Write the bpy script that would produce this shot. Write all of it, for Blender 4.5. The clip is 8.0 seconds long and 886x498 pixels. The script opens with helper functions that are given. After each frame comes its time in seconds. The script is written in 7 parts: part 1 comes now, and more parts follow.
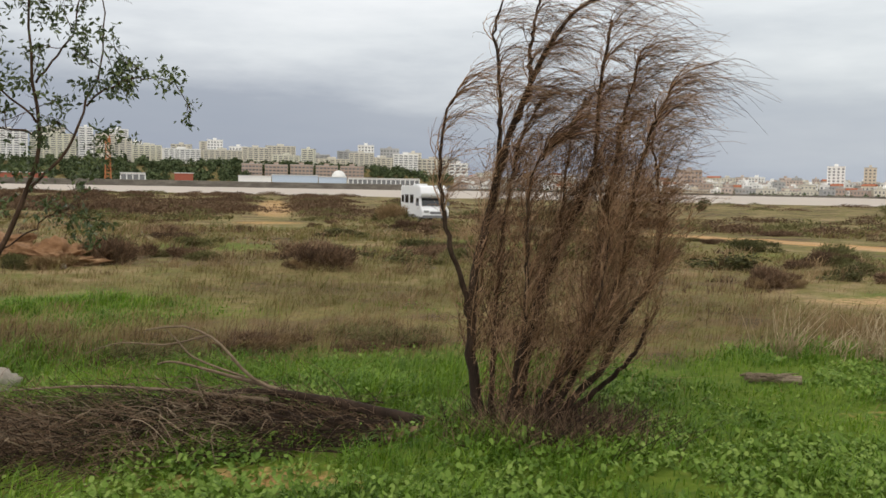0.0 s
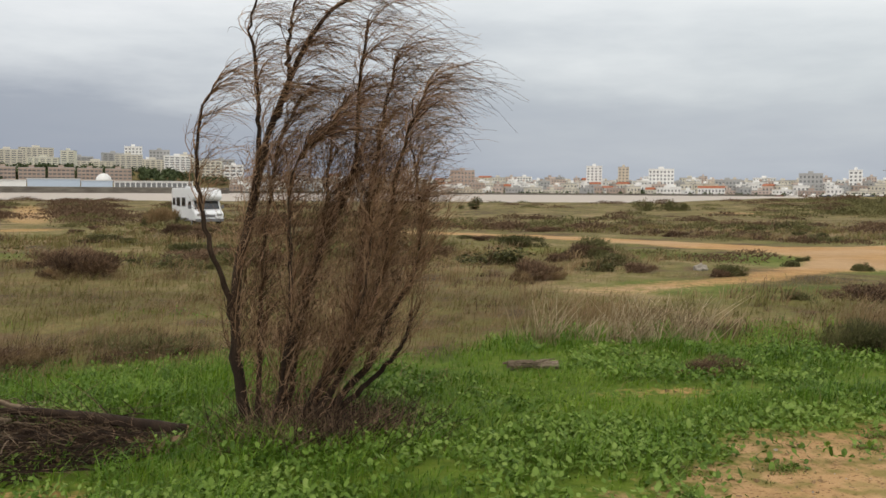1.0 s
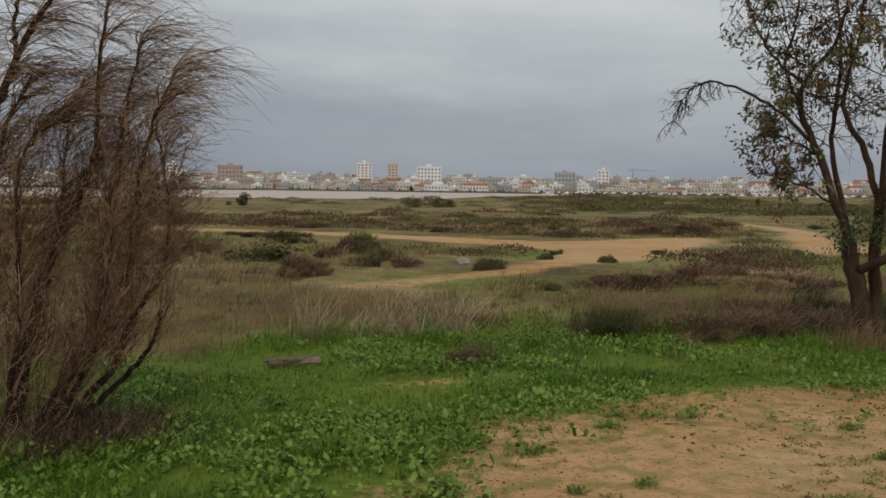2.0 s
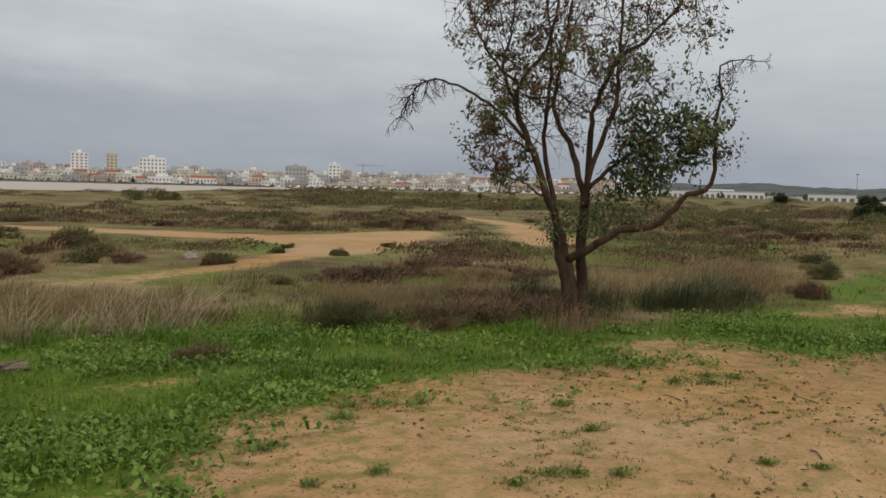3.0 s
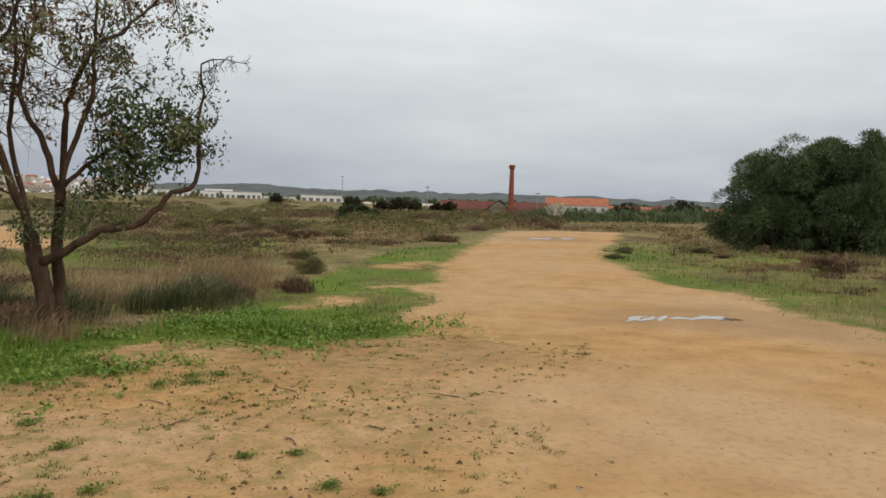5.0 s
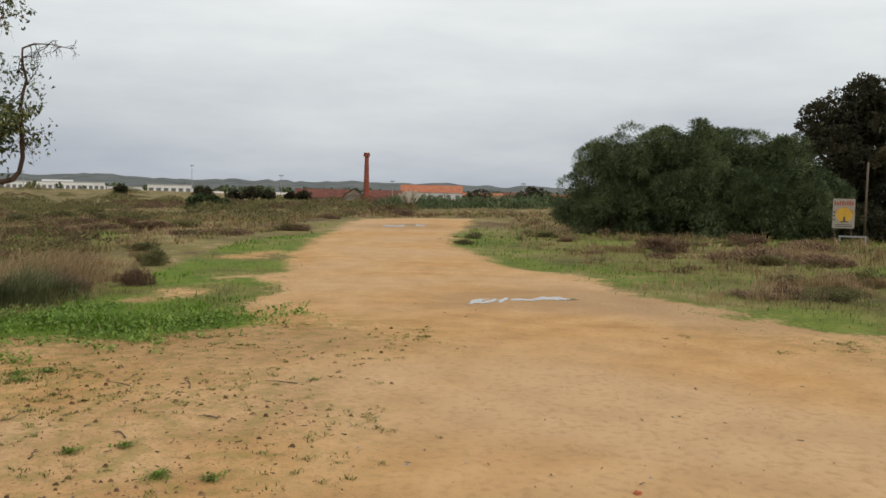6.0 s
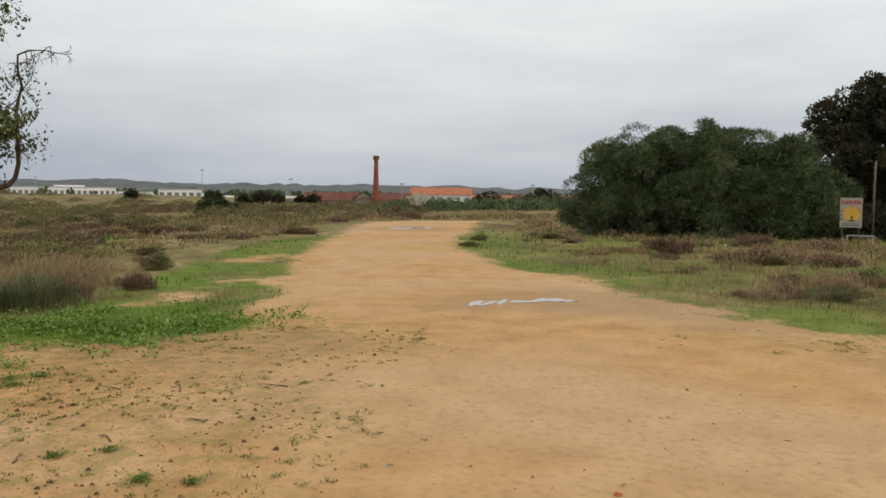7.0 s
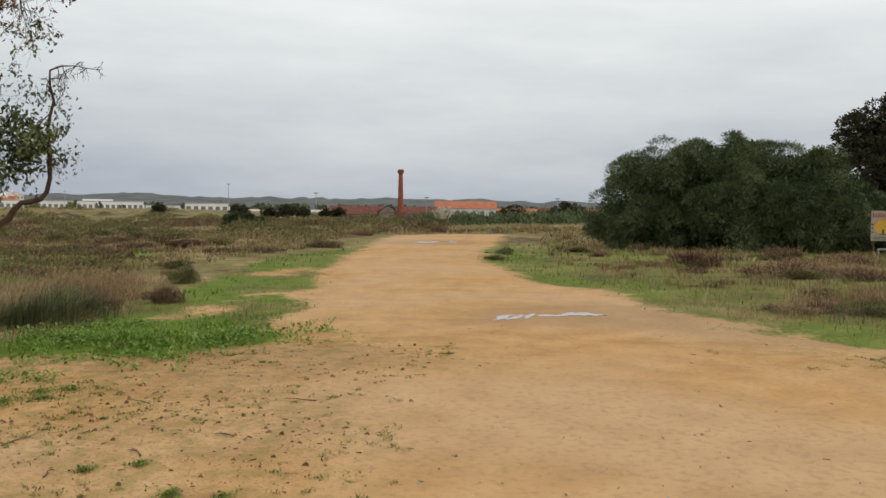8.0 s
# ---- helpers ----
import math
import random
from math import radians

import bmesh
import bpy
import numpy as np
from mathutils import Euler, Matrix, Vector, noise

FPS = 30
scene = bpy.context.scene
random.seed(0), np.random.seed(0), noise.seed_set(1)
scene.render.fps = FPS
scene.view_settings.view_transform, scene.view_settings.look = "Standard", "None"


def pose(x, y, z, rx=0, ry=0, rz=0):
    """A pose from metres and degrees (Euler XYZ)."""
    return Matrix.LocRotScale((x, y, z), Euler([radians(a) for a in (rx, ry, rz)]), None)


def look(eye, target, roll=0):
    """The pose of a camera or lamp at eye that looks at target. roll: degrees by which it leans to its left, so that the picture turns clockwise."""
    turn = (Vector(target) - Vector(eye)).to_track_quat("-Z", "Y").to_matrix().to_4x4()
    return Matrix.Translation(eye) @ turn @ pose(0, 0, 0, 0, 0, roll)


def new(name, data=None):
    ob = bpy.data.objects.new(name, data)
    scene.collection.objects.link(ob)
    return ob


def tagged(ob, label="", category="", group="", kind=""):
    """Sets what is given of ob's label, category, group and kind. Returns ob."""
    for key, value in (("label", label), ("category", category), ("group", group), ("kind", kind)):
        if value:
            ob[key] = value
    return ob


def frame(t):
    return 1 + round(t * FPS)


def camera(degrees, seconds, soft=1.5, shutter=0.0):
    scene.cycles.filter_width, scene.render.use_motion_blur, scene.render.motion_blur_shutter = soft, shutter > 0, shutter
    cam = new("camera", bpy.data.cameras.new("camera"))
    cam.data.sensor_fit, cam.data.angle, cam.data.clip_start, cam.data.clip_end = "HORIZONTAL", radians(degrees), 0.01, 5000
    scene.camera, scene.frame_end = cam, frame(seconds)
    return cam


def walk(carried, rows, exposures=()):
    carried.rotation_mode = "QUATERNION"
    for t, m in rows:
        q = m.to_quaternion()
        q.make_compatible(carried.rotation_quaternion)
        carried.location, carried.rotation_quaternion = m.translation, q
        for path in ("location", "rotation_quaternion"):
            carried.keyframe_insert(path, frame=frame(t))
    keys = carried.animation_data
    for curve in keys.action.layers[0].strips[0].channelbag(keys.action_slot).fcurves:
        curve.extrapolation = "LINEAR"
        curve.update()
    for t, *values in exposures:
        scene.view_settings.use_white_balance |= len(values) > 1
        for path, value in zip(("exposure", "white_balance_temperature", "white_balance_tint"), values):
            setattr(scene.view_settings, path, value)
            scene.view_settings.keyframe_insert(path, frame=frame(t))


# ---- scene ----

# ---- camera ----
cam = camera(52.562, 8.0, soft=1.6)


def held(x, y, z, az, tilt, roll):
    """A pose by heading (degrees clockwise from +y), tilt and lean; z is over an eye height of 1.6 m."""
    a, e = radians(az), radians(tilt)
    eye = Vector((x, y, 1.6 + z))
    return look(eye, eye + Vector((math.sin(a) * math.cos(e), math.cos(a) * math.cos(e), math.sin(e))), roll)


PATH = [(t, held(*row)) for t, *row in (
    (0, -0.276, 0.080, 0.020, 0.008, -3.958, 1.046),
    (0.5, -0.214, 0.058, 0.009, 6.831, -3.604, 0.592),
    (1, -0.166, 0.074, 0.000, 13.998, -3.714, 0.338),
    (1.2, -0.147, 0.081, -0.007, 16.854, -3.761, 0.414),
    (2.5, -0.015, 0.153, -0.025, 36.726, -3.839, 1.045),
    (3, -0.018, 0.161, -0.035, 45.608, -3.877, 1.422),
    (3.5, -0.020, 0.169, -0.007, 53.506, -3.828, 1.732),
    (4, 0.086, 0.146, -0.010, 60.325, -3.575, 1.833),
    (4.5, 0.156, 0.129, -0.019, 67.713, -3.209, 1.969),
    (5, 0.169, 0.076, -0.046, 76.709, -3.012, 1.794),
    (5.2, 0.167, 0.038, -0.054, 80.336, -3.059, 1.864),
    (6.3, 0.028, -0.185, -0.043, 86.026, -3.578, 1.096),
    (6.5, 0.031, -0.227, -0.042, 85.752, -3.534, 0.913),
    (7, 0.065, -0.294, -0.045, 85.196, -3.414, 0.694),
    (7.5, 0.091, -0.272, -0.045, 85.218, -3.282, 0.723),
    (8, 0.111, -0.250, -0.046, 83.630, -2.568, 0.622))]
walk(cam, PATH, exposures=((0, 0.23, 6640, 10.5), (0.7, 0.15, 6640, 10.5), (1.2, 0.12, 6640, 10.5), (2.3, -0.54, 6560, 10.5), (2.6, -0.5, 6560, 10.5), (3.1, -0.2, 6560, 10.5), (3.6, -0.01, 6620, 10.5), (4.5, 0.05, 6640, 10.5), (5.2, 0.06, 6640, 10.5), (6.3, 0.12, 6640, 10.5), (8, 0.09, 6640, 10.5)))

# ---- sky and sun: overcast, bright overhead, slate-blue cloud low over the water ----
world = bpy.data.worlds.new("overcast")
scene.world = world
world.use_nodes = True
wn, wl = world.node_tree.nodes, world.node_tree.links
wn.clear()
w_out, w_bg = wn.new("ShaderNodeOutputWorld"), wn.new("ShaderNodeBackground")
w_sky = wn.new("ShaderNodeTexSky")
w_sky.sky_type, w_sky.sun_disc, w_sky.sun_elevation, w_sky.sun_rotation = "NISHITA", False, radians(42), radians(200)
w_sky.air_density, w_sky.dust_density = 1.5, 3.0
w_co, w_sep = wn.new("ShaderNodeTexCoord"), wn.new("ShaderNodeSeparateXYZ")
wl.new(w_co.outputs["Generated"], w_sep.inputs[0])
w_map = wn.new("ShaderNodeMapping")
w_map.inputs["Scale"].default_value = (1.0, 1.0, 4.5)
wl.new(w_co.outputs["Generated"], w_map.inputs[0])


def world_math(op, a, b, clamp=False):
    n = wn.new("ShaderNodeMath")
    n.operation, n.use_clamp = op, clamp
    for k, v in enumerate((a, b)):
        if isinstance(v, (int, float)):
            n.inputs[k].default_value = v
        else:
            wl.new(v, n.inputs[k])
    return n.outputs[0]


def world_mix(fac, a, b, blend="MIX"):
    n = wn.new("ShaderNodeMix")
    n.data_type, n.blend_type = "RGBA", blend
    for k, v in ((0, fac), (6, a), (7, b)):
        if isinstance(v, (int, float, tuple)):
            n.inputs[k].default_value = v
        else:
            wl.new(v, n.inputs[k])
    return n.outputs[2]


w_n1 = wn.new("ShaderNodeTexNoise")
w_n1.inputs["Scale"].default_value, w_n1.inputs["Detail"].default_value, w_n1.inputs["Roughness"].default_value = 3.4, 6.0, 0.55
wl.new(w_map.outputs[0], w_n1.inputs["Vector"])
# height in the sky, ruffled by the clouds
w_ruffle = world_math("MULTIPLY", world_math("SUBTRACT", w_n1.outputs[0], 0.5), 0.22)
w_h = world_math("ADD", w_sep.outputs[2], w_ruffle)
w_ramp = wn.new("ShaderNodeValToRGB")
wl.new(w_h, w_ramp.inputs[0])
for k, (p, c) in enumerate(((0.0, (0.29, 0.335, 0.42)), (0.085, (0.33, 0.37, 0.445)), (0.18, (0.66, 0.70, 0.74)), (0.28, (0.93, 0.95, 0.97)), (1.0, (0.95, 0.95, 0.93)))):
    e = w_ramp.color_ramp.elements[k] if k < 2 else w_ramp.color_ramp.elements.new(p)
    e.position, e.color = p, (*c, 1)
# paler and more even towards the east
w_east = world_math("MULTIPLY", world_math("ADD", w_sep.outputs[0], 0.22), 0.85, True)
w_ramp2 = wn.new("ShaderNodeValToRGB")
wl.new(w_h, w_ramp2.inputs[0])
for k, (p, c) in enumerate(((0.0, (0.41, 0.455, 0.525)), (0.12, (0.62, 0.67, 0.70)), (0.3, (0.91, 0.945, 0.95)), (1.0, (0.95, 0.95, 0.93)))):
    e = w_ramp2.color_ramp.elements[k] if k < 2 else w_ramp2.color_ramp.elements.new(p)
    e.position, e.color = p, (*c, 1)
w_cloud = world_mix(w_east, w_ramp.outputs[0], w_ramp2.outputs[0])
w_skyscaled = world_mix(1.0, w_sky.outputs[0], (0.10, 0.10, 0.10, 1), "MULTIPLY")
w_all = world_mix(0.93, w_skyscaled, w_cloud)
wl.new(w_all, w_bg.inputs[0])
w_bg.inputs[1].default_value = 1.0
wl.new(w_bg.outputs[0], w_out.inputs[0])
sun = new("sun", bpy.data.lights.new("sun", "SUN"))
sun.data.energy, sun.data.angle, sun.data.color = 0.9, radians(25), (1.0, 0.95, 0.88)
sun.matrix_world = look((-20, -40, 60), (0, 0, 0))


# ---- materials ----
def material(name, colours, scale=4.0, detail=5.0, rough=0.9, bump=0.0, island=0.0, metal=0.0, rough_noise=0.0, stretch=(1, 1, 1), fine=None, spec=0.3, back=0.0, objrand=0.0):
    """A surface whose colour wanders over a ramp by noise at two scales; island: how far each loose piece differs; objrand: how far each object differs."""
    m = bpy.data.materials.new(name)
    m.use_nodes = True
    n, l = m.node_tree.nodes, m.node_tree.links
    bsdf = n["Principled BSDF"]
    co, mp = n.new("ShaderNodeTexCoord"), n.new("ShaderNodeMapping")
    l.new(co.outputs["Object"], mp.inputs[0])
    mp.inputs["Scale"].default_value = stretch
    na, nb = n.new("ShaderNodeTexNoise"), n.new("ShaderNodeTexNoise")
    for k, sc in ((na, scale), (nb, fine or scale * 9)):
        l.new(mp.outputs[0], k.inputs["Vector"])
        k.inputs["Scale"].default_value, k.inputs["Detail"].default_value = sc, detail
    def calc(op, a, b):
        k = n.new("ShaderNodeMath")
        k.operation = op
        for i, v in enumerate((a, b)):
            if isinstance(v, (int, float)):
                k.inputs[i].default_value = v
            else:
                l.new(v, k.inputs[i])
        return k.outputs[0]
    v = calc("ADD", calc("MULTIPLY", na.outputs[0], 0.62), calc("MULTIPLY", nb.outputs[0], 0.38))
    v = calc("ADD", calc("MULTIPLY", calc("SUBTRACT", v, 0.5), 2.4), 0.5)
    if island:
        geo = n.new("ShaderNodeNewGeometry")
        v = calc("ADD", v, calc("MULTIPLY", calc("SUBTRACT", geo.outputs["Random Per Island"], 0.5), island))
    if objrand:
        oi = n.new("ShaderNodeObjectInfo")
        v = calc("ADD", v, calc("MULTIPLY", calc("SUBTRACT", oi.outputs["Random"], 0.5), objrand))
    ramp = n.new("ShaderNodeValToRGB")
    l.new(v, ramp.inputs[0])
    for k, c in enumerate(colours):
        p = k / max(1, len(colours) - 1)
        e = ramp.color_ramp.elements[k] if k < 2 else ramp.color_ramp.elements.new(p)
        e.position, e.color = p, (*c, 1)
    l.new(ramp.outputs[0], bsdf.inputs["Base Color"])
    bsdf.inputs["Roughness"].default_value, bsdf.inputs["Metallic"].default_value = rough, metal
    bsdf.inputs["Specular IOR Level"].default_value = spec
    if rough_noise:
        l.new(calc("ADD", rough - rough_noise / 2, calc("MULTIPLY", nb.outputs[0], rough_noise)), bsdf.inputs["Roughness"])
    if bump:
        bp = n.new("ShaderNodeBump")
        bp.inputs["Strength"].default_value, bp.inputs["Distance"].default_value = 0.6, bump
        l.new(nb.outputs[0], bp.inputs["Height"])
        l.new(bp.outputs[0], bsdf.inputs["Normal"])
    if back:
        tr, mx = n.new("ShaderNodeBsdfTranslucent"), n.new("ShaderNodeMixShader")
        l.new(ramp.outputs[0], tr.inputs[0])
        mx.inputs[0].default_value = back
        l.new(bsdf.outputs[0], mx.inputs[1])
        l.new(tr.outputs[0], mx.inputs[2])
        l.new(mx.outputs[0], n["Material Output"].inputs[0])
    return m


M_GRASS = material("green_grass", ((0.036, 0.082, 0.005), (0.10, 0.20, 0.012), (0.20, 0.30, 0.024)), 0.5, 4, 0.6, island=0.7, fine=6, back=0.25)
M_WEED = material("broad_weed_leaf", ((0.06, 0.12, 0.012), (0.145, 0.24, 0.03), (0.25, 0.345, 0.075)), 0.8, 4, 0.6, island=0.8, fine=9, back=0.25)
M_OLIVE = material("olive_grass", ((0.105, 0.078, 0.036), (0.15, 0.14, 0.042), (0.21, 0.17, 0.06), (0.31, 0.235, 0.11)), 0.16, 5, 0.8, island=0.4, fine=2.2, back=0.2)
M_DRY = material("dry_grass", ((0.15, 0.098, 0.05), (0.23, 0.165, 0.075), (0.29, 0.19, 0.10), (0.42, 0.30, 0.17)), 0.18, 5, 0.85, island=0.6, fine=3, back=0.2)
M_STRAW = material("pale_straw", ((0.28, 0.2, 0.11), (0.44, 0.34, 0.21), (0.58, 0.48, 0.33)), 2, 4, 0.85, island=0.8, back=0.2)
M_SCRUB = material("brown_scrub", ((0.058, 0.034, 0.02), (0.148, 0.090, 0.051), (0.25, 0.165, 0.10)), 1.5, 4, 0.9, island=0.8, objrand=0.5, back=0.1)
M_SCRUBG = material("green_scrub", ((0.05, 0.052, 0.018), (0.118, 0.115, 0.04), (0.21, 0.19, 0.08)), 1.5, 4, 0.85, island=0.8, objrand=0.6, back=0.15)
M_FARBROWN = material("far_brown_heath", ((0.05, 0.03, 0.018), (0.115, 0.07, 0.04), (0.19, 0.125, 0.075)), 0.12, 5, 0.95, island=0.22, fine=0.8)
M_FAROLIVE = material("far_olive_heath", ((0.06, 0.055, 0.022), (0.12, 0.112, 0.042), (0.20, 0.175, 0.075)), 0.12, 5, 0.95, island=0.22, fine=0.8)
M_RUSH = material("dark_green_rush", ((0.024, 0.031, 0.010), (0.065, 0.076, 0.023), (0.145, 0.14, 0.05)), 0.8, 4, 0.7, island=0.7, back=0.15)
M_TWIG = material("wind_blown_twigs", ((0.064, 0.034, 0.018), (0.215, 0.122, 0.066), (0.38, 0.245, 0.148)), 1.2, 4, 0.85, island=1.5)
M_BARK = material("dark_bark", ((0.014, 0.009, 0.006), (0.036, 0.022, 0.014), (0.085, 0.056, 0.037)), 14, 6, 0.95, bump=0.012, stretch=(1, 1, 0.25))
M_BARK2 = material("brown_bark", ((0.022, 0.013, 0.009), (0.062, 0.036, 0.022), (0.14, 0.085, 0.052)), 12, 6, 0.95, bump=0.012, stretch=(1, 1, 0.25))
M_LEAF = material("leathery_leaf", ((0.04, 0.055, 0.016), (0.10, 0.125, 0.038), (0.22, 0.235, 0.09)), 1.2, 3, 0.45, island=0.9, spec=0.5, back=0.15)
M_LEAFDARK = material("dense_dark_leaf", ((0.024, 0.040, 0.011), (0.06, 0.088, 0.026), (0.14, 0.17, 0.058)), 1.2, 3, 0.45, island=0.9, spec=0.5, back=0.15)
M_LEAFDRY = material("dry_brown_leaf", ((0.07, 0.036, 0.018), (0.15, 0.085, 0.045), (0.25, 0.155, 0.09)), 1.2, 3, 0.8, island=0.9, back=0.15)
M_CROWN = material("feathery_green_foliage", ((0.017, 0.028, 0.011), (0.064, 0.09, 0.034), (0.20, 0.235, 0.105)), 0.9, 4, 0.75, island=0.45, fine=4, back=0.08)
M_CROWNDARK = material("dark_evergreen_foliage", ((0.014, 0.017, 0.008), (0.038, 0.038, 0.017), (0.09, 0.078, 0.036)), 0.8, 4, 0.7, island=0.7, fine=3, back=0.1)
M_CUTTWIG = material("dead_cut_twigs", ((0.022, 0.013, 0.008), (0.085, 0.052, 0.03), (0.22, 0.145, 0.09)), 1.6, 4, 0.9, island=1.5)
M_PALEBRANCH = material("pale_bare_branch", ((0.09, 0.065, 0.042), (0.2, 0.145, 0.095), (0.32, 0.25, 0.17)), 14, 5, 0.9, bump=0.006)
M_CUT = material("fresh_cut_wood", ((0.32, 0.19, 0.09), (0.45, 0.29, 0.15)), 20, 4, 0.8)
M_STICK = material("weathered_stick", ((0.05, 0.035, 0.025), (0.12, 0.09, 0.06), (0.2, 0.16, 0.12)), 20, 4, 0.9)
M_STONE = material("pale_stone", ((0.24, 0.21, 0.17), (0.4, 0.36, 0.3)), 9, 5, 0.9, bump=0.01)

# ---- the lie of the land ----
def ss(v, a, b):
    k = np.clip((v - a) / (b - a), 0, 1)
    return k * k * (3 - 2 * k)


def lattice(x, y, seed):
    """Smooth noise from -1 to 1 with a period of about 1 m."""
    ix, iy = np.floor(x), np.floor(y)
    fx, fy = x - ix, y - iy
    fx, fy = fx * fx * (3 - 2 * fx), fy * fy * (3 - 2 * fy)
    def corner(a, b):
        v = np.sin(a * 127.1 + b * 311.7 + seed * 74.7) * 43758.5453
        return (v - np.floor(v)) * 2 - 1
    return (corner(ix, iy) * (1 - fx) + corner(ix + 1, iy) * fx) * (1 - fy) + (corner(ix, iy + 1) * (1 - fx) + corner(ix + 1, iy + 1) * fx) * fy


def fbm(x, y, scale, seed, octaves=4):
    v, a, tot = 0.0, 1.0, 0.0
    for k in range(octaves):
        v, tot = v + a * lattice(x / scale * 2 ** k + 13.7 * k, y / scale * 2 ** k - 7.3 * k, seed + k), tot + a
        a *= 0.5
    return v / tot


def land_base(x, y):
    x, y = np.asarray(x, float), np.asarray(y, float)
    s = 0.17 * x + 0.985 * y - 14
    fall = 0.5 * (s + np.sqrt(s * s + 40))
    z = -2.6 * np.tanh(0.0225 * fall / 2.6)
    sea = s + 14
    az = np.degrees(np.arctan2(x, y))
    r = np.hypot(x, y)
    w = ss(sea, 232, 262) * (1 - ss(r, 1040, 1070)) * (1 - ss(az, 32, 38)) * ss(az, -75, -60)
    z = z + 1.2 * ss(sea, 110, 190) * (1 - ss(az, -5, 8)) * ss(az, -80, -60)
    z = z + 1.25 * ss(sea, 120, 222) * ss(az, -5, 8) * (1 - ss(az, 66, 80)) * (1 - ss(r, 400, 900))
    z = z + 1.5 * ss(sea, 120, 222) * ss(az, 26, 35) * (1 - ss(az, 66, 80)) * (1 - ss(r, 400, 900))
    z = z * (1 - w) - 6.0 * w
    z = z + (6 * ss(r, 1070, 1330) * ss(az, -6, 6) + 26 * ss(r, 1080, 1200) * (1 - ss(az, -6, 6)) * ss(az, -60, -50)) * (1 - ss(az, 56, 60))
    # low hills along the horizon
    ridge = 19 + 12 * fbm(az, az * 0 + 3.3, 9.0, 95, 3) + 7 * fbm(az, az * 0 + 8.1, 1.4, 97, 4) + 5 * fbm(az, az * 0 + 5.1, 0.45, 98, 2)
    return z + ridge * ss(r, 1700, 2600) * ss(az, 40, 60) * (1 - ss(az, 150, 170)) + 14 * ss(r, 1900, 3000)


def land(x, y):
    """Height of the ground."""
    x, y = np.asarray(x, float), np.asarray(y, float)
    r = np.hypot(x, y)
    rough = (1 - sand_at(x, y) * 0.85) * ss(r, 3.0, 8.0)
    return land_base(x, y) + rough * (0.05 * fbm(x, y, 1.3, 3) + 0.16 * fbm(x, y, 9.0, 5) * ss(r, 9, 25)) + 0.012 * fbm(x, y, 0.7, 8)


def poly_signed(x, y, poly):
    """Distance to the edge of an outline on the plan, positive inside."""
    x, y = np.asarray(x, float), np.asarray(y, float)
    d2, inside = np.full(x.shape, 1e18), np.zeros(x.shape, bool)
    for (ax, ay), (bx, by) in zip(poly, poly[1:] + poly[:1]):
        ex, ey = bx - ax, by - ay
        k = np.clip(((x - ax) * ex + (y - ay) * ey) / (ex * ex + ey * ey), 0, 1)
        d2 = np.minimum(d2, (x - ax - k * ex) ** 2 + (y - ay - k * ey) ** 2)
        if by != ay:
            inside ^= ((ay > y) != (by > y)) & (x < (bx - ax) * (y - ay) / (by - ay) + ax)
    return np.where(inside, 1, -1) * np.sqrt(d2)


def line_dist(x, y, line):
    d2 = np.full(np.shape(x), 1e18)
    for (ax, ay), (bx, by) in zip(line, line[1:]):
        ex, ey = bx - ax, by - ay
        k = np.clip(((x - ax) * ex + (y - ay) * ey) / (ex * ex + ey * ey), 0, 1)
        d2 = np.minimum(d2, (x - ax - k * ex) ** 2 + (y - ay - k * ey) ** 2)
    return np.sqrt(d2)


ROAD = [(-5, -12), (-4, 0), (-1.5, 2.4), (1.0, 3.9), (2.1, 4.35), (2.75, 4.8), (3.65, 5.4), (4.7, 5.45), (5.8, 5.28), (7.3, 4.85),
        (8.2, 5.29), (9.0, 5.1), (9.0, 3.85), (10.2, 2.65), (12.1, 3.5), (16.5, 4.4), (26.8, 6.0), (42, 7.86), (54, 8.8), (58, 5.5),
        (57, 2.0), (30.5, 1.7), (20, 0.0), (16.5, -1.9), (13, -3.1), (10.9, -4.7), (7, -9), (3, -14)]
TRACK_UP = [(8.0, 56.0), (11.5, 50.5), (14.0, 45.0), (16.6, 38.5), (18.0, 32.0), (18.8, 28.0), (22.0, 27.0)]
JUNCTION = [(17.0, 23.4), (18.4, 27.6), (24.2, 29.8), (29.5, 30.6), (27.6, 27.4), (18.9, 20.6), (15.7, 18.6), (13.4, 17.8), (12.1, 18.3), (14.4, 19.8)]
TRACK_LOW = [(6.0, 14.2), (7.7, 14.8), (10.4, 16.2), (13.1, 18.0), (15.8, 19.2), (18.5, 20.9), (21, 22.6)]
TRACK_FAR = [(23.4, 18.0), (29, 23.4), (35.5, 29.2), (42, 35), (55, 49), (67, 66)]
BARE_SPOTS = [(13.6, 5.0, 1.0, 0.4), (16.0, 4.95, 1.2, 0.35), (20.9, 6.0, 2.0, 0.4), (3.6, 6.6, 0.9, 0.25)]
TRACK_SHORE = [(78, 135), (84, 128), (88, 119)]


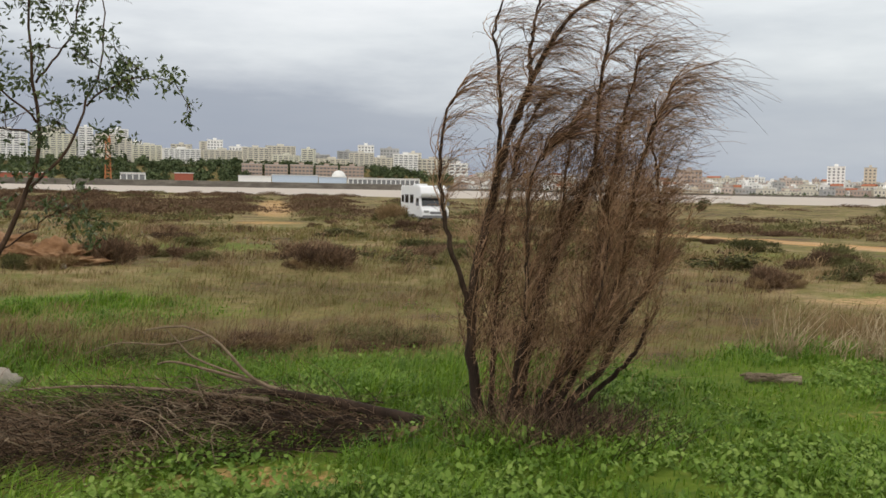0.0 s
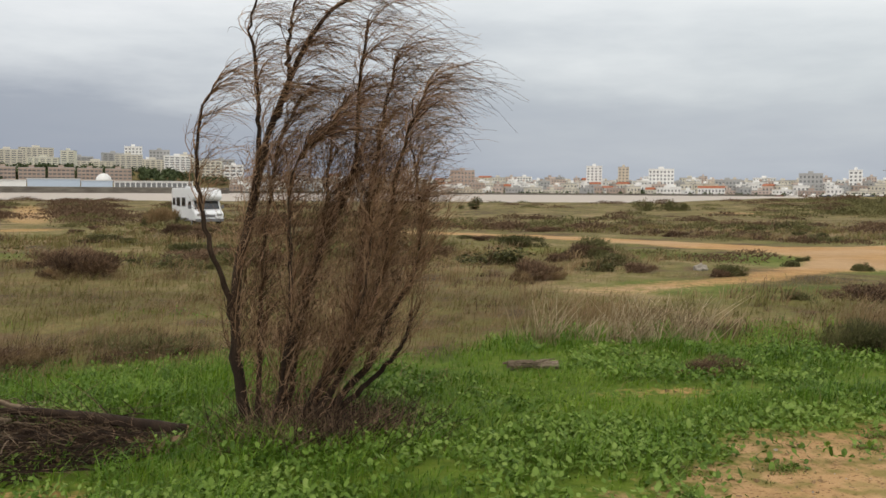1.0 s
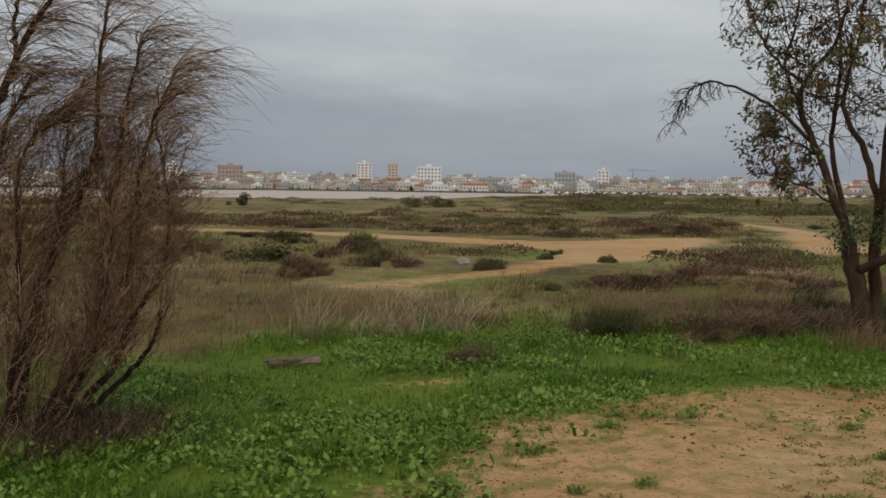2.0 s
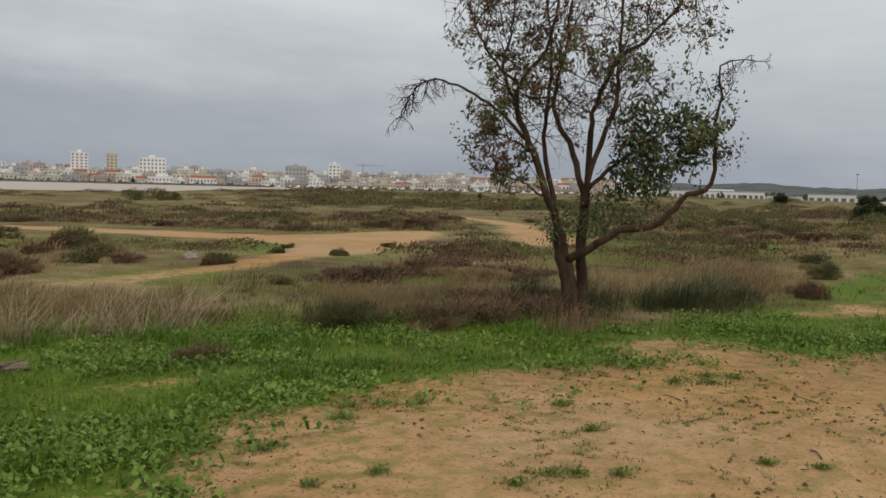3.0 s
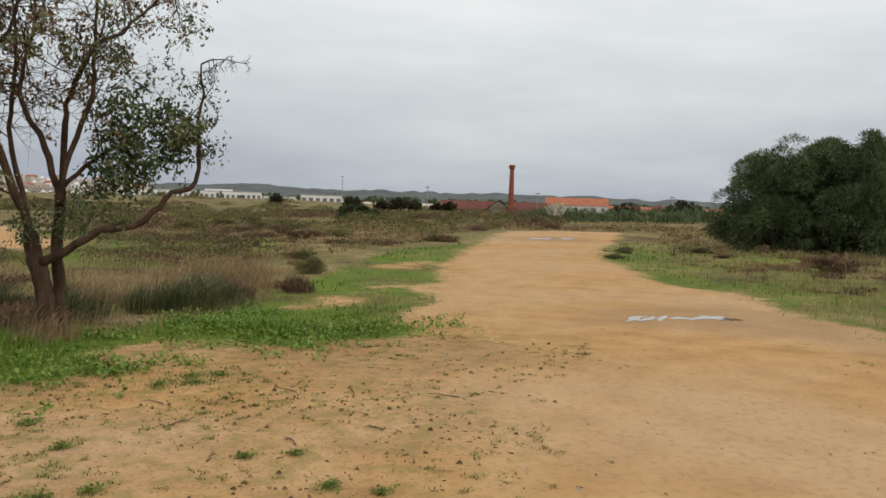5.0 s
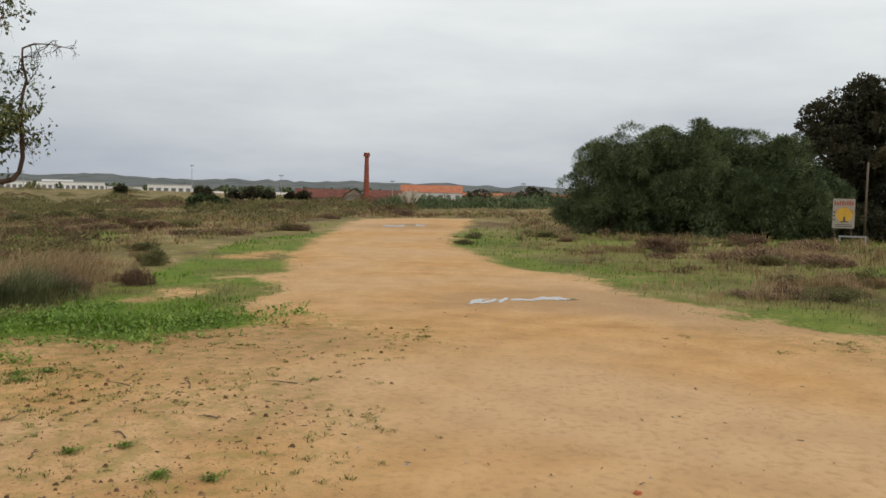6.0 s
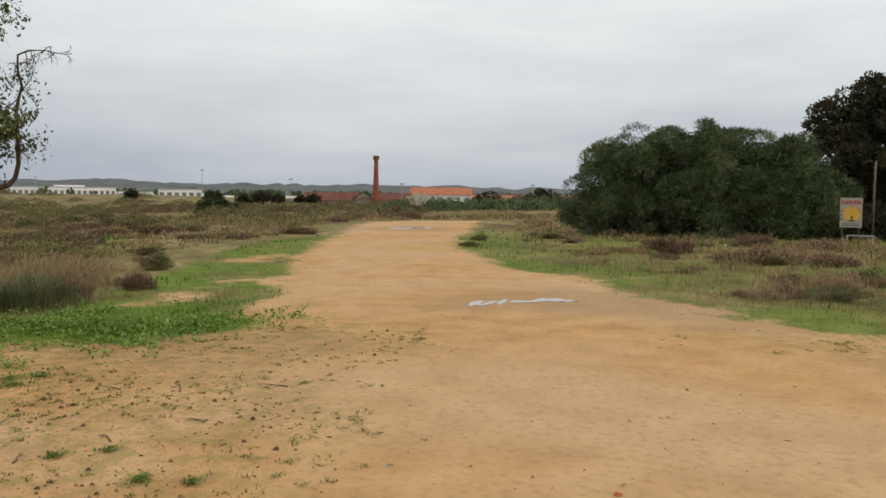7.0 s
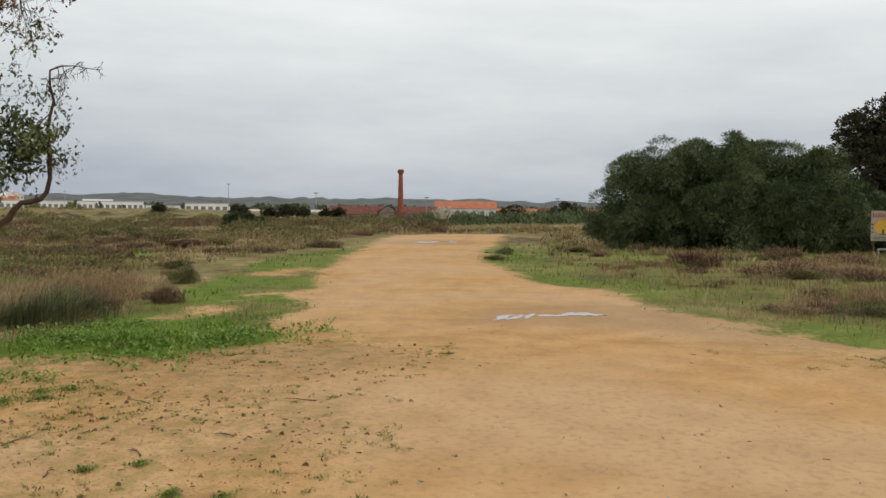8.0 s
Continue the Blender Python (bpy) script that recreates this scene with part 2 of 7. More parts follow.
def sand_dist(x, y):
    """Roughly the distance inside bare earth, negative on growth."""
    x, y = np.asarray(x, float), np.asarray(y, float)
    d = poly_signed(x, y, ROAD)
    d = np.maximum(d, 2.0 - line_dist(x, y, TRACK_UP))
    d = np.maximum(d, 0.65 - line_dist(x, y, TRACK_LOW))
    d = np.maximum(d, 1.1 - line_dist(x, y, TRACK_FAR))
    d = np.maximum(d, 1.6 - line_dist(x, y, TRACK_SHORE))
    d = np.maximum(d, poly_signed(x, y, JUNCTION) + 0.3)
    d = np.maximum(d, -0.12 - np.hypot((x + 1.0) / 2.2, y - 4.9))
    across, away = x * 0.982 + y * 0.1886, y * 0.982 - x * 0.1886
    d = np.maximum(d, 3.0 * (1 - np.hypot(across / 2.6, (away - 125) / 48)))
    for ex, ey, ea, eb in BARE_SPOTS:
        d = np.maximum(d, 0.28 * (1 - np.hypot((x - ex) / ea, (y - ey) / eb)) - 0.05)
    d = np.maximum(d, 1.5 - np.hypot((x + 11.5) / 1.5, (y - 57) / 2.5) * 1.0)
    return d


def worn_at(x, y):
    """Trodden earth with crumbs and thin sprouts, 0 to 1."""
    x, y = np.asarray(x, float), np.asarray(y, float)
    zone = 1 - ss(np.hypot((x - 5.6) / 3.4, (y - 2.9) / 2.2) + 0.25 * fbm(x, y, 1.5, 68), 0.6, 1.15)
    return np.maximum((1 - ss(sand_dist(x, y), 0.3, 3.2)) * (1 - ss(x, 9.5, 12.5)), 0.6 * zone)


def sand_at(x, y):
    x, y = np.asarray(x, float), np.asarray(y, float)
    d = sand_dist(x, y)
    r = np.hypot(x, y)
    ragged = (0.75 * fbm(x, y, 1.6, 21) + 0.8 * fbm(x, y, 4.0, 24) * ss(r, 9, 15) * ss(-y, 0.5, 2) + 0.45 * fbm(x, y, 0.45, 22)) * (1 - 0.4 * ss(r, 12, 30)) * np.where(line_dist(x, y, TRACK_LOW + TRACK_UP[::-1]) < 2.5, 0.35, 1.0)
    soft = 0.65 + 0.012 * r
    return ss(d + ragged - 0.12, -soft, soft)


def lush_at(x, y):
    """How green and juicy the growth is, 0 to 1."""
    x, y = np.asarray(x, float), np.asarray(y, float)
    far_edge = np.interp(np.degrees(np.arctan2(x, y)), [-60, -20, 0, 12, 20, 32, 42, 50, 58, 64, 70, 80, 120], [9, 9.3, 8.6, 8.4, 10.0, 11.6, 11.6, 11.0, 10.9, 12.5, 20, 40, 40])
    r = np.hypot(x, y)
    band = 1 - ss(r + 0.9 * fbm(x, y, 2.2, 31), far_edge - 0.5, far_edge + 0.9)
    patches = ss(fbm(x, y, 7.0, 41), 0.12, 0.45) * (1 - ss(r, 25, 60)) * 0.75
    dull = ss(np.degrees(np.arctan2(x, y)), 84, 92) * (0.66 - 0.5 * ss(fbm(x, y, 3.0, 43), -0.2, 0.3)) + 0.22 * ss(r, 16, 30) * ss(np.degrees(np.arctan2(x, y)), 60, 70)
    mottle = 0.55 * ss(fbm(x, y, 1.7, 45), -0.02, 0.32) * ss(np.degrees(np.arctan2(x, y)), 60, 68) * ss(r, 9.5, 13)
    return np.clip(np.maximum(band, patches) * (1 - np.clip(dull, 0, 0.95)) * (1 - mottle), 0, 1)


def ground_material():
    m = bpy.data.materials.new("earth_and_growth")
    m.use_nodes = True
    n, l = m.node_tree.nodes, m.node_tree.links
    bsdf = n["Principled BSDF"]
    co = n.new("ShaderNodeTexCoord")
    def noise_at(scale, detail=5):
        k = n.new("ShaderNodeTexNoise")
        l.new(co.outputs["Object"], k.inputs["Vector"])
        k.inputs["Scale"].default_value, k.inputs["Detail"].default_value = scale, detail
        return k.outputs[0]
    def ramp(v, stops):
        k = n.new("ShaderNodeValToRGB")
        l.new(v, k.inputs[0])
        for i, (p, c) in enumerate(stops):
            e = k.color_ramp.elements[i] if i < 2 else k.color_ramp.elements.new(p)
            e.position, e.color = p, (*c, 1)
        return k.outputs[0]
    def mix(f, a, b, blend="MIX"):
        k = n.new("ShaderNodeMix")
        k.data_type, k.blend_type = "RGBA", blend
        for i, v in ((0, f), (6, a), (7, b)):
            if isinstance(v, (int, float, tuple)):
                k.inputs[i].default_value = v
            else:
                l.new(v, k.inputs[i])
        return k.outputs[2]
    def calc(op, a, b, clamp=False):
        k = n.new("ShaderNodeMath")
        k.operation, k.use_clamp = op, clamp
        for i, v in enumerate((a, b)):
            if isinstance(v, (int, float)):
                k.inputs[i].default_value = v
            else:
                l.new(v, k.inputs[i])
        return k.outputs[0]
    big, mid, fine, grit = noise_at(0.22, 6), noise_at(1.7, 6), noise_at(14, 6), noise_at(90, 3)
    sand = ramp(mid, ((0.25, (0.325, 0.178, 0.067)), (0.5, (0.435, 0.252, 0.101)), (0.75, (0.515, 0.318, 0.143))))
    sand = mix(calc("MULTIPLY", ramp(big, ((0.42, (0, 0, 0)), (0.62, (1, 1, 1)))), 0.55), sand, (0.465, 0.325, 0.195, 1))
    sand = mix(calc("MULTIPLY", ramp(fine, ((0.33, (1, 1, 1)), (0.5, (0, 0, 0)))), 0.36), sand, (0.26, 0.15, 0.07, 1))
    sand = mix(calc("MULTIPLY", ramp(grit, ((0.66, (0, 0, 0)), (0.72, (1, 1, 1)))), 0.5), sand, (0.55, 0.45, 0.33, 1))
    sand = mix(calc("MULTIPLY", ramp(grit, ((0.28, (1, 1, 1)), (0.34, (0, 0, 0)))), 0.5), sand, (0.13, 0.08, 0.045, 1))
    at = {}
    for key in ("sand", "lush", "wet", "wood", "thin"):
        a = n.new("ShaderNodeAttribute")
        a.attribute_name = key
        at[key] = a.outputs["Fac"]
    crumbs, moss = noise_at(38, 4), noise_at(5.5, 6)
    sand = mix(calc("MULTIPLY", at["thin"], ramp(crumbs, ((0.56, (0, 0, 0)), (0.66, (1, 1, 1))))), sand, (0.17, 0.095, 0.04, 1))
    sand = mix(calc("MULTIPLY", at["thin"], ramp(moss, ((0.46, (0, 0, 0)), (0.62, (0.75, 0.75, 0.75))))), sand, (0.17, 0.16, 0.04, 1))
    sand = mix(at["wet"], sand, (0.24, 0.150, 0.075, 1))
    green = ramp(calc("ADD", calc("MULTIPLY", mid, 0.5), calc("MULTIPLY", fine, 0.5)), ((0.3, (0.05, 0.08, 0.010)), (0.5, (0.095, 0.145, 0.014)), (0.7, (0.16, 0.19, 0.03))))
    olive = ramp(calc("ADD", calc("MULTIPLY", big, 1.05), calc("SUBTRACT", calc("MULTIPLY", mid, 0.6), 0.325)), ((0.32, (0.075, 0.05, 0.026)), (0.41, (0.15, 0.103, 0.048)), (0.48, (0.145, 0.132, 0.04)), (0.56, (0.195, 0.158, 0.056)), (0.68, (0.30, 0.215, 0.115))))
    olive = mix(calc("MULTIPLY", ramp(fine, ((0.36, (1, 1, 1)), (0.5, (0, 0, 0)))), 0.5), olive, (0.05, 0.042, 0.022, 1))
    growth = mix(at["lush"], olive, green)
    # wooded far land; the blue-grey of distance haze is mixed into its colour
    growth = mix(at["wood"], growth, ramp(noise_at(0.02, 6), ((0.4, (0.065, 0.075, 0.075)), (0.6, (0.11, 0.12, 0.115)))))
    edge = calc("ADD", at["sand"], calc("MULTIPLY", calc("SUBTRACT", fine, 0.5), 0.9))
    l.new(mix(ramp(edge, ((0.35, (0, 0, 0)), (0.65, (1, 1, 1)))), growth, sand), bsdf.inputs["Base Color"])
    bsdf.inputs["Roughness"].default_value = 0.95
    bsdf.inputs["Specular IOR Level"].default_value = 0.15
    bp = n.new("ShaderNodeBump")
    bp.inputs["Strength"].default_value, bp.inputs["Distance"].default_value = 0.7, 0.03
    l.new(calc("ADD", calc("MULTIPLY", fine, 0.7), calc("MULTIPLY", grit, 0.3)), bp.inputs["Height"])
    l.new(bp.outputs[0], bsdf.inputs["Normal"])
    return m


M_GROUND = ground_material()


def wet_at(x, y):
    """Damp earth round the puddles."""
    x, y = np.asarray(x, float), np.asarray(y, float)
    d = np.minimum(np.hypot((x - 13.4) / 1.5, (y + 0.5) / 2.0), np.hypot((x - 43) / 4, (y - 4.9) / 2.4))
    return (1 - ss(d + 0.5 * fbm(x, y, 1.5, 61), 0.5, 1.3)) * 0.45 + 0.35 * ss(fbm(x, y, 3.0, 66), 0.15, 0.5) * (1 - ss(np.hypot(x, y), 15, 40))


def mesh_from(name, verts, faces, mats=(), smooth=False):
    me = bpy.data.meshes.new(name)
    me.from_pydata(verts, [], faces)
    for m in mats:
        me.materials.append(m)
    if smooth:
        me.polygons.foreach_set("use_smooth", [True] * len(me.polygons))
    me.update()
    return me


def build_ground():
    az = np.radians(np.concatenate([np.arange(-30, 118, 0.4), np.arange(118, 330, 4.0)]))
    rr = np.concatenate([[0.01, 0.6, 1.2, 1.8], 2.3 * 1.013 ** np.arange(0, 255), 62 * 1.028 ** np.arange(0, 156)])
    A, R = np.meshgrid(az, rr)
    X, Y = R * np.sin(A), R * np.cos(A)
    Z = land(X, Y)
    na, nr = len(az), len(rr)
    sand, lush, wet = sand_at(X, Y), lush_at(X, Y), wet_at(X, Y)
    co = np.stack([X, Y, Z], -1).reshape(-1, 3)
    i, j = np.meshgrid(np.arange(nr - 1), np.arange(na), indexing="ij")
    j2 = (j + 1) % na
    quads = np.stack([i * na + j, (i + 1) * na + j, (i + 1) * na + j2, i * na + j2], -1).reshape(-1, 4)[:, ::-1]
    bare = sand.reshape(-1)[quads].mean(1) > 0.5
    for name, pick, label, cat in (("ground", ~bare, "rough meadow ground with green and dry growth", "ground"), ("dirt_road", bare, "bare ochre sandy earth road and tracks", "dirt road")):
        q = quads[pick]
        used, inv = np.unique(q.reshape(-1), return_inverse=True)
        q = inv.reshape(-1, 4)
        c = co[used]
        me = bpy.data.meshes.new(name)
        me.vertices.add(len(c))
        me.vertices.foreach_set("co", c.reshape(-1))
        me.loops.add(q.size)
        me.loops.foreach_set("vertex_index", q.reshape(-1))
        me.polygons.add(len(q))
        me.polygons.foreach_set("loop_start", np.arange(0, q.size, 4))
        me.polygons.foreach_set("use_smooth", np.ones(len(q), bool))
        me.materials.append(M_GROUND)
        # wood rises with distance and brings in the hazy hill colour
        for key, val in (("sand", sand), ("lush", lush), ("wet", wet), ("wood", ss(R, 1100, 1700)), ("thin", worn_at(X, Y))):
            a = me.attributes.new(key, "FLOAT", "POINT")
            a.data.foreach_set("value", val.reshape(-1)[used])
        me.update(calc_edges=True)
        tagged(new(name, me), label, cat, kind="structure")


build_ground()


M_WATER = material("grey_estuary_water", ((0.37, 0.31, 0.25), (0.46, 0.39, 0.32)), 0.02, 4, 0.45, fine=0.4, spec=0.12, stretch=(1, 3, 1))


def build_water():
    bm = bmesh.new()
    pts = [bm.verts.new((x, y, -2.42)) for x, y in ((-2600, 190), (1500, -110), (1500, 1900), (-2600, 1900))]
    bm.faces.new(pts)
    me = bpy.data.meshes.new("water")
    bm.to_mesh(me)
    me.materials.append(M_WATER)
    tagged(new("water", me), "calm silty grey-brown estuary water under overcast sky", "water", kind="structure")


build_water()


# ---- building helpers ----
class Heap:
    """Gathers many small pieces of geometry into one mesh."""
    def __init__(self):
        self.v, self.f, self.n = [], [], 0

    def add(self, verts, faces):
        verts = np.asarray(verts, float)
        self.v.append(verts)
        self.f.extend([tuple(int(i) + self.n for i in f) for f in faces])
        self.n += len(verts)

    def add_many(self, verts, pattern):
        """verts: (pieces, points, 3); pattern: the faces of one piece."""
        k, m = verts.shape[:2]
        self.v.append(verts.reshape(-1, 3))
        base = self.n + np.arange(k) * m
        for p in pattern:
            self.f.extend(map(tuple, (base[:, None] + np.asarray(p)[None]).tolist()))
        self.n += k * m

    def tube(self, pts, radii, sides=6):
        pts = [Vector(p) for p in pts]
        ring, side = [], None
        for i, p in enumerate(pts):
            d = (pts[min(i + 1, len(pts) - 1)] - pts[max(i - 1, 0)]).normalized()
            side = d.orthogonal().normalized() if side is None else (side - d * side.dot(d)).normalized()
            up = d.cross(side)
            for k in range(sides):
                a = 2 * math.pi * k / sides
                ring.append(p + (side * math.cos(a) + up * math.sin(a)) * radii[i])
        faces = [(i * sides + k, i * sides + (k + 1) % sides, (i + 1) * sides + (k + 1) % sides, (i + 1) * sides + k) for i in range(len(pts) - 1) for k in range(sides)]
        faces.append(tuple(range(sides))[::-1])
        faces.append(tuple((len(pts) - 1) * sides + k for k in range(sides)))
        self.add([tuple(r) for r in ring], faces)

    def mesh(self, name, mat, smooth=False):
        me = bpy.data.meshes.new(name)
        me.from_pydata(np.concatenate(self.v) if self.v else [], [], self.f)
        me.materials.append(mat)
        if smooth:
            me.polygons.foreach_set("use_smooth", np.ones(len(me.polygons), bool))
        me.update()
        return me


def part(name, data, parent, label=""):
    """A mesh object under a thing or under a part. data: a Heap's mesh, or (bmesh, material)."""
    if isinstance(data, tuple):
        bm, mat = data
        me = bpy.data.meshes.new(name)
        bm.to_mesh(me)
        bm.free()
        me.materials.append(mat)
        data = me
    ob = new(name, data)
    ob.parent = parent
    return tagged(ob, label)


def thing(name, place, label, category, group="", turn=0.0):
    ob = new(name)
    ob.matrix_world = pose(*place, 0, 0, turn)
    return tagged(ob, label, category, group)


def curve_pts(pts, n):
    """A smooth line through the given points, in n steps."""
    p = np.asarray(pts, float)
    k = np.linspace(0, len(p) - 1, n)
    i = np.minimum(k.astype(int), len(p) - 2)
    f = (k - i)[:, None]
    a, b, c, d = p[np.maximum(i - 1, 0)], p[i], p[i + 1], p[np.minimum(i + 2, len(p) - 1)]
    return 0.5 * (2 * b + (c - a) * f + (2 * a - 5 * b + 4 * c - d) * f ** 2 + (3 * b - a - 3 * c + d) * f ** 3)


WIND = np.array([0.97, -0.15, 0.0])


def blades(heap, base, height, width, lean, rng, wind=0.25, droop=0.15):
    """Upright ribbons that bend: two quads' worth of blade with a pointed tip."""
    k = len(base)
    a = rng.uniform(0, 2 * np.pi, k)
    out = np.stack([np.cos(a), np.sin(a), np.zeros(k)], -1)
    side = np.stack([-np.sin(a), np.cos(a), np.zeros(k)], -1) * (width * 0.5)[:, None]
    tilt = out * (lean * rng.uniform(0.2, 1.3, k))[:, None] + WIND * wind * rng.uniform(0.4, 1.4, k)[:, None]
    up = np.array([0, 0, 1.0])
    h = height[:, None]
    mid = base + (up + tilt * 0.55) * h * 0.55
    tip = base + (up * (1 - droop) + tilt * 1.6) * h
    heap.add_many(np.stack([base - side, base + side, mid + side * 0.8, mid - side * 0.8, tip], 1), [(0, 1, 2, 3), (3, 2, 4)])


def leaves(heap, centre, size, rng, droop=0.3, fold=0.25, narrow=0.45):
    """Small folded leaves that point anywhere, mostly outward and down."""
    k = len(centre)
    d = rng.normal(size=(k, 3))
    d[:, 2] -= droop
    d /= np.linalg.norm(d, axis=1)[:, None]
    s = np.cross(d, rng.normal(size=(k, 3)))
    s /= np.linalg.norm(s, axis=1)[:, None] + 1e-9
    n = np.cross(d, s)
    L = size[:, None]
    a, b = centre, centre + d * L
    m = centre + d * L * 0.45
    w = s * L * narrow * 0.5
    f = n * L * narrow * fold
    heap.add_many(np.stack([a, m + w + f, b, m - w + f, m], 1), [(0, 1, 4), (1, 2, 4), (2, 3, 4), (3, 0, 4)])


def strands(heap, lines, r0, r1):
    """Thin twigs of three sides along polylines. lines: (twigs, points, 3)."""
    k, m = lines.shape[:2]
    d = np.gradient(lines, axis=1)
    d /= np.linalg.norm(d, axis=2)[..., None] + 1e-9
    ref = np.where(np.abs(d[..., 2:3]) > 0.9, np.array([1.0, 0, 0]), np.array([0, 0, 1.0]))
    u = np.cross(d, ref)
    u /= np.linalg.norm(u, axis=2)[..., None] + 1e-9
    v = np.cross(d, u)
    rad = (np.asarray(r0)[:, None] * (1 - np.linspace(0, 1, m)) + np.asarray(r1)[:, None] * np.linspace(0, 1, m))[..., None]
    rings = [lines + (u * math.cos(a) + v * math.sin(a)) * rad for a in (0, 2.0944, 4.1888)]
    verts = np.stack(rings, 2).reshape(k, m * 3, 3)
    pattern = [(i * 3 + j, i * 3 + (j + 1) % 3, (i + 1) * 3 + (j + 1) % 3, (i + 1) * 3 + j) for i in range(m - 1) for j in range(3)]
    heap.add_many(verts, pattern)


# ---- the wind-bent broom tree ----
def view_plane(ox, oy, az):
    """Maps (right, depth, up) to the plan, for a thing faced from heading az."""
    a = radians(az)
    r, f = np.array([math.cos(a), -math.sin(a), 0]), np.array([math.sin(a), math.cos(a), 0])
    def to(u, d, z):
        return np.array([ox, oy, 0]) + r * u + f * d + np.array([0, 0, z])
    return to


def broom_tree():
    rng = np.random.default_rng(11)
    z0 = float(land(0.3, 6.15))
    root = thing("broom_tree", (0, 0, 0), "bare brown broom-like tree bent by the wind in green grass", "tree")
    to = view_plane(0.0, 6.15, 3.0)
    # each stem: its line as (right, depth, up), foot radius, tip radius, shoots, where the shoots begin
    stems = [([(0.02, 0, -0.08), (-0.06, 0, 0.43), (-0.07, 0, 0.74), (-0.02, 0, 1.21), (0.08, 0.02, 1.67), (0.17, 0.03, 2.03), (0.35, 0.05, 2.48), (0.56, 0.06, 2.8), (0.84, 0.06, 2.95)], 0.042, 0.009, 84, 0.12),
             ([(-0.06, 0, 0.68), (-0.15, -0.04, 1.01), (-0.24, -0.08, 1.3), (-0.29, -0.1, 1.55), (-0.30, -0.12, 1.85), (-0.25, -0.12, 2.16), (-0.12, -0.12, 2.34)], 0.022, 0.005, 30, 0.35),
             ([(0.03, 0, 1.4), (0.09, -0.06, 1.86), (0.09, -0.1, 2.27), (0.05, -0.1, 2.65), (0.11, -0.1, 2.95)], 0.020, 0.005, 34, 0.15),
             ([(0.17, 0.03, 2.03), (0.28, 0.1, 2.31), (0.29, 0.14, 2.65), (0.37, 0.14, 2.96)], 0.022, 0.006, 26, 0.15),
             ([(0.20, 0.05, -0.08), (0.28, 0.1, 0.42), (0.41, 0.12, 0.95), (0.55, 0.15, 1.3), (0.69, 0.16, 1.64), (0.76, 0.16, 1.94), (0.77, 0.16, 2.40), (0.84, 0.16, 2.78)], 0.036, 0.007, 110, 0.12),
             ([(0.14, -0.08, -0.08), (0.23, -0.16, 0.36), (0.28, -0.2, 0.75), (0.28, -0.22, 1.18), (0.29, -0.24, 1.63), (0.38, -0.24, 1.86), (0.52, -0.24, 1.98)], 0.020, 0.005, 80, 0.08),
             ([(0.34, 0.1, -0.08), (0.59, 0.16, 0.41), (0.73, 0.2, 0.73), (0.80, 0.22, 1.11), (0.84, 0.24, 1.46), (0.90, 0.24, 1.83), (0.96, 0.24, 2.2), (1.06, 0.24, 2.56)], 0.034, 0.007, 125, 0.15),
             ([(0.38, -0.04, -0.08), (0.65, -0.08, 0.26), (0.82, -0.1, 0.46), (0.92, -0.12, 0.73), (1.08, -0.14, 1.0), (1.15, -0.15, 1.23), (1.14, -0.15, 1.6), (1.08, -0.15, 1.9)], 0.028, 0.005, 84, 0.2),
             ([(0.42, 0.0, -0.06), (0.58, 0.02, 0.08), (0.77, 0.04, 0.24), (0.95, 0.05, 0.40), (1.08, 0.06, 0.58), (1.13, 0.06, 0.78)], 0.026, 0.012, 10, 0.6),
             ([(0.30, -0.12, -0.08), (0.44, -0.18, 0.29), (0.57, -0.22, 0.45), (0.68, -0.26, 0.69), (0.78, -0.28, 1.11), (0.80, -0.3, 1.5)], 0.020, 0.005, 66, 0.12),
             ([(0.36, -0.06, -0.08), (0.52, -0.12, 0.21), (0.72, -0.16, 0.61), (0.89, -0.18, 1.08), (0.94, -0.2, 1.46), (1.0, -0.2, 1.76), (1.1, -0.2, 2.08), (1.2, -0.2, 2.32)], 0.030, 0.006, 118, 0.15),
             ([(0.06, 0.06, -0.08), (0.08, 0.12, 0.4), (0.10, 0.15, 0.9), (0.13, 0.16, 1.4), (0.22, 0.16, 1.9), (0.38, 0.16, 2.25)], 0.022, 0.005, 76, 0.15),
             ([(0.26, 0.16, -0.08), (0.34, 0.3, 0.5), (0.46, 0.36, 1.0), (0.56, 0.38, 1.5), (0.60, 0.38, 2.0), (0.70, 0.38, 2.3)], 0.022, 0.005, 84, 0.08)]
    h = Heap()
    q9 = np.linspace(0, 1, 8)[:, None]
    m = 5
    q5 = np.linspace(0, 1, m)[None, :, None]
    for pts, r0, r1, n_shoot, k0 in stems:
        line = curve_pts([to(*p) for p in pts], 28)
        line[1:] += rng.normal(0, 0.007, (27, 3))
        line[:, 2] += z0
        g = Heap()
        g.tube(line, np.linspace(r0, r1, 28) * rng.uniform(0.9, 1.1, 28), 8)
        part("stem", g.mesh("stem", M_BARK, True), root, "dark rough stem")
        tangent = np.gradient(line, axis=0)
        tangent /= np.linalg.norm(tangent, axis=1)[:, None]
        for _ in range(n_shoot):
            k = k0 + (1 - k0) * rng.random() ** 0.8
            i = min(int(k * 27), 27)
            start = line[i]
            hi = float(np.clip((start[2] - z0 - 0.9) / 1.3, 0, 1))
            ln = rng.uniform(0.24, 0.60) * (1.12 - 0.42 * k)
            d0 = tangent[i] * 0.9 + np.array([rng.normal(-0.02, 0.34), rng.normal(0, 0.38), rng.normal(0.1, 0.15)])
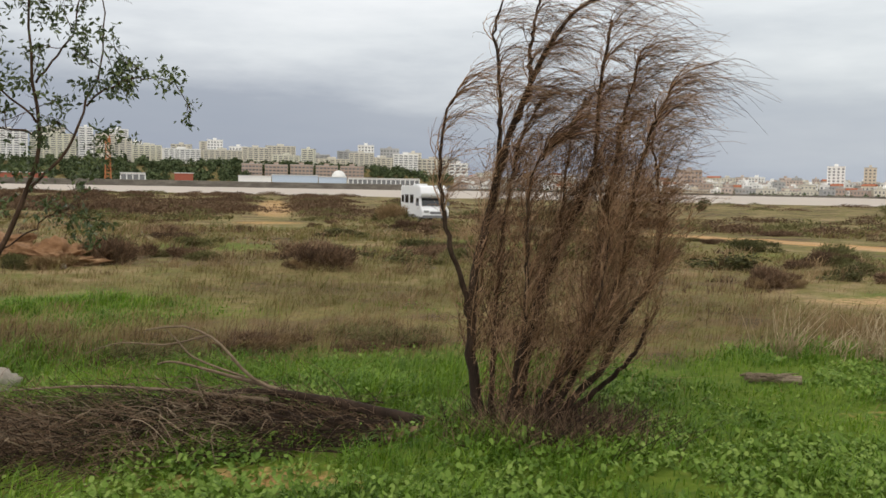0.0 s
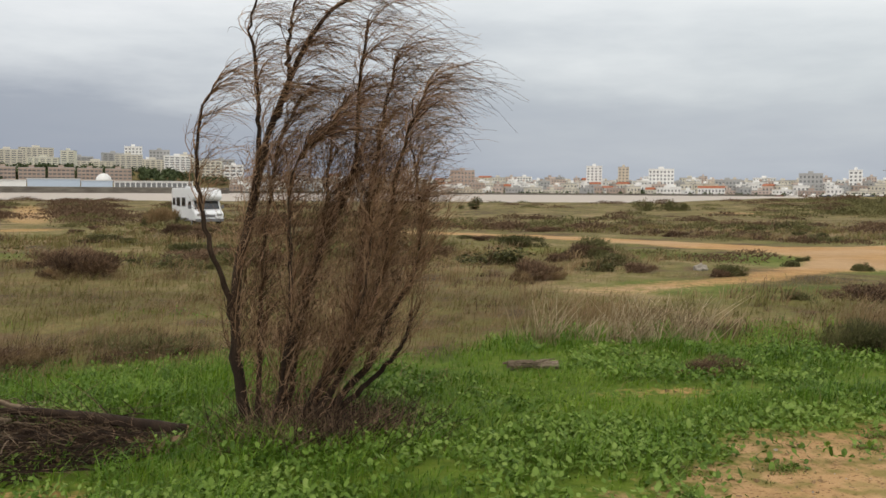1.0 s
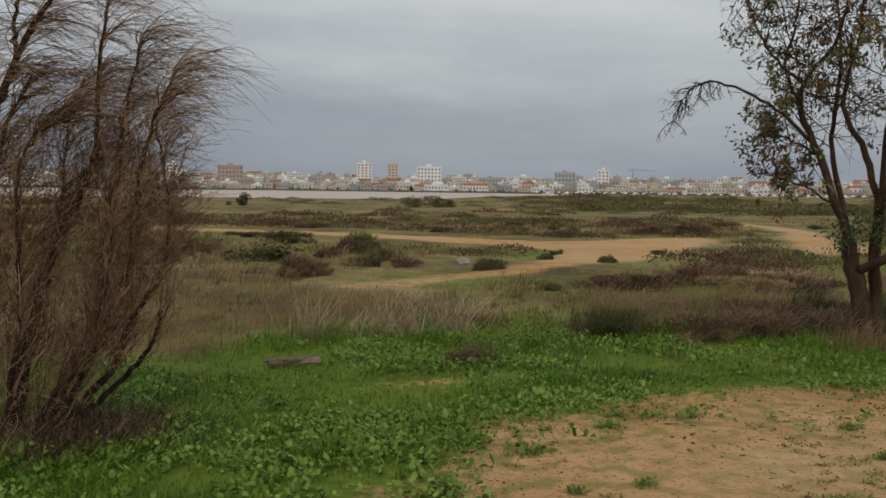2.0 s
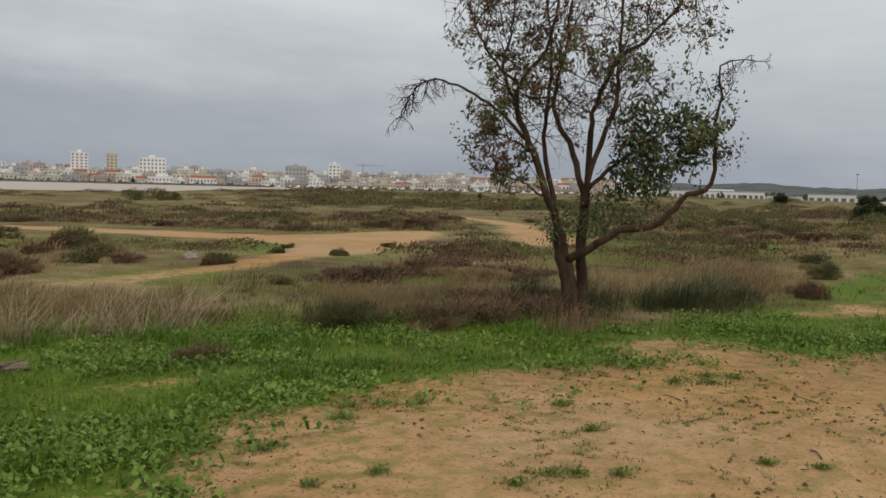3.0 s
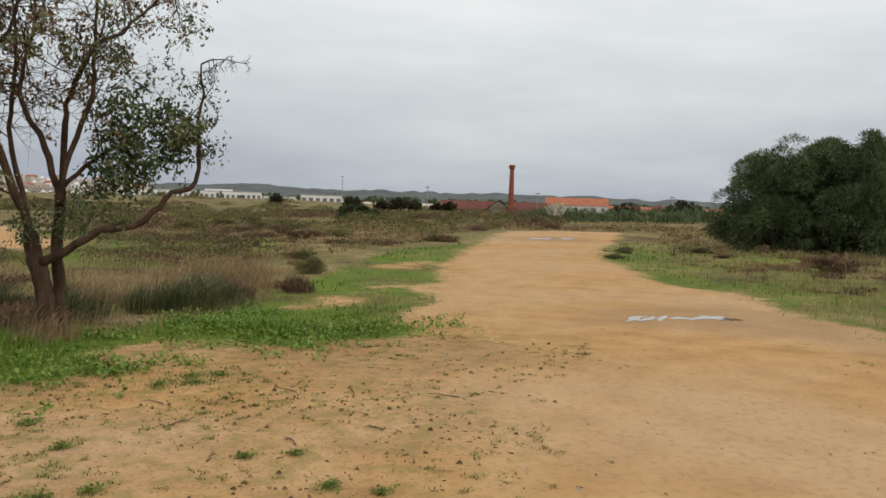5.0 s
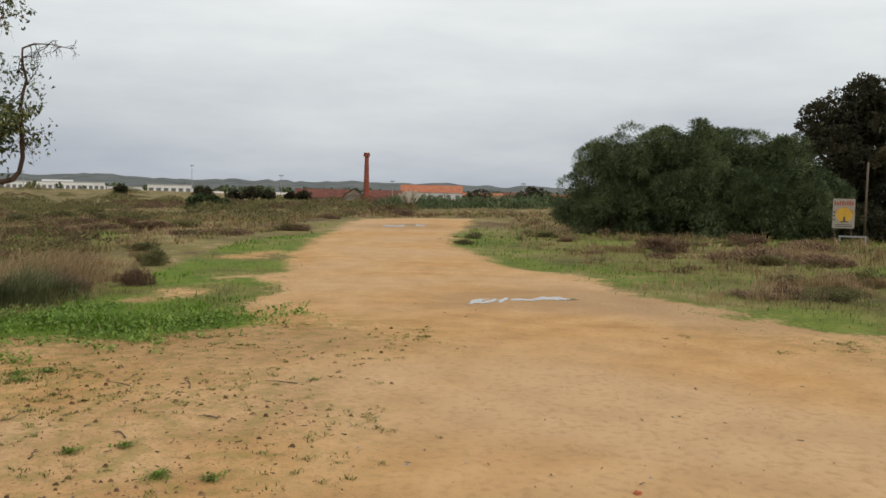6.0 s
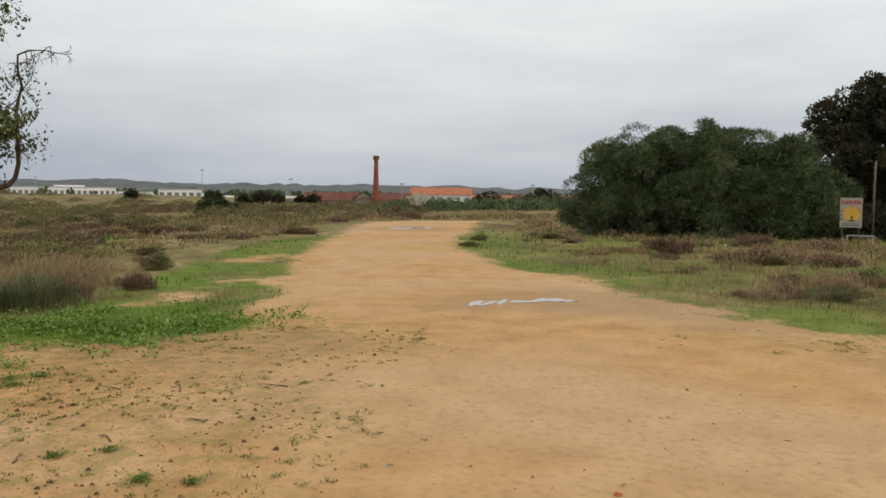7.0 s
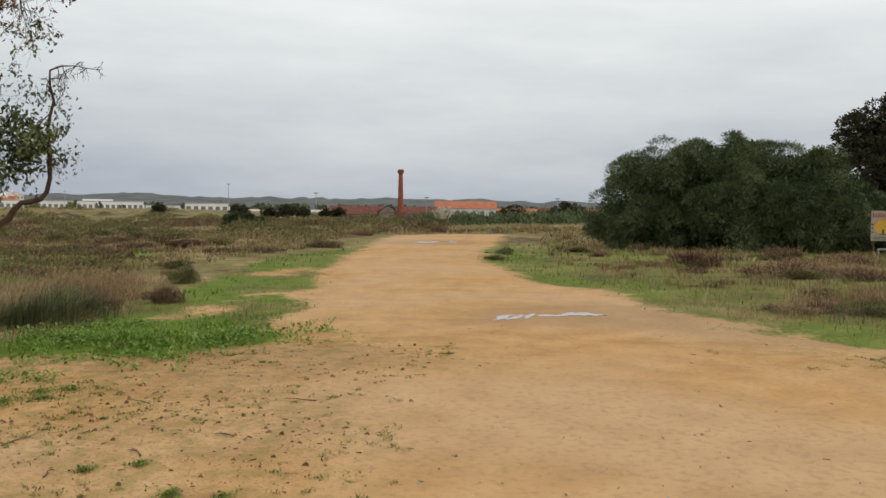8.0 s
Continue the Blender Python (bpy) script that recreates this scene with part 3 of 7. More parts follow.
            d1 = np.array([0.1 + 0.95 * hi + rng.normal(0, 0.28), rng.normal(-0.05, 0.32), 0.78 - 0.78 * hi + rng.normal(0, 0.28)])
            shoot = start + ln * (d0 * q9 + (d1 - d0) * 0.55 * q9 * q9)
            strands(h, shoot[None], np.array([0.0042]), np.array([0.0014]))
            along = np.gradient(shoot, axis=0)
            along /= np.linalg.norm(along, axis=1)[:, None]
            nt = int(rng.integers(11, 19)) if hi < 0.5 else int(rng.integers(8, 14))
            j = rng.integers(1, 8, nt)
            b, t0 = shoot[j], along[j]
            hi2 = np.clip((b[:, 2] - z0 - 0.9) / 1.3, 0, 1)
            loose = (0.62 - 0.28 * hi2)[:, None]
            e0 = t0 + rng.normal(0, 1, (nt, 3)) * loose
            e1 = t0 * 0.55 + rng.normal(0, 1, (nt, 3)) * loose * 1.1 + np.stack([0.5 * hi2, -0.1 * hi2, -0.6 * hi2 ** 1.5], -1)
            tl = (rng.uniform(0.09, 0.20, nt) + rng.uniform(0.02, 0.16, nt) * hi2)[:, None, None]
            strands(h, b[:, None] + tl * (e0[:, None] * q5 + (e1 - e0)[:, None] * 0.6 * q5 * q5), np.full(nt, 0.0015), np.full(nt, 0.0008))
    # the thicket between the stems
    n = 4600
    z = 0.12 + 1.75 * rng.random(n) ** 0.85
    lo, hi = np.interp(z, [0.1, 0.7, 1.2, 1.9], [0.0, -0.08, -0.08, 0.0]), np.interp(z, [0.1, 0.5, 0.9, 1.3, 1.9], [0.52, 0.92, 1.08, 1.14, 1.1])
    u = lo + (hi - lo) * rng.random(n)
    b = np.stack([to(a, d, e + z0) for a, d, e in zip(u, rng.normal(0, 0.18, n), z)])
    e0 = np.stack([rng.normal(0.12, 0.42, n), rng.normal(0, 0.42, n), rng.uniform(0.3, 1.0, n)], -1)
    e1 = np.stack([rng.normal(0.25, 0.5, n), rng.normal(0, 0.5, n), rng.normal(0.3, 0.55, n)], -1)
    strands(h, b[:, None] + rng.uniform(0.10, 0.30, n)[:, None, None] * (e0[:, None] * q5 + (e1 - e0)[:, None] * 0.6 * q5 * q5), np.full(n, 0.0018), np.full(n, 0.0009))
    part("twig_mass", h.mesh("twig_mass", M_TWIG), root, "fine brown leafless twigs streaming with the wind")["kind"] = "stuff"
    # dead litter round the foot
    h = Heap()
    nt = 3400
    b = np.stack([rng.normal(0.46, 0.30, nt), 5.98 + rng.normal(0, 0.22, nt), np.full(nt, z0 + 0.0)], -1)
    q = np.linspace(0, 1, 4)[None, :, None]
    e = np.stack([rng.normal(0.1, 0.55, nt), rng.normal(0, 0.5, nt), rng.uniform(0.2, 1.0, nt)], -1)[:, None]
    strands(h, b[:, None] + e * q * rng.uniform(0.08, 0.30, nt)[:, None, None], np.full(nt, 0.0028), np.full(nt, 0.0012))
    part("foot_litter", h.mesh("foot_litter", M_CUTTWIG), root, "short dead twigs round the foot")["kind"] = "stuff"


broom_tree()


# ---- leafy trees ----
def grow(rng, h, start, d, length, radius, depth, tips, up=0.15, spread=0.6, twist=0.25):
    """A limb and its branches; collects the tips for leaves."""
    steps = 6
    pts, p, dd = [np.array(start)], np.array(start, float), np.array(d, float)
    for _ in range(steps):
        dd = dd + rng.normal(0, twist, 3) * 0.35 + np.array([0, 0, up * 0.3])
        dd /= np.linalg.norm(dd)
        p = p + dd * length / steps
        pts.append(p)
    h.tube(pts, np.linspace(radius, radius * 0.5, steps + 1), 5 if radius > 0.012 else 3)
    if depth == 0:
        tips.extend(pts[2:])
        return
    for _ in range(int(rng.integers(3, 5))):
        i = int(rng.integers(2, steps + 1))
        nd = dd + rng.normal(0, spread, 3)
        nd /= np.linalg.norm(nd)
        grow(rng, h, pts[i], nd, length * rng.uniform(0.5, 0.75), radius * 0.5, depth - 1, tips, up, spread, twist)


def leafy_tree():
    rng = np.random.default_rng(5)
    root = thing("leafy_tree", (0, 0, 0), "half-bare tree with forked brown trunk and small dark leaves", "tree")
    to = view_plane(8.62, 6.42, 53.4)
    # (line as right, depth, up; foot radius, tip radius, kind, leafy branches, bare branches, branch length)
    limbs = [([(0.03, 0, -0.12), (-0.03, 0, 0.2), (-0.09, 0, 0.55), (-0.17, 0, 0.85), (-0.21, 0, 1.08)], 0.105, 0.080, "trunk", 0, 0, 0),
             ([(0.10, 0.1, -0.12), (0.07, 0.12, 0.3), (0.07, 0.12, 0.65), (0.05, 0.1, 0.95), (0.10, 0.08, 1.5)], 0.075, 0.058, "trunk", 0, 0, 0),
             ([(-0.20, 0, 1.02), (-0.34, -0.02, 1.44), (-0.50, -0.05, 1.88), (-0.64, -0.05, 2.23), (-0.76, -0.08, 2.57), (-0.70, -0.1, 2.81), (-0.44, -0.1, 3.16), (-0.33, -0.1, 3.5), (-0.27, -0.1, 4.0)], 0.066, 0.012, "limb", 11, 12, 0.62),
             ([(-0.20, 0.0, 1.0), (-0.32, 0.1, 1.64), (-0.41, 0.16, 2.08), (-0.40, 0.2, 2.58), (-0.36, 0.2, 3.07), (-0.43, 0.2, 3.79), (-0.45, 0.2, 4.3)], 0.044, 0.011, "limb", 10, 12, 0.62),
             ([(0.09, 0.08, 1.45), (-0.06, 0.05, 1.95), (-0.19, 0.0, 2.24), (-0.33, -0.1, 2.58), (-0.24, -0.2, 2.97), (-0.18, -0.2, 3.41), (-0.12, -0.2, 4.2)], 0.050, 0.011, "limb", 10, 14, 0.62),
             ([(0.10, 0.08, 1.45), (0.13, 0.1, 2.2), (0.17, 0.1, 2.59), (0.40, 0.0, 3.09), (0.69, -0.1, 3.29), (1.05, -0.15, 3.69), (1.28, -0.15, 4.0)], 0.048, 0.010, "limb", 11, 13, 0.5),
             ([(0.08, 0.02, 1.4), (0.14, -0.1, 1.85), (0.37, -0.2, 2.5), (0.40, -0.3, 2.94), (0.41, -0.3, 3.58), (0.46, -0.3, 4.2)], 0.046, 0.011, "limb", 12, 14, 0.62),
             ([(-0.10, -0.05, 0.76), (0.17, -0.15, 0.91), (0.47, -0.25, 1.13), (0.86, -0.3, 1.20), (1.06, -0.32, 1.38), (1.20, -0.32, 1.56), (1.44, -0.32, 1.64), (1.49, -0.32, 1.99), (1.48, -0.32, 2.29), (1.53, -0.32, 2.63), (1.50, -0.3, 2.93), (1.61, -0.3, 3.05), (1.86, -0.3, 3.04)], 0.060, 0.005, "limb", 8, 8, 0.21),
             ([(-0.62, -0.05, 2.15), (-0.86, -0.1, 2.39), (-1.07, -0.15, 2.56), (-1.32, -0.18, 2.70), (-1.62, -0.2, 2.82), (-1.86, -0.2, 2.78), (-2.01, -0.2, 2.63), (-2.05, -0.2, 2.4)], 0.028, 0.005, "limb", 0, 15, 0.22),
             ([(-0.75, -0.06, 2.55), (-0.93, 0.1, 3.0), (-0.84, 0.2, 3.49), (-0.83, 0.25, 4.05)], 0.030, 0.009, "limb", 11, 10, 0.55),
             ([(-0.70, -0.08, 2.75), (-1.05, -0.1, 3.1), (-1.25, -0.2, 3.5), (-1.32, -0.25, 3.9)], 0.022, 0.007, "limb", 11, 5, 0.42),
             ([(-0.32, 0.0, 1.42), (-0.60, -0.1, 1.63), (-0.85, -0.15, 1.72), (-1.05, -0.2, 1.80)], 0.018, 0.005, "limb", 4, 8, 0.28),
             ([(-0.55, -0.05, 2.0), (-0.80, 0.1, 2.16), (-1.05, 0.15, 2.26), (-1.25, 0.15, 2.2)], 0.018, 0.005, "limb", 9, 3, 0.30),
             ([(0.12, 0.08, 1.6), (0.38, 0.1, 1.86), (0.66, 0.12, 2.05), (0.95, 0.1, 2.28), (1.15, 0.0, 2.5)], 0.034, 0.009, "limb", 6, 4, 0.4)]
    twigs, dead, crown, dry = Heap(), Heap(), Heap(), Heap()
    for pts, r0, r1, kind, n_leafy, n_bare, reach in limbs:
        n = 30 if len(pts) > 9 else 22
        line = curve_pts([to(*p) for p in pts], n)
        line[1:] += rng.normal(0, 0.009, (n - 1, 3))
        h = Heap()
        rad = np.linspace(r0, r1, n) * rng.uniform(0.93, 1.07, n) * (1.0 if kind == "trunk" else 0.82)
        if kind == "trunk":
            rad[:5] *= np.linspace(1.4, 1.0, 5)
        h.tube(line, rad, 10)
        part(kind, h.mesh(kind, M_BARK2, True), root)
        if kind == "trunk":
            continue
        hang = reach < 0.25
        first = int(n * (0.35 if n_leafy else 0.5)) if n < 30 else 17
        tips, bare = [], []
        last = n if n < 30 else 25
        for _ in range(int(n_leafy * 0.8)):
            d = rng.normal(0, 0.7, 3) + np.array([0, 0, 0.35])
            grow(rng, twigs, line[int(rng.integers(first, last))], d / np.linalg.norm(d), rng.uniform(0.6, 1.15) * reach, 0.009, 2, tips, up=0.05)
        for _ in range(int(n_bare * 2.0)):
            d = rng.normal(0, 0.75, 3) + np.array([-0.2 if hang else 0, 0, -0.6 if hang else 0.4])
            grow(rng, dead, line[int(rng.integers(first, n))], d / np.linalg.norm(d), rng.uniform(0.6, 1.15) * reach, 0.0065, 2, bare, up=-0.35 if hang else 0.08, twist=0.6)
        if tips:
            run = np.array(tips).reshape(-1, 5, 3)
            mid = run[:, 2]
            clump = fbm(mid[:, 0] + mid[:, 1], mid[:, 2] + mid[:, 1] * 0.3, 0.36, 77, 2)
            sel = run[(clump > 0.02) & (rng.random(len(run)) < 0.8)]
            c = np.repeat(sel[:, 1:].reshape(-1, 3), 3, 0)
            leaves(crown, c + rng.normal(0, 0.026, c.shape), rng.uniform(0.04, 0.08, len(c)), rng, droop=0.7, narrow=0.46)
        if bare and not hang:
            run = np.array(bare).reshape(-1, 5, 3)
            sel = run[rng.random(len(run)) < (0.26 if n < 30 else 0.04)]
            c = np.repeat(sel[:, 2:].reshape(-1, 3), 3, 0)
            leaves(dry, c + rng.normal(0, 0.03, c.shape), rng.uniform(0.035, 0.075, len(c)), rng, droop=0.7)
    part("twig_mass", twigs.mesh("twig_mass", M_BARK2), root, "thin brown branching twigs")["kind"] = "stuff"
    part("dead_twig_mass", dead.mesh("dead_twig_mass", M_BARK2), root, "dead bare twigs")["kind"] = "stuff"
    # clusters of leaves: (right, depth, up, spread, height, sprigs)
    dense = Heap()
    for u, d, z, su, sz, n, full in ((0.72, 0.0, 2.50, 0.13, 0.09, 40, 1), (1.12, -0.05, 2.38, 0.15, 0.10, 52, 1), (0.74, 0.1, 1.88, 0.15, 0.10, 50, 1), (1.30, 0.0, 2.18, 0.12, 0.10, 38, 1), (0.58, 0.0, 1.72, 0.13, 0.09, 34, 1), (0.93, 0.1, 2.16, 0.18, 0.12, 70, 1),
                                     (0.95, 0.0, 1.80, 0.15, 0.09, 40, 1), (1.15, 0.1, 2.02, 0.13, 0.10, 40, 1), (0.66, -0.1, 2.18, 0.13, 0.10, 36, 1),
                                     (0.45, 0.0, 1.95, 0.10, 0.08, 14, 1), (0.42, 0.0, 1.55, 0.12, 0.08, 18, 1), (0.85, 0.0, 2.72, 0.08, 0.06, 10, 1), (1.28, 0.0, 2.52, 0.08, 0.06, 10, 1), (1.38, 0.0, 1.95, 0.07, 0.07, 10, 1), (0.85, 0.0, 1.60, 0.10, 0.06, 14, 1), (0.55, 0.0, 2.38, 0.08, 0.08, 12, 1),
                                     (-1.30, 0, 2.10, 0.10, 0.08, 22, 0), (-1.11, 0.1, 2.18, 0.10, 0.08, 18, 0), (-1.16, 0, 2.46, 0.09, 0.08, 12, 0), (-1.0, 0, 2.85, 0.1, 0.1, 16, 0), (-0.82, 0, 2.61, 0.1, 0.1, 16, 0), (-1.36, -0.2, 3.28, 0.08, 0.1, 16, 0), (-1.14, 0, 3.55, 0.1, 0.1, 14, 0),
                                     (1.62, -0.3, 2.08, 0.09, 0.09, 20, 0), (1.66, -0.3, 2.69, 0.07, 0.08, 10, 0), (1.37, -0.3, 2.75, 0.09, 0.08, 16, 0), (1.56, -0.3, 2.40, 0.07, 0.07, 10, 0), (1.45, -0.15, 3.40, 0.10, 0.08, 12, 0), (1.19, 0, 2.97, 0.12, 0.08, 14, 0), (0.98, 0, 3.42, 0.2, 0.1, 26, 0), (0.75, 0, 3.1, 0.15, 0.12, 16, 0),
                                     (-0.19, -0.1, 1.25, 0.14, 0.11, 40, 0), (0.36, -0.1, 1.31, 0.17, 0.11, 46, 0), (-0.28, -0.1, 1.08, 0.13, 0.09, 30, 0), (0.66, -0.15, 1.27, 0.16, 0.09, 28, 0), (0.15, -0.1, 1.18, 0.14, 0.12, 36, 0), (0.0, 0, 3.2, 0.3, 0.25, 26, 0), (-0.5, 0, 3.4, 0.25, 0.25, 24, 0)):
        c = np.stack([to(u + a, d + b, z + e) for a, b, e in zip(rng.normal(0, su, n), rng.normal(0, su * 0.8, n), rng.normal(0, sz, n))])
        c = np.repeat(c, 7 if full else 6, 0)
        leaves(dense, c + rng.normal(0, 0.045, c.shape), rng.uniform(0.045, 0.09, len(c)) * (1.0 if full else 0.75), rng, droop=0.8, narrow=0.45)
    part("crown", crown.mesh("crown", M_LEAF), root, "small leathery dark green leaves")["kind"] = "stuff"
    part("withered_foliage", dry.mesh("withered_foliage", M_LEAFDRY), root, "withered brown leaves")["kind"] = "stuff"
    part("dense_foliage", dense.mesh("dense_foliage", M_LEAFDARK), root, "dense dark green leaf mass")["kind"] = "stuff"


leafy_tree()


def sapling():
    rng = np.random.default_rng(8)
    z0 = float(land(-4.0, 6.6))
    root = thing("sapling", (0, 0, 0), "slender leaning sapling with loose green leaf clusters", "tree")
    to = view_plane(-3.37, 6.92, -25)
    limbs = [([(-0.75, 0, -1.9), (-0.48, 0, -1.2), (-0.30, 0, -0.8), (-0.08, 0, -0.35), (0.02, 0, 0.0), (0.0, 0, 0.45), (-0.06, 0, 0.9), (0.0, 0, 1.4)], 0.035, 0.008, "trunk"),
             ([(-0.06, 0, -0.32), (0.2, 0.05, 0.0), (0.36, 0.1, 0.35), (0.46, 0.1, 0.7), (0.5, 0.1, 1.2)], 0.018, 0.006, "limb"),
             ([(0.36, 0.1, 0.35), (0.6, 0.1, 0.55), (0.85, 0.1, 0.60), (1.05, 0.1, 0.55)], 0.012, 0.005, "limb"),
             ([(0.0, 0, 0.2), (-0.3, 0, 0.5), (-0.45, 0, 0.75), (-0.4, 0, 1.2)], 0.012, 0.005, "limb"),
             ([(0.02, 0, 0.1), (-0.2, 0.1, 0.15), (-0.4, 0.1, 0.2), (-0.6, 0.1, 0.15)], 0.012, 0.005, "limb"),
             ([(0.0, 0, 0.5), (0.2, 0.1, 0.8), (0.3, 0.1, 1.1), (0.3, 0.1, 1.5)], 0.012, 0.005, "limb"),
             ([(-0.3, 0, -0.8), (-0.1, 0, -0.65), (0.1, 0, -0.5), (0.3, 0, -0.42)], 0.010, 0.004, "limb")]
    tw, lv = Heap(), Heap()
    for pts, r0, r1, kind in limbs:
        line = curve_pts([to(a, b, c + 1.85) for a, b, c in pts], 16)
        line[1:] += rng.normal(0, 0.012, (15, 3))
        h = Heap()
        h.tube(line, np.linspace(r0, r1, 16) * 0.78, 7)
        part(kind, h.mesh(kind, M_BARK2, True), root)
        tips = []
        lo = 9 if kind == "trunk" else 5
        for _ in range(9 if kind == "trunk" else 5):
            d = rng.normal(0, 0.7, 3) + np.array([0.2, 0, 0.3])
            grow(rng, tw, line[int(rng.integers(lo, 16))], d / np.linalg.norm(d), rng.uniform(0.15, 0.32), 0.005, 1, tips, up=0.0)
        tips = np.array(tips)
        pick = tips[fbm(tips[:, 0] * 2, tips[:, 2] * 2, 0.5, 17, 2) > -0.1]
        pick = pick[rng.random(len(pick)) < 0.85]
        c = np.repeat(pick, 4, 0) + rng.normal(0, 0.03, (len(pick) * 4, 3))
        leaves(lv, c, rng.uniform(0.03, 0.07, len(c)), rng, droop=0.6)
    for u, z, n in ((-0.35, 0.75, 40), (-0.15, 0.5, 35), (-0.3, 1.0, 35), (0.1, 1.0, 35), (0.35, 0.9, 40), (0.45, 0.5, 35), (-0.55, 0.05, 35), (-0.05, -0.15, 50), (0.1, -0.45, 40), (0.5, 0.1, 40), (0.6, 0.62, 50), (0.95, 0.6, 40), (0.4, -0.05, 35), (-0.5, 0.2, 25), (-0.3, -0.4, 25), (0.35, -0.55, 30)):
        c = np.stack([to(u + a, b, 1.85 + z + e) for a, b, e in zip(rng.normal(0, 0.09, n), rng.normal(0, 0.09, n), rng.normal(0, 0.06, n))])
        c = np.repeat(c, 3, 0) + rng.normal(0, 0.02, (n * 3, 3))
        leaves(lv, c, rng.uniform(0.03, 0.07, len(c)), rng, droop=0.6)
    part("twig_mass", tw.mesh("twig_mass", M_BARK2), root, "thin twigs")["kind"] = "stuff"
    part("crown", lv.mesh("crown", M_LEAFDARK), root, "small green leaves")["kind"] = "stuff"


sapling()


# ---- the cut branches lying in the grass ----
def brush_pile():
    rng = np.random.default_rng(21)
    z0 = float(land(-1.5, 6.0))
    root = thing("cut_branch_pile", (0, 0, 0), "felled branches with dead brown twigs lying in grass", "brushwood")
    to = view_plane(-0.42, 6.05, -4)
    h = Heap()
    line = curve_pts([to(*p) for p in ((0.03, 0, 0.05 + z0), (-0.4, 0.05, 0.14 + z0), (-0.8, 0.05, 0.22 + z0), (-1.15, 0.06, 0.25 + z0), (-1.45, 0.08, 0.20 + z0))], 16)
    h.tube(line, np.linspace(0.045, 0.010, 16) * rng.uniform(0.9, 1.1, 16), 9)
    trunk = part("log", h.mesh("log", M_BARK, True), root, "dark felled stem")
    h = Heap()
    a, b = line[0], line[0] - (line[1] - line[0]) * 0.06
    h.tube([a + (b - a) * 0.2, b + (b - a) * 0.35], [0.044, 0.041], 12)
    part("cut_face", h.mesh("cut_face", M_CUT), trunk, "pale fresh-cut end")
    for pts, r in (([(-0.1, -0.05, 0.04), (-0.7, -0.1, 0.10), (-1.3, -0.15, 0.12), (-2.2, -0.2, 0.1)], 0.035), ([(-0.5, 0.06, 0.16), (-0.99, 0.1, 0.26), (-1.17, 0.1, 0.37), (-1.30, 0.1, 0.52), (-1.42, 0.1, 0.62), (-1.60, 0.1, 0.68), (-1.83, 0.1, 0.65)], 0.012),
                   ([(-0.9, 0.1, 0.24), (-1.3, 0.14, 0.34), (-1.65, 0.18, 0.42), (-1.78, 0.2, 0.40)], 0.012), ([(-1.17, 0.08, 0.34), (-1.5, 0.1, 0.46), (-1.62, 0.1, 0.58), (-1.70, 0.1, 0.66)], 0.007), ([(-1.42, 0.1, 0.62), (-1.7, 0.12, 0.55), (-2.0, 0.12, 0.56), (-2.25, 0.14, 0.48)], 0.006),
                   ([(-1.0, 0, 0.2), (-1.6, 0.1, 0.24), (-2.2, 0.1, 0.27), (-2.7, 0.1, 0.24)], 0.012), ([(-0.8, -0.15, 0.08), (-1.4, -0.3, 0.12), (-2.1, -0.45, 0.08), (-2.9, -0.55, 0.06)], 0.014), ([(-1.5, -0.1, 0.12), (-2.2, -0.25, 0.16), (-2.8, -0.35, 0.12), (-3.3, -0.45, 0.05)], 0.014)):
        h = Heap()
        h.tube(curve_pts([to(p[0], p[1], p[2] + z0) for p in pts], 12), np.linspace(r, r * 0.35, 12) * (1.35 if r < 0.03 else 1.0), 6)
        part("branch", h.mesh("branch", M_PALEBRANCH if r < 0.03 else M_BARK, True), root)
    h = Heap()
    n, m = 4600, 7
    q = np.linspace(0, 1, m)[None, :, None]
    u = -0.15 - rng.beta(1.5, 1.1, n) * 3.2
    bulk = np.clip((-u - 0.1) / 1.3, 0, 1)
    # the heap slumps from the butt and sprawls forward at its bushy end
    b = np.stack([to(a, c, e) for a, c, e in zip(u, rng.normal(-0.05, 0.26, n) * (0.25 + bulk) - 0.75 * np.clip((-u - 1.2) / 1.5, 0, 1), z0 + 0.01 + np.abs(rng.normal(0, 0.11, n)) * (0.35 + 0.65 * bulk))])
    d0 = np.stack([to(a, c, e) - to(0, 0, 0) for a, c, e in zip(-np.abs(rng.normal(0.75, 0.35, n)), rng.normal(-0.15, 0.45, n), rng.normal(0.2, 0.45, n))])[:, None]
    d1 = np.stack([to(a, c, e) - to(0, 0, 0) for a, c, e in zip(rng.normal(-0.25, 0.9, n), rng.normal(-0.35, 0.8, n), rng.normal(-0.45, 0.7, n))])[:, None]
    lines = b[:, None] + rng.uniform(0.15, 0.55, n)[:, None, None] * (d0 * q + (d1 - d0) * 0.6 * q * q)
    lines[..., 2] = np.maximum(lines[..., 2], z0 + 0.01)
    strands(h, lines, np.full(n, 0.0026), np.full(n, 0.0011))
    part("twig_mass", h.mesh("twig_mass", M_CUTTWIG), root, "tangle of dead brown twigs")["kind"] = "stuff"
    # dark sticks near the ground deepen the heap's inner shade by colour
    h = Heap()
    n = 1700
    u = -0.2 - rng.beta(1.2, 1.4, n) * 2.9
    b = np.stack([to(a, c, z0 + e) for a, c, e in zip(u, rng.normal(-0.1, 0.22, n), np.abs(rng.normal(0.0, 0.055, n)))])
    d0 = np.stack([-np.abs(rng.normal(0.7, 0.3, n)), rng.normal(0, 0.35, n), rng.normal(0.03, 0.14, n)], -1)[:, None]
    bend = np.stack([rng.normal(0, 0.12, n), rng.normal(0, 0.2, n), rng.normal(-0.05, 0.12, n)], -1)[:, None]
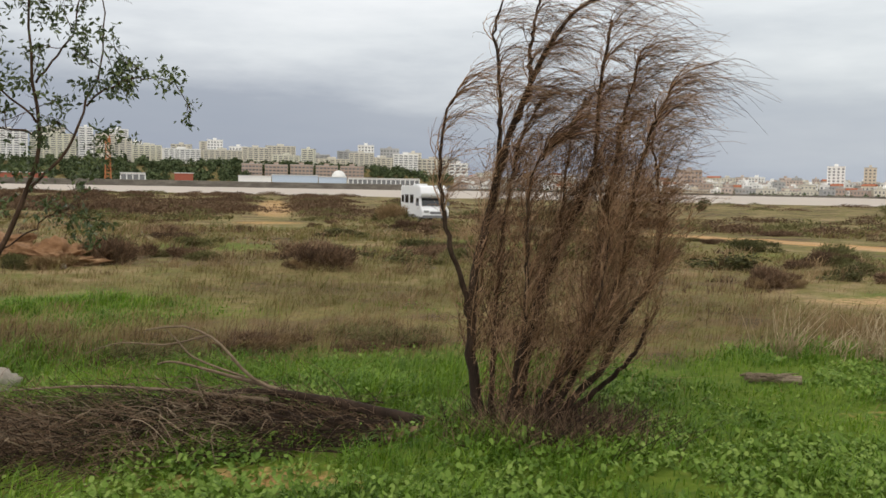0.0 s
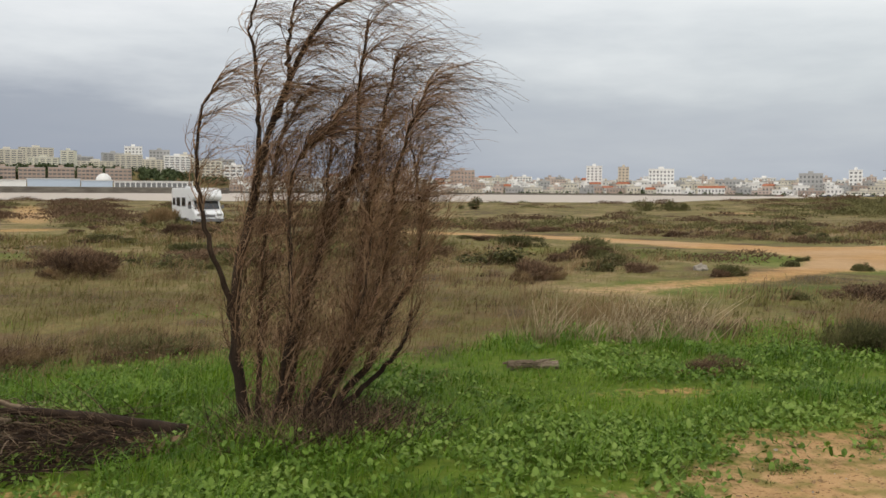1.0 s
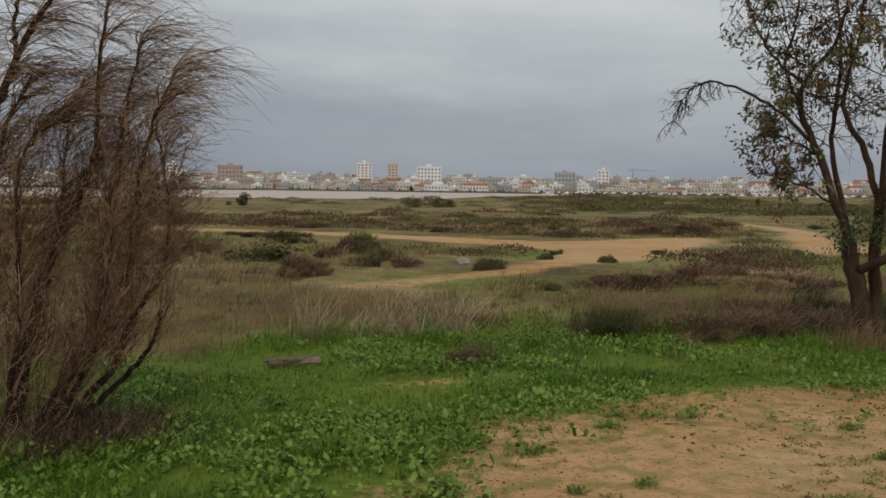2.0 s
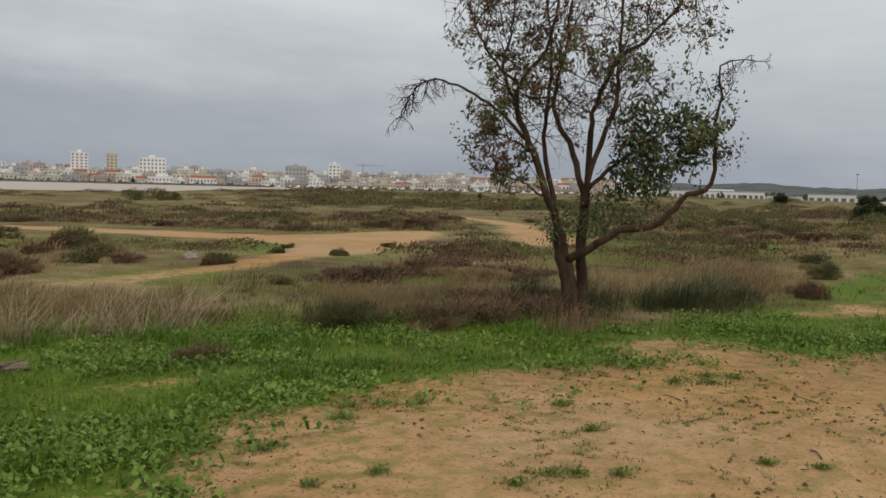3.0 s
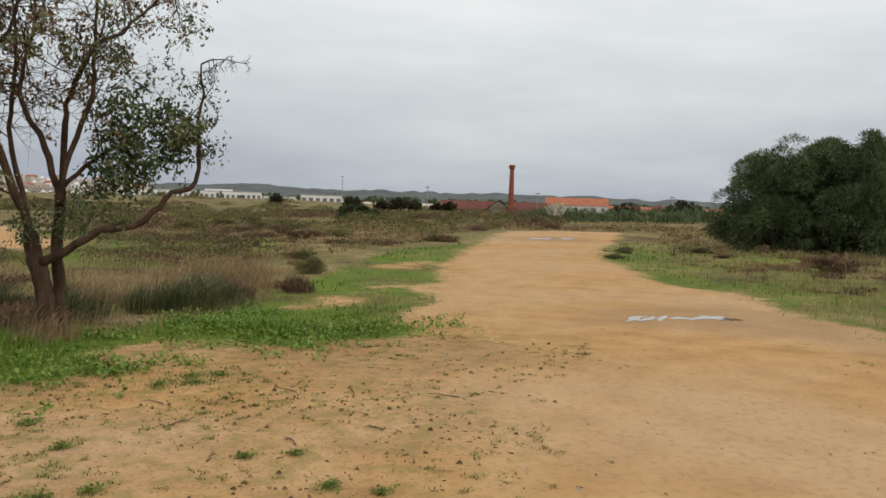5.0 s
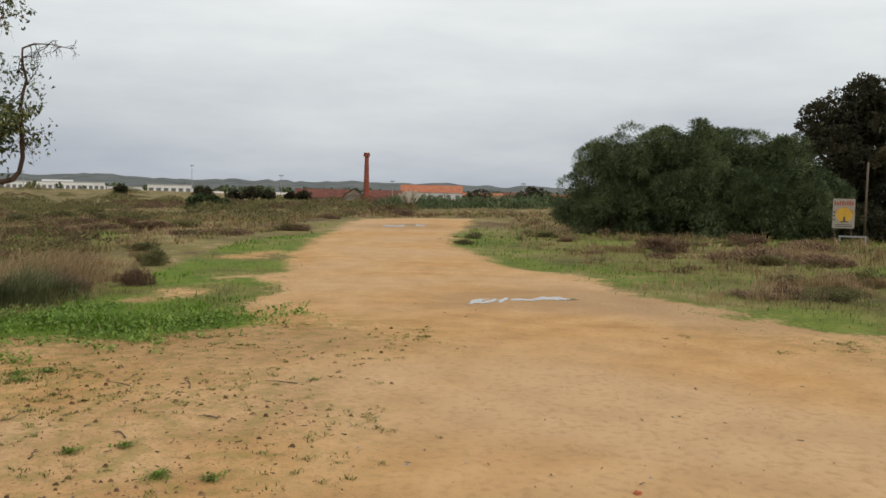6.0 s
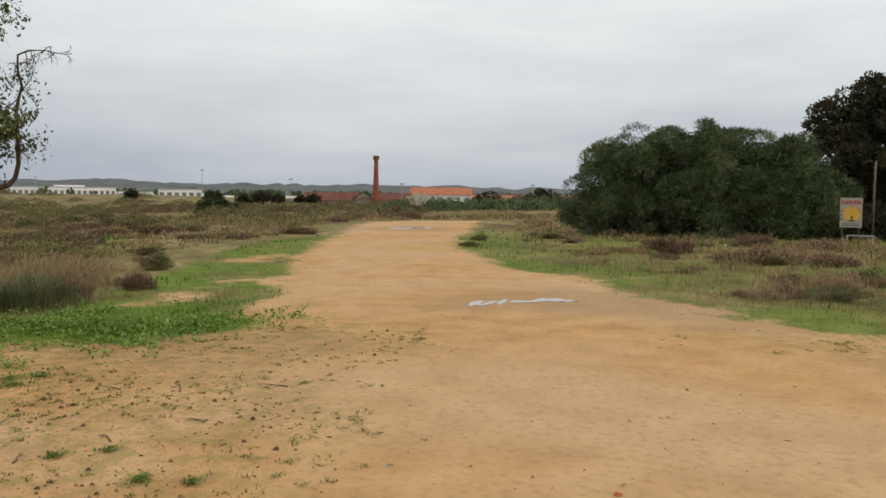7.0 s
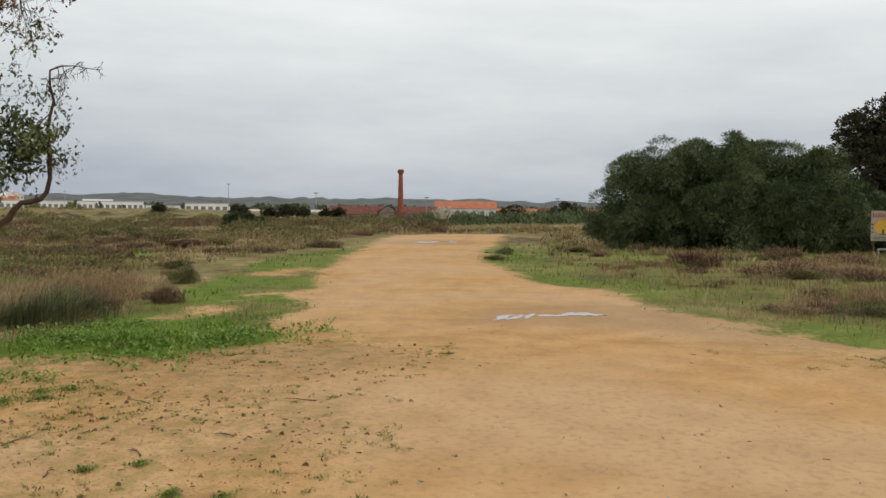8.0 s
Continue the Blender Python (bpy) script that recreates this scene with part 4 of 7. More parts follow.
    lines = b[:, None] + rng.uniform(0.2, 0.55, n)[:, None, None] * (d0 * q + bend * q * q)
    lines[..., 2] = np.maximum(lines[..., 2], z0 + 0.005)
    strands(h, lines, np.full(n, 0.006), np.full(n, 0.0025))
    part("dark_core", h.mesh("dark_core", M_BARK), root, "dark packed sticks put in for the shade under the twigs")["kind"] = "stuff"
    h = Heap()
    n = 520
    u = -0.9 - rng.random(n) * 2.4
    b = np.stack([to(a, c, z0 + e) for a, c, e in zip(u, rng.normal(-0.1, 0.3, n) - 0.5 * np.clip((-u - 1.2) / 1.5, 0, 1), rng.uniform(0.05, 0.26, n))])
    d0 = np.stack([rng.normal(-0.5, 0.6, n), rng.normal(-0.2, 0.4, n), rng.normal(0.35, 0.3, n)], -1)[:, None]
    d1 = np.stack([rng.normal(-0.2, 0.9, n), rng.normal(-0.2, 0.6, n), rng.normal(-0.5, 0.6, n)], -1)[:, None]
    lines = b[:, None] + rng.uniform(0.15, 0.42, n)[:, None, None] * (d0 * q + (d1 - d0) * 0.6 * q * q)
    lines[..., 2] = np.maximum(lines[..., 2], z0 + 0.005)
    strands(h, lines, np.full(n, 0.0048), np.full(n, 0.0016))
    green = Heap()
    n2 = 700
    b = np.stack([to(a, c, z0 + e) for a, c, e in zip(rng.normal(-1.95, 0.3, n2), rng.normal(-0.15, 0.2, n2), np.abs(rng.normal(0.12, 0.06, n2)))])
    e = np.stack([rng.normal(-0.2, 0.1, n2), rng.normal(0, 0.08, n2), rng.normal(0.0, 0.06, n2)], -1)[:, None]
    strands(green, b[:, None] + e * q, np.full(n2, 0.0022), np.full(n2, 0.0012))
    part("wilted_foliage", green.mesh("wilted_foliage", M_RUSH), root, "still green wilted shoots")["kind"] = "stuff"
    lit = Heap()
    n = 1500
    u = -0.05 - rng.random(n) * 1.5
    b = np.stack([to(a, c, z0 + e) for a, c, e in zip(u, rng.normal(-0.16, 0.12, n), np.abs(rng.normal(0.0, 0.03, n)))])
    leaves(lit, b, rng.uniform(0.03, 0.08, n), rng, droop=-0.2, narrow=0.5)
    part("dead_leaves", lit.mesh("dead_leaves", M_SCRUB), root, "dark dead leaves under the stem")["kind"] = "stuff"
    part("bare_tangle", h.mesh("bare_tangle", M_PALEBRANCH), root, "pale bare twigs standing out")["kind"] = "stuff"


brush_pile()


# ---- grass and weeds ----
def scatter(rng, n, az0, az1, r0, r1, power=1.0):
    a = np.radians(rng.uniform(az0, az1, n))
    r = (rng.uniform(r0 ** power, r1 ** power, n)) ** (1 / power)
    return r * np.sin(a), r * np.cos(a)


M_SPROUT = material("thin_yellowed_sprouts", ((0.07, 0.09, 0.015), (0.15, 0.17, 0.03), (0.26, 0.24, 0.07)), 0.9, 4, 0.7, island=1.2, fine=9, back=0.2)


def meadow():
    rng = np.random.default_rng(3)
    # juicy grass close by
    h = Heap()
    xa, ya = scatter(rng, 170000, -30, 80, 3.9, 13.5, 1.25)
    xb, yb = scatter(rng, 60000, 40, 116, 12, 48, 1.0)
    x, y = np.concatenate([xa, xb]), np.concatenate([ya, yb])
    lush, sand = lush_at(x, y), sand_at(x, y)
    r = np.hypot(x, y)
    tall = np.clip(0.55 + 0.9 * ss(fbm(x, y, 0.7, 15), -0.1, 0.5) + 0.6 * ss(6.6 - np.abs(y - 7.6) * 2 + 0 * x, 3.4, 6.5) * (1 - ss(x, -0.2, 1.2)) + 0.25 * fbm(x, y, 1.5, 12), 0.25, 1.9)
    patchy = ss(fbm(x, y, 1.0, 14), -0.45, 0.25)
    keep = rng.random(len(x)) < lush * (1 - sand) ** 2 * (0.25 + 0.75 * patchy)
    x, y, tall, r = x[keep], y[keep], tall[keep], r[keep]
    tall = tall * (0.35 + 0.65 * ss(-sand_dist(x, y), -0.2, 0.9))
    z = land(x, y)
    blades(h, np.stack([x, y, z - 0.01], -1), rng.uniform(0.07, 0.19, len(x)) * tall, rng.uniform(0.004, 0.010, len(x)) * np.maximum(1, r / 9), 0.8, rng, wind=0.15)
    tagged(new("green_grass", h.mesh("green_grass", M_GRASS)), "bright green winter grass beside the earth clearing", "grass", kind="stuff")
    # broad-leaved weeds
    h = Heap()
    x, y = scatter(rng, 24000, -30, 78, 3.6, 12.5, 1.2)
    sand, lush = sand_at(x, y), lush_at(x, y)
    near = ss(fbm(x, y, 0.9, 51), -0.25, 0.3) * lush
    zone = np.maximum(1 - ss(sand_dist(x, y), -2.6, -1.2) * 0 - ss(-sand_dist(x, y), 1.2, 2.6), 0.16)
    fringe = 0.20 * ss(fbm(x, y, 0.8, 53), 0.0, 0.4) * ss(1.6 - sand_dist(x, y), 0.0, 1.6) * (x < 6.5)
    keep = rng.random(len(x)) < near * zone * np.maximum((1 - sand) ** 1.5, fringe)
    x, y = x[keep], y[keep]
    k = 10
    cx, cy = np.repeat(x, k) + rng.normal(0, 0.05, len(x) * k), np.repeat(y, k) + rng.normal(0, 0.05, len(x) * k)
    cz = land(cx, cy) + np.abs(rng.normal(0.035, 0.028, len(cx)))
    n = len(cx)
    a = rng.uniform(0, 2 * np.pi, n)
    sz = rng.uniform(0.007, 0.019, n)
    ring = []
    tilt = rng.normal(0, 0.6, (n, 2))
    for q in range(6):
        an = a + q * np.pi / 3
        rr = sz * (1.15 if q == 0 else 1.0)
        px, py = rr * np.cos(an), rr * np.sin(an)
        ring.append(np.stack([cx + px, cy + py, cz + px * tilt[:, 0] + py * tilt[:, 1] + 0.25 * sz * (q % 2)], -1))
    h.add_many(np.stack(ring, 1), [(0, 1, 2, 3), (0, 3, 4, 5)])
    tagged(new("broadleaf_weeds", h.mesh("broadleaf_weeds", M_WEED)), "low broad-leaved green weeds along the bare earth", "weeds", kind="stuff")
    # stands of tall dry growth
    for name, mat, stands, lab in (("tall_dry_grass", M_DRY, ((8.35, 6.2, 0.34), (8.75, 6.0, 0.3), (8.1, 6.35, 0.4), (12.6, 8.4, 1.3), (14.2, 7.9, 1.2), (9.6, 9.4, 1.4), (7.4, 8.9, 1.0), (10.9, 7.8, 0.9), (13.4, 7.4, 0.8), (12.9, 8.0, 0.8), (15.0, 7.4, 0.8), (16.5, 8.5, 1.4), (-3.4, 9.2, 1.2), (-0.6, 9.9, 1.1), (1.2, 10.2, 1.0), (-5.2, 9.0, 1.0), (4.6, 10.4, 1.0), (24, -7.5, 1.5), (16.5, -5.8, 0.9)), "tall dry golden-brown grass stands"),
                                   ("tall_brown_weeds", M_SCRUB, ((8.6, 7.5, 0.9), (11.8, 7.2, 0.8), (13.4, 7.0, 0.8), (-2.2, 9.1, 0.8), (-0.9, 9.4, 0.8), (0.3, 9.6, 0.7), (-4.2, 8.6, 0.8), (6.6, 8.3, 0.6), (5.0, 9.3, 0.7), (9.4, 8.0, 0.9)), "tall brown dead weeds at the edge of the grass"),
                                   ("rush_stand", M_RUSH, ((11.3, 6.5, 0.55), (12.2, 6.6, 0.6), (10.5, 6.8, 0.5), (11.8, 6.5, 0.5), (9.7, 7.0, 0.5), (9.1, 7.5, 0.5)), "dark green rushes in rough grass beside the tree")):
        h = Heap()
        for x0, y0, w in stands:
            n = int((2500 if mat == M_DRY else 6800 if mat == M_RUSH else 1900) * w)
            x, y = x0 + rng.normal(0, 0.75, n) * w, y0 + rng.normal(0, 0.5, n) * w
            thin = rng.random(n) < ss(fbm(x, y, 0.55, 151), -0.35, 0.3)
            x, y = x[thin], y[thin]
            ok = sand_dist(x, y) < -0.25
            x, y = x[ok], y[ok]
            core = np.exp(-(((x - x0) / w) ** 2 + ((y - y0) / w) ** 2) * 0.9)
            dd = np.hypot(x, y)
            blades(h, np.stack([x, y, land(x, y) - 0.02], -1), rng.uniform(0.12, {"rush_stand": 0.82, "tall_dry_grass": 0.64}.get(name, 0.54), len(x)) * (0.4 + 0.6 * core) * (0.7 + 0.6 * rng.random(len(x)) ** 3), rng.uniform(0.003, 0.006, len(x)) * np.maximum(1, dd / 10), 0.45, rng, wind=0.3, droop=0.2)
        tagged(new(name, h.mesh(name, mat)), lab, "grass", kind="stuff")
    # tussocks of the open field
    for name, mat, n, seed, lab in (("dry_tussocks", M_DRY, 3600, 141, "tussocks of dry brown grass in the field"), ("olive_tussocks", M_OLIVE, 3600, 142, "tussocks of olive grass in the field"), ("brown_tussocks", M_SCRUB, 1300, 143, "low brown heathy tufts in the field")):
        h = Heap()
        x, y = scatter(rng, n, -30, 116, 7.5, 75, 0.6)
        lush, sand = lush_at(x, y), sand_at(x, y)
        keep = (rng.random(n) < (1 - 0.95 * lush) * (sand < 0.05)) & (fbm(x, y, 5.0, seed) > -0.12) & ~((np.hypot(x, y) > 17) & (sand_dist(x, y) > -2.2)) & (line_dist(x, y, TRACK_UP) > 7)
        x, y = x[keep], y[keep]
        r = np.hypot(x, y)
        k = 26
        size = np.repeat(rng.uniform(0.10, 0.34, len(x)) * np.clip(0.75 + r / 45, 0.75, 1.6), k)
        m = len(x) * k
        cx, cy = np.repeat(x, k) + rng.normal(0, 0.5, m) * size, np.repeat(y, k) + rng.normal(0, 0.5, m) * size
        wid = rng.uniform(0.004, 0.008, m) * np.maximum(1, np.repeat(r, k) / 10)
        blades(h, np.stack([cx, cy, land(cx, cy) - 0.02], -1), size * rng.uniform(0.5, 1.3, m), wid, 0.9, rng, wind=0.35, droop=0.25)
        tagged(new(name, h.mesh(name, mat)), lab, "grass", kind="stuff")
    # sparse sprouts on the bare earth
    h = Heap()
    x, y = scatter(rng, 9000, 5, 112, 2.6, 12.0, 1.0)
    d = sand_dist(x, y)
    keep = (sand_at(x, y) > 0.4) & (rng.random(len(x)) < worn_at(x, y) * (x < 10.5) * 0.8) & (rng.random(len(x)) < ss(fbm(x, y, 0.8, 71), -0.25, 0.4))
    x, y = x[keep], y[keep]
    k = 14
    spread = np.repeat(rng.uniform(0.015, 0.05, len(x)) * np.where(rng.random(len(x)) < 0.12, 1.5, 0.8), k)
    cx, cy = np.repeat(x, k) + rng.normal(0, 1, len(x) * k) * spread, np.repeat(y, k) + rng.normal(0, 1, len(x) * k) * spread
    blades(h, np.stack([cx, cy, land(cx, cy) - 0.004], -1), rng.uniform(0.010, 0.036, len(cx)), rng.uniform(0.004, 0.010, len(cx)), 1.5, rng, wind=0.0)
    tagged(new("sprouts", h.mesh("sprouts", M_SPROUT)), "small green sprouts scattered on bare sandy earth", "weeds", kind="stuff")
    # olive and dry grass of the open field
    for name, mat, n, az0, az1, r0, r1, hh, ww, dens, seed, label in (
            ("olive_grass", M_OLIVE, 190000, -30, 116, 7.0, 30, (0.05, 0.19), (0.004, 0.009), 0.8, 81, "olive green rough grass of the open field"),
            ("dry_grass", M_DRY, 150000, -30, 116, 7.5, 30, (0.07, 0.27), (0.003, 0.007), 0.6, 83, "dry brown grass of the open field"),
            ("far_olive_grass", M_OLIVE, 80000, -28, 116, 26, 120, (0.08, 0.26), (0.03, 0.08), 0.8, 85, "distant olive field grass"),
            ("far_dry_grass", M_DRY, 70000, -28, 116, 26, 120, (0.08, 0.28), (0.03, 0.07), 0.7, 87, "distant dry field grass")):
        h = Heap()
        x, y = scatter(rng, n, az0, az1, r0, r1, 1.0)
        lush, sand = lush_at(x, y), sand_at(x, y)
        clump = ss(fbm(x, y, 2.2, seed), -0.25, 0.35)
        keep = rng.random(n) < dens * (1 - 0.93 * lush) * (1 - sand) ** 2 * (0.15 + 0.85 * clump)
        keep &= ~((np.hypot(x, y) > 20) & (sand_dist(x, y) > -2.0)) & ((np.hypot(x, y) < 20) | (line_dist(x, y, TRACK_UP) > 7))
        x, y, clump = x[keep], y[keep], clump[keep]
        blades(h, np.stack([x, y, land(x, y) - 0.02], -1), rng.uniform(*hh, len(x)) * (0.45 + 0.75 * clump), rng.uniform(*ww, len(x)), 1.7, rng, wind=0.5, droop=0.45)
        tagged(new(name, h.mesh(name, mat)), label, "grass", kind="stuff")


meadow()


# ---- shrubs ----
def shrub(name, kind, seed, label, coarse=1.0):
    """A unit shrub, one metre across and one metre high; coarse: breadth of its shoots."""
    rng = np.random.default_rng(seed)
    root = thing(name, (0, 0, -60), label, "shrub", "shrubs of the open field")
    st, fo = Heap(), Heap()
    n = 30
    a, lean = rng.uniform(0, 2 * np.pi, n), rng.uniform(0.05, 0.9, n)
    top = np.stack([np.cos(a) * lean * 0.62, np.sin(a) * lean * 0.62, rng.uniform(0.55, 0.95, n) * (1 - 0.45 * lean)], -1)
    q = np.linspace(0, 1, 4)[None, :, None]
    foot = np.stack([np.cos(a), np.sin(a), 0 * a], -1) * 0.10
    foot[:, 2] = -0.06
    bend = np.stack([0 * a + 0.08, 0 * a, 0 * a], -1)
    lines = foot[:, None] * (1 - q) + top[:, None] * q + bend[:, None] * q * q
    strands(st, lines, np.full(n, 0.008), np.full(n, 0.003))
    lobes = [(0, 0, 0.32, 0.36)] + [(rng.normal(0, 0.30), rng.normal(0, 0.30), rng.uniform(0.08, 0.55), rng.uniform(0.14, 0.30)) for _ in range(9)]
    for x, y, z, r in lobes:
        k = int((420 if kind == 'leaf' else 1500) * r)
        d = rng.normal(size=(k, 3))
        d /= np.linalg.norm(d, axis=1)[:, None]
        c = np.array([x, y, z]) + d * (r * rng.uniform(0.3, 1.0, k) ** 0.5 * np.where(rng.random(k) < 0.22, rng.uniform(1.0, 1.5, k), 1.0))[:, None] * np.array([1, 1, 0.85])
        c[:, 2] = np.maximum(c[:, 2], 0.01 + rng.random(k) * 0.08)
        if kind == "leaf":
            leaves(fo, c, rng.uniform(0.04, 0.10, k) * coarse ** 0.5, rng, droop=-0.1, narrow=0.6)
        else:
            e = d * 0.45 + np.array([0.22, 0, 0.75]) + rng.normal(0, 0.25, (k, 3))
            e *= (rng.uniform(0.07, 0.22, k) / np.linalg.norm(e, axis=1))[:, None]
            s = np.cross(e, rng.normal(size=(k, 3)))
            s *= (coarse * rng.uniform(0.003, 0.008, k) / (np.linalg.norm(s, axis=1) + 1e-9))[:, None]
            fo.add_many(np.stack([c - s, c + s, c + e], 1), [(0, 1, 2)])
    part("woody_base", st.mesh("woody_base", M_SCRUB), root)["kind"] = "stuff"
    mats = {"leaf": M_SCRUBG, "green": M_SCRUBG, "brown": M_SCRUB, "dry": M_DRY}
    part("foliage", fo.mesh("foliage", mats[kind]), root)["kind"] = "stuff"
    return root


SHRUB_KINDS = {"b": ("shrub", "brown", 100, 3, "low dark brown heath shrub in dry grass"), "m": ("shrub", "green", 110, 3, "olive green twiggy shrub in rough grass"),
               "g": ("shrub", "leaf", 120, 3, "compact dark green leafy shrub in the field"), "s": ("grass_tussock", "dry", 130, 2, "tall dry tussock of bleached grass")}
SHRUBS = {key + size: [shrub(name, kind, seed + k, label, coarse) for k in range(n)] for key, (name, kind, seed, n, label) in SHRUB_KINDS.items() for size, coarse in (("near", 1.0), ("far", 1.7))}
shrub_rng = random.Random(4)
used_first = set()


def put_shrub(kind, x, y, w, h, near=True):
    src = shrub_rng.choice(SHRUBS[kind + ("far" if math.hypot(x, y) > 16 else "near")])
    if near and w < 2.6:
        for _ in range(2):
            s = shrub_rng.uniform(0.35, 0.7)
            put_shrub(shrub_rng.choice('bms') if kind in 'bm' else 'm', x + shrub_rng.uniform(-0.8, 0.8) * w, y + shrub_rng.uniform(-0.4, 0.5) * w, w * s, h * s * 1.1, False)
    m = pose(x, y, float(land(x, y)) - 0.02, 0, 0, shrub_rng.uniform(-180, 180) if kind == 'g' else shrub_rng.uniform(-40, 40)) @ Matrix.Diagonal((w * 0.95, w * shrub_rng.uniform(0.72, 0.95), h * 0.92, 1))
    if src.name not in used_first:
        used_first.add(src.name)
        src.matrix_basis = m
        return src
    c = src.copy()
    scene.collection.objects.link(c)
    for ch in src.children:
        k = ch.copy()
        scene.collection.objects.link(k)
        k.parent = c
    c.matrix_basis = m
    return c


# beyond the broom tree
for kind, x, y, w, h in (("b", -2.7, 18.1, 1.1, 0.72), ("b", -6.5, 21.5, 0.9, 0.37), ("b", -8.3, 20.9, 1.0, 0.75), ("b", -2.1, 8.8, 0.8, 0.28), ("m", -0.8, 9.4, 0.9, 0.32), ("m", -3.0, 8.3, 0.8, 0.26),
                         ("b", 5.8, 16.6, 0.8, 0.58), ("b", 9.9, 23.8, 1.1, 0.65), ("m", -4.5, 36.2, 1.4, 0.46), ("s", -4.3, 68.5, 2.2, 2.0), ("s", -4.9, 68.8, 1.6, 1.5), ("g", 45.2, 158.7, 3.9, 3.2), ("g", 73.8, 147.7, 4.1, 3.4), ("g", 78.2, 145.2, 2.5, 2.9)):
    put_shrub(kind, x, y, w, h)
# along the tracks
for kind, x, y, w, h in (("g", 13.6, 19.6, 0.40, 0.32), ("g", 14.4, 18.0, 0.38, 0.34), ("g", 18.1, 20.0, 0.37, 0.33), ("g", 15.7, 21.9, 0.31, 0.25), ("g", 8.7, 12.4, 0.44, 0.27), ("b", 5.8, 16.4, 0.9, 0.53),
                         ("m", 10.6, 25.2, 1.5, 0.8), ("b", 10.5, 12.4, 1.3, 0.46), ("b", 12.1, 12.3, 1.2, 0.54), ("b", 13.0, 10.9, 1.5, 0.48), ("b", 32.9, 37.2, 1.9, 0.8), ("b", 33.5, 34.7, 2.1, 0.95),
                         ("g", 20.3, 18.5, 0.5, 0.36), ("g", 20.1, 16.9, 0.43, 0.40), ("m", 10.3, 17.0, 0.75, 0.38)):
    put_shrub(kind, x, y, w, h)
# round the leafy tree
for kind, x, y, w, h in (("m", 6.4, 7.9, 0.7, 0.55), ("b", 8.1, 7.3, 1.25, 0.5), ("b", 8.9, 7.8, 1.3, 0.45), ("b", 4.1, 7.3, 0.5, 0.24), ("b", 5.5, 9.7, 0.45, 0.18),
                         ("b", 14.2, 5.95, 0.58, 0.48), ("b", 13.3, 6.7, 0.7, 0.5), ("b", 12.6, 12.8, 1.1, 0.5), ("m", 18.3, 7.3, 0.7, 0.5), ("m", 9.8, 7.6, 0.9, 0.4), ("b", 7.3, 7.6, 0.8, 0.45)):
    put_shrub(kind, x, y, w, h)
# both sides of the road
for kind, x, y, w, h in (("g", 37.1, 9.1, 1.1, 0.5), ("b", 26.0, -4.6, 1.5, 0.75), ("b", 22.3, -6.0, 1.75, 0.62), ("b", 21.7, -7.5, 1.2, 0.5), ("b", 44.5, -4.0, 1.7, 0.8), ("b", 20.3, -4.2, 0.5, 0.16), ("m", 17.1, -5.3, 0.7, 0.27),
                         ("m", 17.1, -6.6, 0.9, 0.42), ("m", 34.0, -1.5, 0.9, 0.3), ("g", 29.1, 1.3, 0.55, 0.29), ("b", 32.9, 10.8, 2.4, 0.33), ("m", 22.6, 9.3, 0.9, 0.31), ("g", 33.1, 1.2, 0.83, 0.33),
                         ("b", 30.0, -8.0, 1.3, 0.6), ("b", 28.5, -9.3, 1.6, 0.55)):
    put_shrub(kind, x, y, w, h)
# scattered over the middle field
far_rng = np.random.default_rng(55)
placed = 0
while placed < 130:
    a, r = radians(far_rng.uniform(-22, 92)), 20 * (70 / 20) ** far_rng.random()
    x, y = r * math.sin(a), r * math.cos(a)
    if float(sand_dist(x, y)) > -1.2 or float(line_dist(np.array(x), np.array(y), TRACK_UP)) < 6 or (radians(84) < a and r < 70) or float(fbm(np.array(x), np.array(y), 22.0, 33)) < -0.18:
        continue
    w = far_rng.uniform(0.4, 1.5) * (0.8 + r / 110)
    put_shrub(str(far_rng.choice(["b", "b", "b", "m", "m", "g"])), x, y, w, w * far_rng.uniform(0.30, 0.55), False)
    placed += 1


# low heath along the bare edge before the roadside trees
placed = 0
while placed < 30:
    x, y = far_rng.uniform(14, 34), far_rng.uniform(-12, -2)
    if float(sand_dist(x, y)) > -0.6 or float(fbm(np.array(x), np.array(y), 3.0, 35)) < -0.05:
        continue
    w = far_rng.uniform(0.3, 0.9)
    put_shrub(str(far_rng.choice(["b", "b", "m", "s"])), x, y, w, w * far_rng.uniform(0.25, 0.5), False)
    placed += 1


